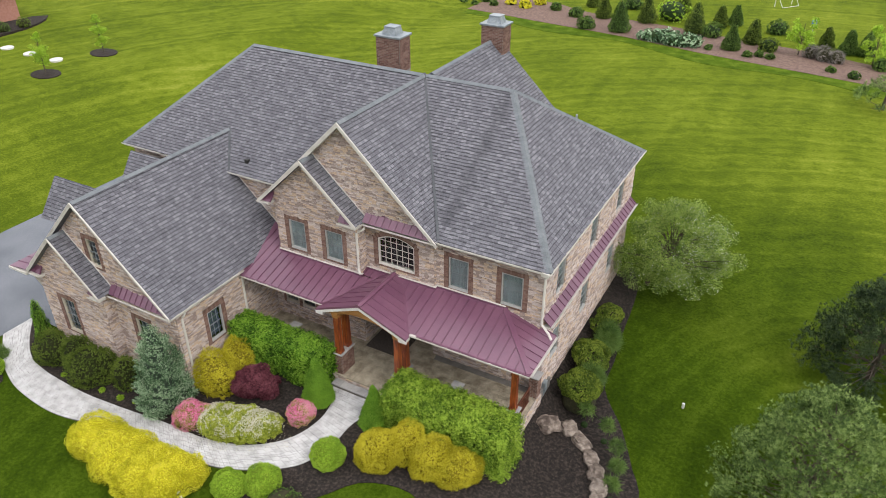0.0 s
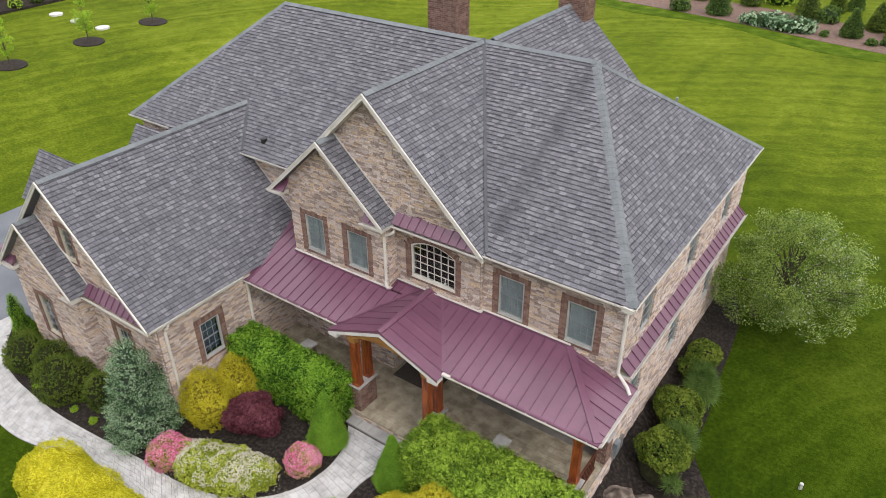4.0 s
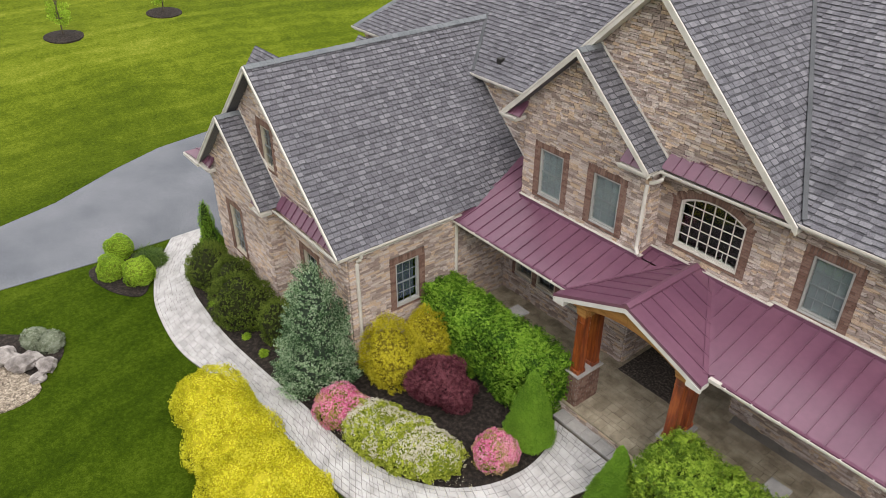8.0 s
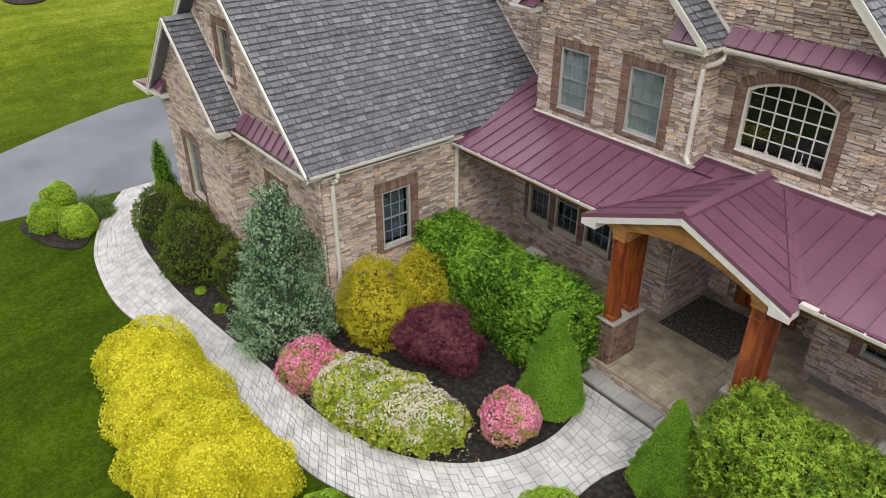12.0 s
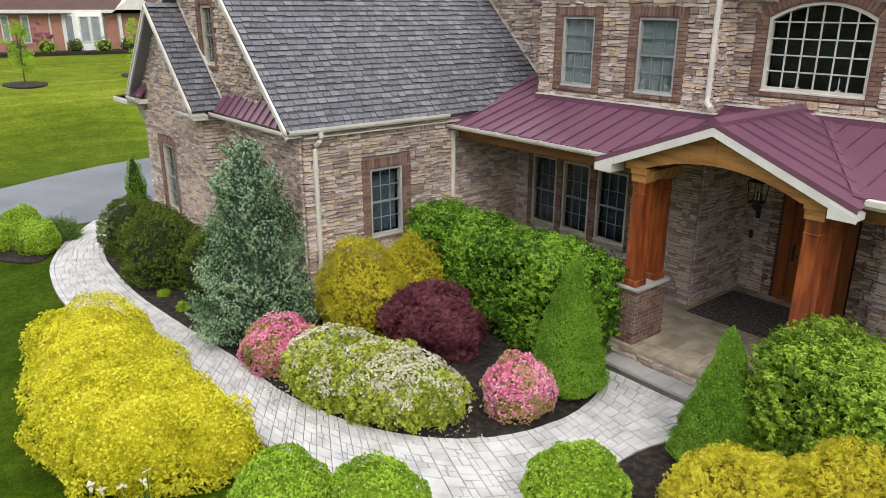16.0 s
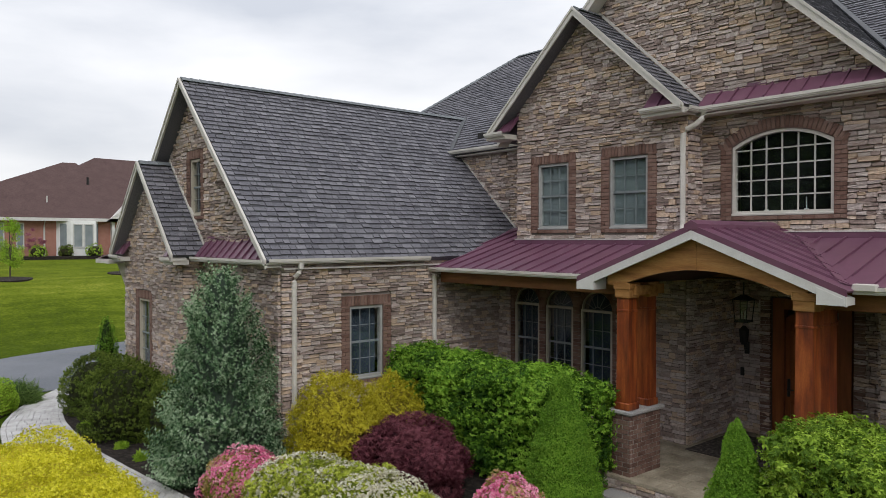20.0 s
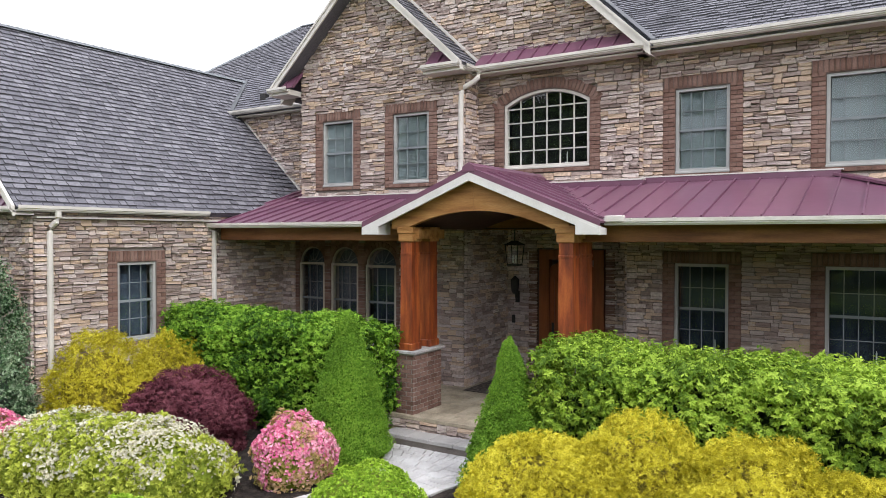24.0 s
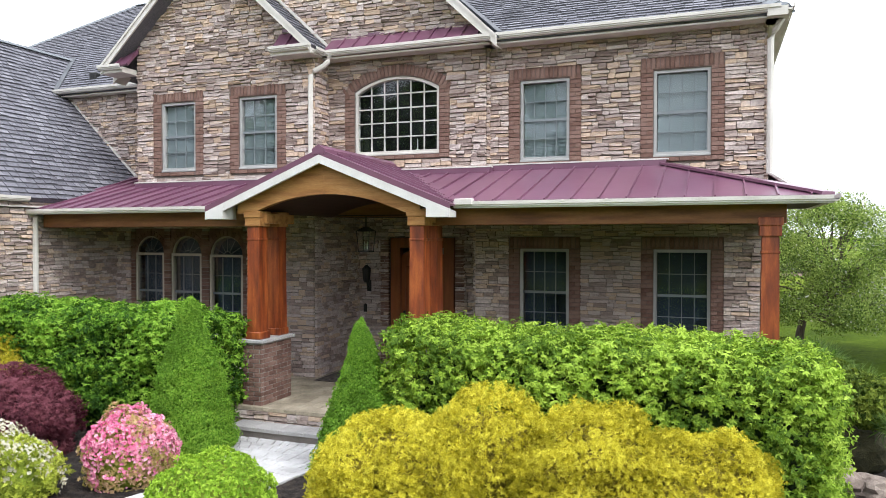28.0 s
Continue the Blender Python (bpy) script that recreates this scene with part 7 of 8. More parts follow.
def hedge(label, x0, x1, y0, y1, h0, h1, n, mat, seed, base=0.0):
    """A long clipped hedge with rounded shoulders."""
    hd = thing("hedge", label, "hedge", ((x0 + x1) / 2, (y0 + y1) / 2, 0), "front hedges")
    r = np.random.default_rng(seed)
    u, t = r.random(n), r.uniform(-1, 1, n)
    face = r.choice(4, n, p=(0.36, 0.34, 0.20, 0.10))
    q = np.zeros((n, 3))
    w = r.uniform(-1, 1, n)
    q[face == 0] = np.stack([t, w, np.ones(n)], 1)[face == 0]
    q[face == 1] = np.stack([t, -np.ones(n), w], 1)[face == 1]
    q[face == 2] = np.stack([t, np.ones(n), w], 1)[face == 2]
    sgn = np.sign(r.uniform(-1, 1, n))
    q[face == 3] = np.stack([sgn, t, w], 1)[face == 3]
    hx, hy = (x1 - x0) / 2, (y1 - y0) / 2
    c = np.array([(x0 + x1) / 2, (y0 + y1) / 2, 0])
    hz = (h0 + (h1 - h0) * (q[:, 0] + 1) / 2) - base
    S = np.stack([np.full(n, hx), np.full(n, hy), hz / 2], 1)
    p = q * S
    rr = 0.34
    inner = np.clip(p, -(S - rr), S - rr)
    d = p - inner
    N = d / (np.linalg.norm(d, axis=1, keepdims=True) + 1e-9)
    flat = np.linalg.norm(d, axis=1) < 1e-6
    N[flat] = (0, 0, 1)
    P = inner + N * rr * r.uniform(0.76, 1.06, (n, 1)) + N * (bumpy(p * 1.6, seed, 0.05) - 1)[:, None] * 0.5
    f = np.zeros(n)
    for k in range(7):
        f += np.sin(p @ (r.normal(size=3) * np.array([1, 1, 1.6]) * 12.0) + r.uniform(0, 6.3))
    P += N * (0.07 * np.clip(f / 2.0, -1.8, 1.0))[:, None]
    P[:, 2] += hz / 2 + base + 0.03 * np.sin(p[:, 0] * 1.9 + seed) * (q[:, 2] > 0)
    P += c
    k = P[:, 2] > 0.03 + base
    P, N = sprays(P[k], N[k], 4, 0.22, 0.0, 0.35, seed)
    foliage(hd, P, N, mat, 0.058, 0.027, droop=0.75, whorl=(4, (50, 90)))
    # Solid fill, coloured as the shade inside the hedge.
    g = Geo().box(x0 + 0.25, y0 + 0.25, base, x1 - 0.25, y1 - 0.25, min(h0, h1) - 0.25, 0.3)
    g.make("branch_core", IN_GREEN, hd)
    return hd


hedge("dense leafy green hedge before the porch", -5.05, -0.14, -1.08, 0.26, 1.99, 1.92, 9000, L_HEDGE, 81)
hedge("dense leafy bright green hedge before the porch", 3.05, 8.4, -1.5, 0.3, 1.94, 1.82, 11500, L_HEDGE2, 82, -0.45)

# east side
L_SIDE = leaf("side_shrub_leaf", [(0.07, 0.115, 0.014), (0.145, 0.21, 0.025), (0.27, 0.34, 0.05)])
for lumps, n, sd, zz in (([ball(8.95, 6.65, 0.75, 0.75), ball(9.15, 6.15, 0.65, 0.68)], 14000, 91, -0.72), ([ball(9.3, 4.35, 0.8, 0.85)], 12000, 92, -0.82), ([ball(8.8, 10.0, 0.6, 0.6), ball(8.7, 9.0, 0.5, 0.5)], 9000, 93, -0.5)):
    shrub("evergreen_shrub", "loose green shrub beside the house wall", "shrub", lumps, int(n * 1.6), L_SIDE, 0.06, 0.03, sd, 0.12, 0.9, group="side shrubs", gz=zz)


def tree(name, label, x, y, h, r, trunk_h, n, mat, leaf_len, seed, blossom=None, gz=0.0, trunk_r=0.09, clumps=40, group="", category="tree", foot=(0, 0), fat=1.0):
    """A trunk, limbs and a crown of leaf clumps with gaps."""
    t = thing(name, label, category, (x, y, gz), group)
    rr = random.Random(seed)
    g = Geo().tube([(x + foot[0], y + foot[1], gz - 0.05), (x + foot[0] * 0.97 + 0.03, y + foot[1] * 0.97, gz + trunk_h * 0.6), (x + foot[0] * 0.8 - 0.02, y + foot[1] * 0.8 + 0.04, gz + trunk_h), (x, y, gz + h * 0.8)], [trunk_r * 1.3, trunk_r, trunk_r * 0.85, trunk_r * 0.25], 7)
    g.make("trunk", BARK, t)
    limbs, cs = Geo(), []
    for i in range(clumps):
        a, q = rr.uniform(0, 6.283), rr.uniform(0.0, 1.0)
        z = gz + trunk_h * 0.75 + (h - trunk_h * 0.75) * q
        w = r * math.sqrt(max(0.05, 1 - (2 * q - 0.85) ** 2 * 0.78)) * math.sqrt(rr.uniform(0.15, 1))
        c = (x + w * math.cos(a), y + w * math.sin(a), z)
        cs.append((*c, *(r * fat * rr.uniform(0.16, 0.30),) * 2, r * fat * rr.uniform(0.11, 0.2)))
        if i % 2 == 0:
            limbs.tube([(x, y, gz + trunk_h * 0.7 + (z - gz - trunk_h * 0.7) * 0.4), ((x + c[0]) / 2, (y + c[1]) / 2, z * 0.75 + 0.25 * (gz + trunk_h)), c], [trunk_r * 0.4, trunk_r * 0.25, 0.008], 5)
    limbs.make("branchwork", BARK, t)
    r2 = np.random.default_rng(seed)
    w = r2.integers(0, len(cs), n)
    C = np.array(cs)
    d = r2.normal(size=(n, 3))
    d /= np.linalg.norm(d, axis=1, keepdims=True)
    P = C[w, :3] + d * C[w, 3:] * (r2.random((n, 1)) ** 0.4)
    b_ = None
    if blossom:
        k = r2.random(n) < blossom[1] * (C[w, 0] > x + r * 0.2) + 0.02
        foliage(t, P[k], d[k], blossom[0], leaf_len, leaf_len * 0.6, "blossom", 1.2)
        P, d = P[~k], d[~k]
    foliage(t, P, d, mat, leaf_len, leaf_len * 0.5, "crown", 1.2)
    return t


tree("crabapple_tree", "spreading small tree with pale green leaves and fading blossom", 10.4, 14.5, 4.5, 3.0, 1.1, 62000, L_CRAB, 0.078, 101, (L_BLOSSOM, 0.06), gz=-0.35, trunk_r=0.12, clumps=95, foot=(-0.9, -0.2), fat=0.88)


def pine(name, label, x, y, h, r, n, mat, seed, gz=0.0, group="", length=0.16, needle=0.022):
    """A bushy pine: tiers of limbs ending in brush-like needle tufts."""
    t = thing(name, label, "pine tree", (x, y, gz), group)
    rr = np.random.default_rng(seed)
    Geo().tube([(x, y, gz), (x, y, gz + h * 0.95)], [0.16, 0.02], 7).make("trunk", BARK, t)
    m = max(60, n // 210)
    q = rr.random(m) * 0.97
    a = rr.uniform(0, 6.283, m)
    rad = r * ((1 - q) ** 0.62 * 0.95 + 0.05) * np.sqrt(rr.uniform(0.25, 1.0, m))
    C = np.stack([x + rad * np.cos(a), y + rad * np.sin(a), gz + 0.25 + q * (h - 0.3) + 0.1 * rad], 1)
    limbs = Geo()
    for c in C[::5]:
        limbs.tube([(x, y, max(gz + 0.1, c[2] - 0.5)), (x * 0.4 + c[0] * 0.6, y * 0.4 + c[1] * 0.6, c[2] - 0.3), tuple(c)], [0.03, 0.02, 0.008], 4)
    limbs.make("branchwork", BARK, t)
    n = n // 12
    w = rr.integers(0, m, n)
    out = np.stack([np.cos(a), np.sin(a), np.full(m, 0.9)], 1)[w]
    d = rr.normal(size=(n, 3))
    d /= np.linalg.norm(d, axis=1, keepdims=True)
    size = rr.uniform(0.09, 0.15, m)[w][:, None] * r
    P = C[w] + (d * np.array([0.8, 0.8, 0.9]) + out * 0.35) * size * rr.random((n, 1)) ** 0.4
    foliage(t, P, d * 0.7 + out * 0.8, mat, length, needle, "crown", whorl=(12, (10, 75)))
    return t


pine("pine_tree", "dark dense pine on the side lawn", 20.0, 11.5, 5.2, 3.2, 80000, L_PINE, 111, gz=-0.45, group="pines", length=0.15, needle=0.018)
pine("pine_tree", "pale green bushy pine near the side bed", 18.2, 2.9, 5.5, 3.3, 125000, L_PALE, 112, gz=-0.85, group="pines", length=0.12, needle=0.014)
pine("juniper", "grey-green spreading evergreen on the back lawn", 19.6, 48.2, 2.6, 2.6, 6000, L_PALE, 113, length=0.3)

# young lawn trees with mulch rings
for k, (x, y) in enumerate(((-38.5, -2.4), (-40.0, 4.2), (-41.2, 10.4), (-41.8, 16.9), (-42.6, 23.3))):
    z = float(ground_z(np.float64(x), np.float64(y)))
    tree("young_tree", "thin young tree with sparse green leaves on the lawn", x, y, 3.3, 0.6, 1.0, 3600, L_LIME, 0.09, 120 + k, gz=z, trunk_r=0.035, clumps=34, group="young lawn trees", fat=1.7)
    ring = curve_through([(x + 1.25 * math.cos(t), y + 1.1 * math.sin(t)) for t in np.linspace(0, 6.283, 13)], 28)
    slope = lambda p: float(ground_z(np.float64(p[0]), np.float64(p[1]))) + 0.06
    g = Geo().add([(p[0], p[1], slope(p)) for p in ring[:-1]] + [(p[0], p[1], slope(p) - 0.2) for p in ring[:-1]] + [(x, y, z + 0.16)],
                  [(i, (i + 1) % 27, 54) for i in range(27)] + [(i, i + 27, (i + 1) % 27 + 27, (i + 1) % 27) for i in range(27)])
    tagged(g.make("mulch_ring", MULCH, None), "round dark mulch ring under a young tree", "mulch ring", "mulch rings")
for x, y in ((-50.3, 19.3), (-47.3, 19.4), (-44.1, 19.6)):
    z = float(ground_z(np.float64(x), np.float64(y)))
    lid = Geo().tube([(x, y, z - 0.05), (x, y, z + 0.12), (x, y, z + 0.16)], [0.55, 0.55, 0.42], 20).make("lid", WHITE, None)
    tagged(lid, "white round cover set in the lawn", "ground cover lid", "white lids")

# boulders at the house corner and by the front lawn
def boulder(x, y, z, r, sq, seed, label="rough brown boulder edging the bed", group="edging boulders", turn=None, mat=None):
    bm = bmesh.new()
    bmesh.ops.create_icosphere(bm, subdivisions=3, radius=1)
    for v in bm.verts:
        k = 1 + 0.36 * noise.noise(v.co * 1.5 + Vector((seed, 0, 0))) + 0.2 * noise.noise(v.co * 3.2 + Vector((0, seed, 0))) + 0.07 * noise.noise(v.co * 8 + Vector((0, 0, seed)))
        v.co = Vector((v.co.x * r * k * sq, v.co.y * r * k, max(v.co.z, -0.55) * r * 0.72 * k))
    me = bpy.data.meshes.new("boulder")
    bm.to_mesh(me)
    bm.free()
    me.materials.append(mat or ROCK)
    ob = new("boulder", me)
    ob.matrix_basis = pose(x, y, z + r * 0.3, 0, 0, seed * 57 if turn is None else turn)
    return tagged(ob, label, "boulder", group)


for k, (x, y, r, q, a) in enumerate(((8.65, 2.35, 0.42, 1.3, 30), (9.4, 2.85, 0.38, 1.1, -20), (10.15, 2.4, 0.30, 2.0, -38), (10.75, 1.75, 0.30, 1.7, -55), (11.15, 1.2, 0.34, 1.3, -65), (11.5, 0.5, 0.34, 1.3, -80), (11.6, -0.2, 0.3, 1.4, -90), (11.55, -0.9, 0.34, 1.2, -100))):
    boulder(x, y, float(ground_z(np.float64(x), np.float64(y))), r, q, k + 1, turn=a)
front_bed = curve_through([(-14.2, -12.4), (-13.2, -11.2), (-12.4, -10.3), (-11.5, -9.9), (-10.7, -10.3), (-10.4, -11.2), (-11.2, -12.2), (-12.6, -13.2), (-14.0, -13.4)], 40)
sheet("garden_bed", [tuple(p) for p in front_bed], 0.012, MULCH, "dark mulch bed with boulders on the front lawn", "garden bed")
gravel = curve_through([(-12.0, -11.9), (-11.2, -11.3), (-10.45, -10.95), (-9.85, -10.9), (-9.55, -11.4), (-9.6, -12.2), (-10.2, -13.2), (-11.6, -13.6), (-12.4, -12.8)], 40)
sheet("gravel_patch", [tuple(p) for p in gravel], 0.03, GRAVEL, "pale pebble gravel below the boulders", "gravel")
for k, (x, y, r) in enumerate(((-11.85, -11.5, 0.40), (-11.2, -11.0, 0.38), (-10.72, -10.52, 0.28), (-12.7, -12.2, 0.4), (-10.35, -10.85, 0.2), (-11.55, -12.05, 0.22))):
    boulder(x, y, 0, r, 1.25, k + 20, "weathered grey boulder beside pale gravel", "front boulders", mat=ROCK_GREY)
for k, (x, y) in enumerate(((-12.1, -10.55), (-11.72, -10.15))):
    shrub("ground_cover", "silvery sage-green low mounded plant by the boulders", "ground cover", [(x, y, 0.12, 0.42, 0.38, 0.3)], 6000, L_SAGE, 0.06, 0.011, 69 + k, group="grey mounds by the boulders", inner=L_SAGE)
band = curve_through([(-48, 64.6), (-35, 63.7), (-24, 62.7), (-15.5, 61.3), (-5.7, 59.8), (3.2, 57.5), (11.8, 55.9), (19.8, 54.3), (34, 50.6), (60, 46.1)], 70)
near_edge = [(x - 0.5, y - 2.6 - 0.7 * math.sin(x * 0.35)) for x, y in band]
sheet("unmown_strip", [tuple(p) for p in band] + near_edge[::-1], 0.012, ROUGH_GRASS, "strip of taller dark grass before the planting strip", "grass")
goal = thing("soccer_goal", "small white soccer goal on the far field", "goal", (7.7, 84, 0))
Geo().tube([(6.9, 82.6, 0), (6.9, 82.6, 1.6), (8.6, 85.0, 1.6), (8.6, 85.0, 0)], 0.06, 6).make("goal_frame", WHITE, goal)
Geo().tube([(6.9, 82.6, 1.6), (7.9, 82.0, 0.05), (9.5, 84.3, 0.05), (8.6, 85.0, 1.6)], 0.04, 6).make("goal_stay", WHITE, goal)
marker = thing("feeder_post", "blue box on a white post behind the planting strip", "post", (12.2, 71.5, 0))
Geo().tube([(12.2, 71.5, -0.1), (12.2, 71.5, 1.0)], 0.05, 6).make("post", WHITE, marker)
BLUE = material("blue_plastic", [(0.10, 0.22, 0.42), (0.14, 0.28, 0.5)], rough=0.5)
Geo().box(11.95, 71.3, 0.9, 12.45, 71.7, 1.35, 0.05).make("box", BLUE, marker)

# planting strip at the back
br = random.Random(33)
STRIP = [("bush", -10.3, 61.2, 1.2), ("fir", -10.0, 66.6, 2.6), ("fir", -6.6, 61.6, 3.4), ("fir", -5.0, 67.0, 3.0), ("low", -2.1, 59.9, 1.5), ("low", 0.2, 59.2, 1.4), ("lime", -2.8, 69.7, 2.2), ("fir", 0.8, 65.1, 3.3), ("bush", 2.8, 64.4, 1.3), ("fir", 2.8, 69.0, 2.4), ("fir", 5.5, 60.2, 2.5), ("fir", 7.1, 63.5, 2.6), ("brown", 8.9, 61.6, 1.2), ("tree", 11.8, 61.5, 3.4), ("grey", 13.0, 61.2, 1.2), ("grey", 14.1, 60.6, 1.3), ("grey", 15.3, 60.4, 1.2), ("fir", 14.0, 65.4, 2.2), ("fir", 16.1, 64.3, 2.4), ("tree", 18.4, 60.9, 3.2), ("bush", 19.3, 60.0, 1.0), ("bush", -13.0, 65.6, 1.0), ("bush", -16.3, 67.6, 0.8), ("yellow", -20.1, 66.9, 0.9), ("yellow", -19.2, 69.4, 0.9), ("yellow", -22.4, 67.7, 0.8), ("clump", 3.5, 59.1, 0.4), ("clump", 7.4, 58.4, 0.5), ("clump", 8.5, 59.0, 0.5), ("clump", 9.5, 58.7, 0.5), ("clump", -27.9, 65.3, 0.6), ("clump", -26.4, 65.4, 0.5), ("clump", -24.0, 66.1, 0.6), ("clump", -25.8, 67.5, 0.7), ("clump", 15.1, 57.1, 0.5), ("clump", 17.1, 55.9, 0.6), ("fir", 4.2, 70.6, 2.2), ("bush", 8.9, 69.1, 1.3), ("fir", 17.7, 64.3, 2.4), ("fir", -12.9, 71.5, 2.2), ("bush", -8.3, 73.0, 1.4), ("fir", -2.5, 74.6, 2.4)]
for k, (kind, x, y, h) in enumerate(STRIP):
    if kind == "fir":
        conifer("fir_tree", "young dark fir in the planting strip", x, y, h * 0.34, h, 2600, (L_SHADE, L_YEW)[k % 2], 0.2, 0.07, 200 + k, 6, 0.8, group="strip firs", inner=IN_GREEN)
    elif kind == "low":
        shrub("strip_shrub", "low spreading blue-green juniper in the planting strip", "shrub", [(x, y, 0.4, 1.9, 1.0, 0.65), (x + 1.0, y + 0.5, 0.45, 1.4, 0.9, 0.7)], 2200, L_BLUE, 0.2, 0.09, 320 + k, 0.2, group="strip junipers", inner=IN_GREEN)
    elif kind == "tree":
        tree("young_tree", "young leafy tree in the planting strip", x, y, h + 0.6, 1.35, 1.0, 2200, L_LIME, 0.2, 380 + k, trunk_r=0.05, clumps=24, group="strip trees")
    elif kind == "grey":
        shrub("strip_shrub", "bare grey twiggy shrub in the planting strip", "shrub", [ball(x, y, h * 0.6, h)], 1300, L_GREY, 0.22, 0.03, 260 + k, 0.2, group="strip twiggy shrubs")
    else:
        mat = {"bush": L_SHADE, "brown": L_YEW, "lime": L_LIME, "yellow": L_YELLOW, "clump": L_SHADE}[kind]
        shrub("strip_shrub", "bright yellow mounded shrub in the planting strip" if kind == "yellow" else "rounded green shrub in the planting strip", "shrub", [ball(x, y, h * 0.75, h)], 1500 if h > 0.7 else 500, mat, 0.18, 0.08, 440 + k, 0.2, group="strip shrubs", inner=IN_GREEN)

# ---- neighbour's house ----
L_REDBUD = leaf("redbud_leaf", [(0.28, 0.09, 0.13), (0.42, 0.16, 0.22), (0.55, 0.27, 0.32)])
nb = thing("neighbour_house", "single-storey red brick house with a brown hipped roof and white bay", "house", (-58, 4, 2.88))
NBRICK = material("red_brick_wall", [(0.33, 0.155, 0.115), (0.42, 0.215, 0.165)], scale=4, rough=0.9, fine=0.2, fine_scale=18)
NROOF = material("brown_shingle", [(0.078, 0.046, 0.043), (0.094, 0.057, 0.053)], scale=1.2, rough=0.9, fine=0.2, fine_scale=9)
nz = 2.85
BAY_WHITE = material("bright_white_paint", [(0.72, 0.72, 0.70), (0.82, 0.82, 0.80)], scale=2, rough=0.5, fine=0.04)
Geo().box(-72, -6.4, nz - 0.3, -56, 9.6, 5.9).box(-70, 8.3, nz - 0.3, -58, 26, 5.9).make("wall", NBRICK, nb)
roof = Geo().add([(-55.4, -7.0, 5.9), (-55.4, 10.2, 5.9), (-72.6, 10.2, 5.9), (-72.6, -7.0, 5.9), (-63.0, 5.7, 11.05), (-63.0, 6.8, 11.05)], [(0, 1, 5, 4), (1, 2, 5), (2, 3, 4, 5), (3, 0, 4)])
roof.add([(-57.4, -1, 5.9), (-57.4, 27, 5.9), (-74, 27, 5.9), (-74, -1, 5.9), (-66, 9.1, 11.95), (-66, 13, 11.9)], [(0, 1, 5, 4), (1, 2, 5), (2, 3, 4, 5), (3, 0, 4)])
roof.make("roof", NROOF, nb)
Geo().box(-55.5, -7.1, 5.7, -55.3, 10.3, 5.95).box(-57.4, 9.0, 5.7, -57.2, 26.7, 5.95).make("gutter", WHITE, nb)
Geo().prism([(-56, 3.66, nz), (-55.1, 4.5, nz), (-55.1, 6.35, nz), (-56, 6.75, nz)], (0, 0, 2.9)).make("bay", BAY_WHITE, nb)
def far_window(x, y, z, w, h, parent):
    wd = Geo().prism([(x, y - w / 2, z), (x, y + w / 2, z), (x, y + w / 2, z + h), (x, y - w / 2, z + h)], (0.08, 0, 0), [[(x, y - w / 2 + 0.08, z + 0.08), (x, y + w / 2 - 0.08, z + 0.08), (x, y + w / 2 - 0.08, z + h - 0.08), (x, y - w / 2 + 0.08, z + h - 0.08)]]).make("window", WHITE, parent)
    Geo().box(x + 0.01, y - w / 2 + 0.08, z + 0.08, x + 0.03, y + w / 2 - 0.08, z + h - 0.08).make("pane", BLIND, wd)
for y in (5.02, 5.82):
    far_window(-55.1, y, nz + 0.75, 0.72, 1.9, nb)
for y in (-0.17, 1.15, -4.5):
    far_window(-56.0, y, nz + 0.7, 0.55, 2.0, nb)
for y in (11, 14.5, 18, 22):
    far_window(-58.0, y, nz + 0.7, 0.9, 2.0, nb)
for (ax, ay), (bx, by) in (((-56, 3.66), (-55.1, 4.5)), ((-55.1, 6.35), (-56, 6.75))):
    d, q = Vector((bx - ax, by - ay, 0)), Vector((by - ay, ax - bx, 0)).normalized() * 0.04
    c0, c1 = Vector((ax, ay, nz + 0.75)) + d * 0.28, Vector((ax, ay, nz + 0.75)) + d * 0.72
    Geo().prism([c0, c1, c1 + Z * 1.9, c0 + Z * 1.9], q).make("pane", BLIND, nb)
Geo().tube([(-55.5, 2.8, 5.8), (-55.95, 2.8, 5.3), (-55.95, 2.8, nz)], 0.07, 6).make("downspout", WHITE, nb)
Geo().box(-56.6, 7.7, nz, -55.6, 7.95, 5.8).prism([(-55.3, 7.2, 5.7), (-55.3, 11.0, 5.7), (-55.3, 9.1, 7.2)], (-3, 0, 0)).make("porch", WHITE, nb)
Geo().tube([(-60.0, 7.0, 8.0), (-60.0, 7.0, 9.6)], 0.1, 6).make("vent_pipe", BLACK, nb)
Geo().tube([(-57.4, 3.3, 6.9), (-57.4, 3.3, 7.75)], 0.06, 6).make("vent_pipe", WHITE, nb)
nbed = curve_through([(-55.9, -14), (-53.6, -12), (-53.4, 0), (-53.2, 8), (-53.6, 16), (-54.4, 25), (-57.6, 27), (-57.8, 9)], 40)
sheet("garden_bed", [tuple(p) for p in nbed] + [(-56, 8.3)], 2.96, MULCH, "dark mulch bed along the brick house", "garden bed", thick=0.5)
for k in range(18):
    y = -10 + 34 * k / 17
    shrub("foundation_shrub", "small rounded shrub before the brick house", "shrub", [(-54.4 + br.uniform(-0.3, 0.3), y, nz + 0.45, 0.55, 0.55, 0.5)], 1800, br.choice((L_SHADE, L_YEW, L_LIME)), 0.09, 0.045, 500 + k, 0.15, group="foundation shrubs")
tree("redbud_tree", "small tree with dark pink leaves before the brick house", -54.6, 1.9, 2.2, 0.7, 0.6, 1800, L_REDBUD, 0.1, 530, gz=nz, trunk_r=0.03, clumps=14)

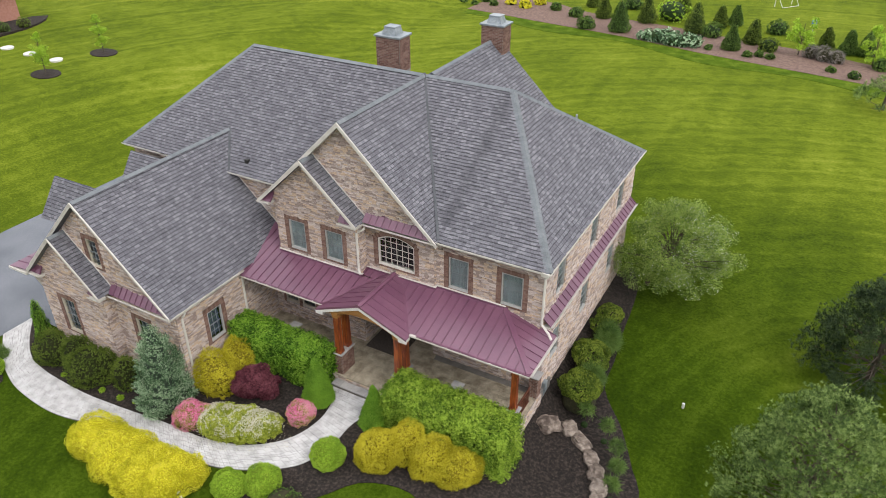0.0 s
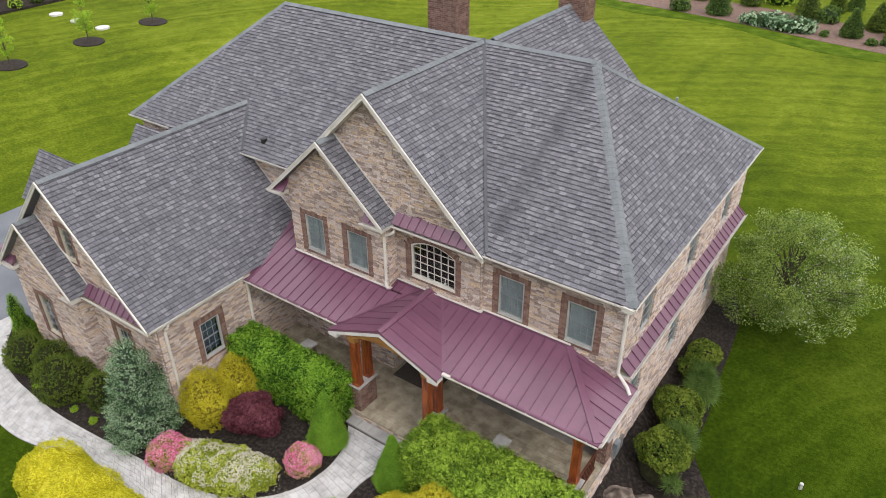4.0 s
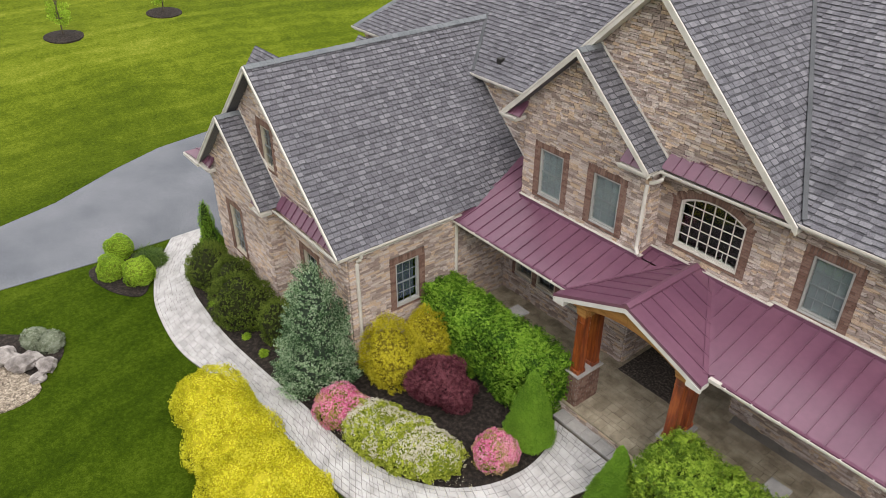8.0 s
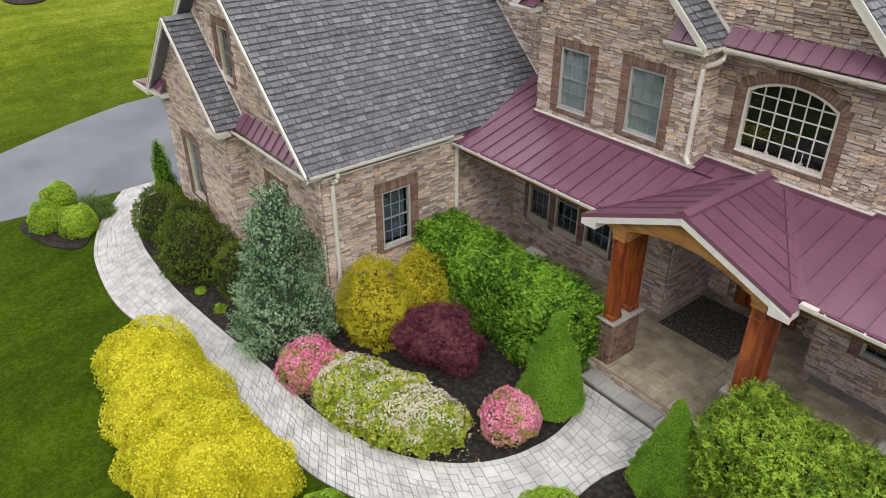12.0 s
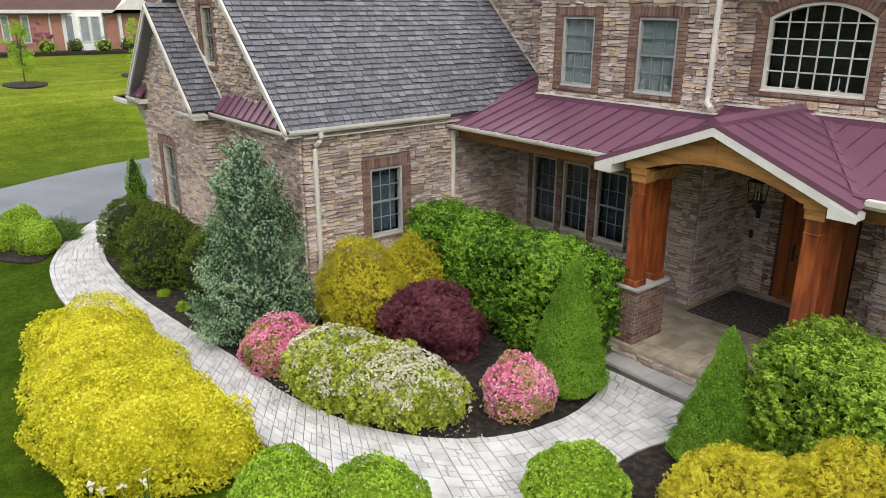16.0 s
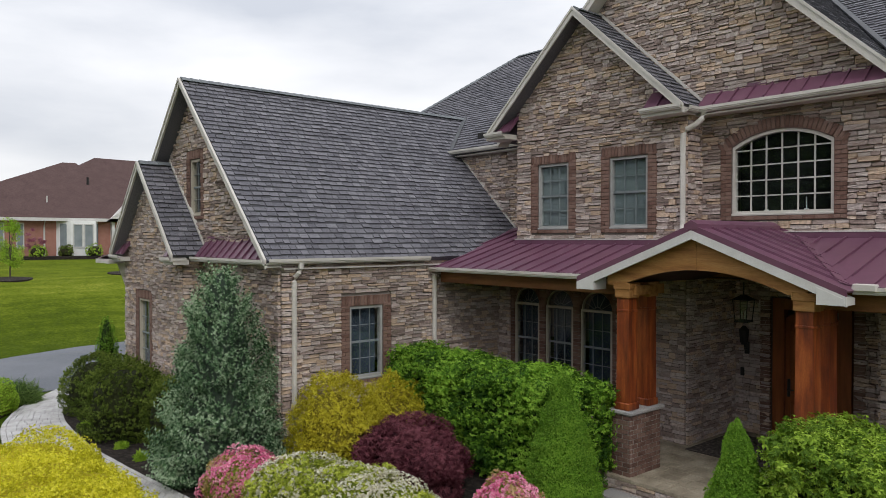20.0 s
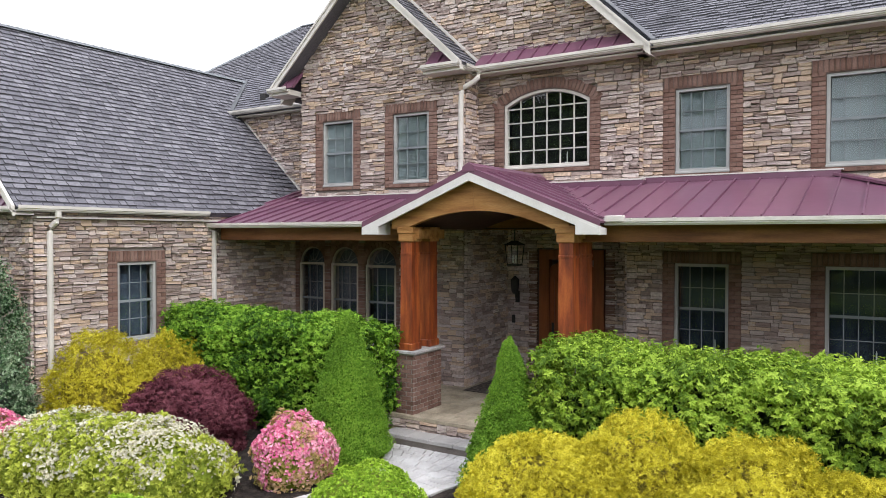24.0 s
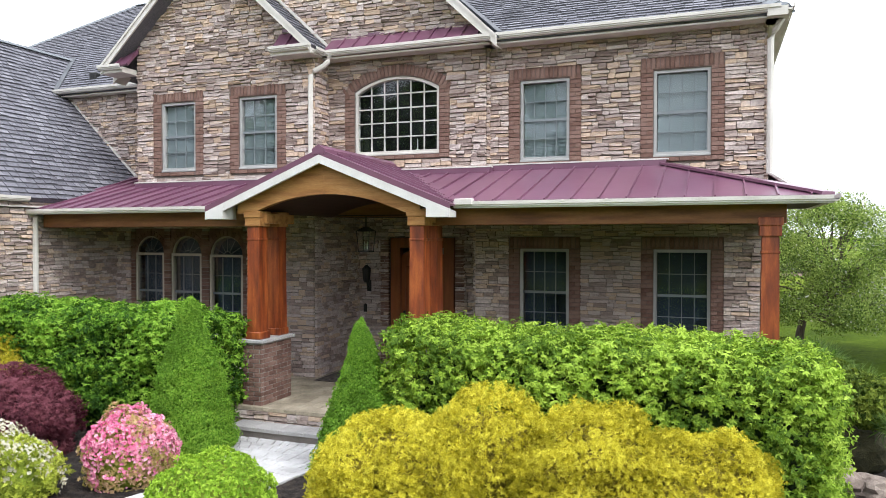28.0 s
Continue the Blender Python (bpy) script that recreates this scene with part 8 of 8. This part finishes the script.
# ---- lamps and small things ----
cl = thing("cleanout_pipe", "short white pipe standing in the side lawn", "pipe", (13.24, 6.39, -0.85))
Geo().tube([(13.24, 6.39, -0.9), (13.24, 6.39, -0.55)], 0.06, 8).make("pipe", WHITE, cl)
Geo().tube([(5.6, 11.6, 8.7), (5.6, 11.6, 9.2)], 0.05, 8).make("vent_pipe", METAL_GREY, house)
Geo().box(-7.4, 3.75, 7.05, -7.2, 3.95, 7.25, 0.02).make("roof_vent", BLACK, house)
meter = thing("utility_box", "grey utility meter box on the side wall", "meter box", (7.95, 3.5, 0.4))
Geo().box(7.9, 3.4, 0.1, 8.06, 3.7, 0.65, 0.02).make("box", METAL_GREY, meter)
Geo().tube([(7.97, 3.55, 0.1), (7.97, 3.55, -0.9)], 0.03, 6).make("conduit", METAL_GREY, meter)
# tufts of young growth and fallen petals on the mulch
for k, (x, y, h) in enumerate(((-8.35, -5.35, 0.13), (-7.3, -5.3, 0.15), (-10.6, -5.5, 0.12), (-6.6, -5.2, 0.14), (10.9, 2.9, 0.45), (11.6, 2.0, 0.5), (9.9, 3.4, 0.5), (12.0, 0.2, 0.45), (11.9, 1.1, 0.5))):
    z = float(ground_z(np.float64(x), np.float64(y)))
    shrub("perennial", "small tuft of fresh green leaves on the mulch", "plant", [ball(x, y, h * 0.35, h * 0.5)], 420, L_LIME if k < 4 else L_SHADE, 0.1 if k < 4 else 0.3, 0.02, 480 + k, 0.2, 0.45, group="small perennials", gz=z, inner=IN_GREEN, lay=0.0)
petals_at = []
pr2 = np.random.default_rng(77)
for k in range(420):
    a, q = pr2.uniform(3.3, 6.4), pr2.uniform(0.75, 1.35)
    petals_at.append((-1.55 + 1.75 * q * math.cos(a) * 0.95 + 0.25 * math.sin(a), -4.15 + 1.0 * q * math.sin(a) + 0.5 * math.cos(a), 0.052))
P = np.array(petals_at)
V, F = leaf_quads(P, np.tile([0, 0, 0.05], (len(P), 1)) + pr2.normal(size=(len(P), 3)) * [1, 1, 0.05], 0.035, 0.03, 0.1)
me = fast_mesh("fallen_petals", V, F)
me.materials.append(L_WHITE)
tagged(new("fallen_petals", me), "white azalea petals fallen on mulch and walk", "petals", kind="stuff")
# white irises at the foot of the yellow shrubs
L_STALK = leaf("iris_leaf", [(0.07, 0.15, 0.03), (0.14, 0.26, 0.06)])
for k, (x, y, h) in enumerate(((-1.0, -8.0, 0.72), (-0.75, -8.12, 0.74), (-0.8, -8.33, 0.76), (-0.92, -8.55, 0.74), (-1.15, -8.62, 0.7))):
    ir = thing("iris", "white iris in bloom beside the yellow shrub", "iris", (x, y, 0), "white irises")
    Geo().tube([(x, y, 0), (x + 0.01, y, h * 0.6), (x + 0.02, y + 0.01, h)], [0.008, 0.007, 0.005], 6).make("stem", L_STALK, ir)
    q = np.array([[x, y, 0.02]] * 3)
    foliage(ir, q, np.tile([0.0, 0.0, 1.0], (3, 1)), L_STALK, 0.5, 0.03, "leaf_blades", whorl=(4, (8, 22)))
    q = np.array([[x + 0.02, y + 0.01, h], [x + 0.02, y + 0.01, h + 0.015]])
    foliage(ir, q, np.tile([0.0, 0.0, 1.0], (2, 1)), L_WHITE, 0.075, 0.055, "blossom", droop=0.25, whorl=(3, (40, 95)))
# electric candles on the inner window ledges
CANDLE = material("white_candle", [(0.68, 0.67, 0.63), (0.78, 0.77, 0.73)], rough=0.5)
for x, y, z in ((1.17, ARCY + 0.12, 4.82), (1.85, ARCY + 0.12, 4.82), (4.41, EASTY + 0.12, 1.425), (6.84, EASTY + 0.12, 1.425)):
    cd = thing("window_candle", "white electric candle on the window ledge", "candle", (x, y, z), "window candles")
    Geo().tube([(x, y, z - 0.01), (x, y, z + 0.015), (x, y, z + 0.02)], [0.04, 0.04, 0.012], 10).make("base", CANDLE, cd)
    Geo().tube([(x, y, z + 0.015), (x, y, z + 0.17), (x, y, z + 0.2), (x, y, z + 0.22)], [0.011, 0.011, 0.008, 0.002], 8).make("stick", CANDLE, cd)
# trees across the street, mirrored in the front windows
for k in range(26):
    tree("street_tree", "tall leafy tree across the street", -62 + 5.0 * k + br.uniform(-2, 2), -47 + br.uniform(-4, 4), (br.uniform(15, 22) if k < 11 else br.uniform(6.5, 9)), br.uniform(4.5, 6), 1.5, 2600, L_SHADE, 1.15, 600 + k, trunk_r=0.3, clumps=60, group="street trees")
lantern = thing("porch_lantern", "hanging glass lantern under the entrance roof", "lantern", (1.13, 2.0, 3.0))
lx, ly = 1.13, 2.0
Geo().tube([(lx, ly, 3.58), (lx, ly, 3.36)], 0.012, 6).make("chain", BLACK, lantern)
Geo().add([(lx + s * w, ly + t * w, z) for z, w in ((3.28, 0.15), (3.36, 0.04)) for s, t in ((-1, -1), (1, -1), (1, 1), (-1, 1))], [(0, 1, 5, 4), (1, 2, 6, 5), (2, 3, 7, 6), (3, 0, 4, 7), (4, 5, 6, 7), (0, 3, 2, 1)]).make("hood", BLACK, lantern)
fr = Geo()
for s in (-1, 1):
    for t in (-1, 1):
        fr.tube([(lx + s * 0.13, ly + t * 0.13, 3.28), (lx + s * 0.1, ly + t * 0.1, 2.92)], 0.01, 4)
fr.box(lx - 0.11, ly - 0.11, 2.9, lx + 0.11, ly + 0.11, 2.93).make("frame", BLACK, lantern)
Geo().prism([(lx - 0.09, ly - 0.115, 2.93), (lx + 0.09, ly - 0.115, 2.93), (lx + 0.12, ly - 0.125, 3.27), (lx - 0.12, ly - 0.125, 3.27)], (0, 0.004, 0)).make("pane", GLASS, lantern)
bulbs = material("candle_bulb", [(0.7, 0.68, 0.6), (0.8, 0.78, 0.7)], rough=0.3)
for dx in (-0.03, 0.03):
    Geo().tube([(lx + dx, ly, 2.95), (lx + dx, ly, 3.06), (lx + dx, ly, 3.1)], [0.014, 0.014, 0.004], 6).make("candle", bulbs, lantern)
for x in (0.1, 2.62):
    sc = thing("wall_lamp", "black iron wall lamp beside the front door", "wall lamp", (x, 4.15, 2.2), "door wall lamps")
    Geo().tube([(x, 4.2, 2.1), (x, 4.1, 2.1), (x, 4.06, 2.25)], 0.015, 6).box(x - 0.05, 4.17, 2.0, x + 0.05, 4.2, 2.25, 0.01).make("bracket", BLACK, sc)
    Geo().tube([(x, 4.06, 2.2), (x, 4.06, 2.26), (x, 4.06, 2.5), (x, 4.06, 2.58)], [0.05, 0.08, 0.1, 0.02], 8).make("lamp_body", BLACK, sc)
intercom = thing("door_bell", "small dark door bell plate on the stone", "door bell", (0.0, 4.17, 1.6))
Geo().box(-0.03, 4.165, 1.55, 0.05, 4.19, 1.72, 0.008).make("plate", BLACK, intercom)
lay_pieces(walk_bed, pieces, "paver", "pavers", PAVER, 300, (0.4, -3.6))
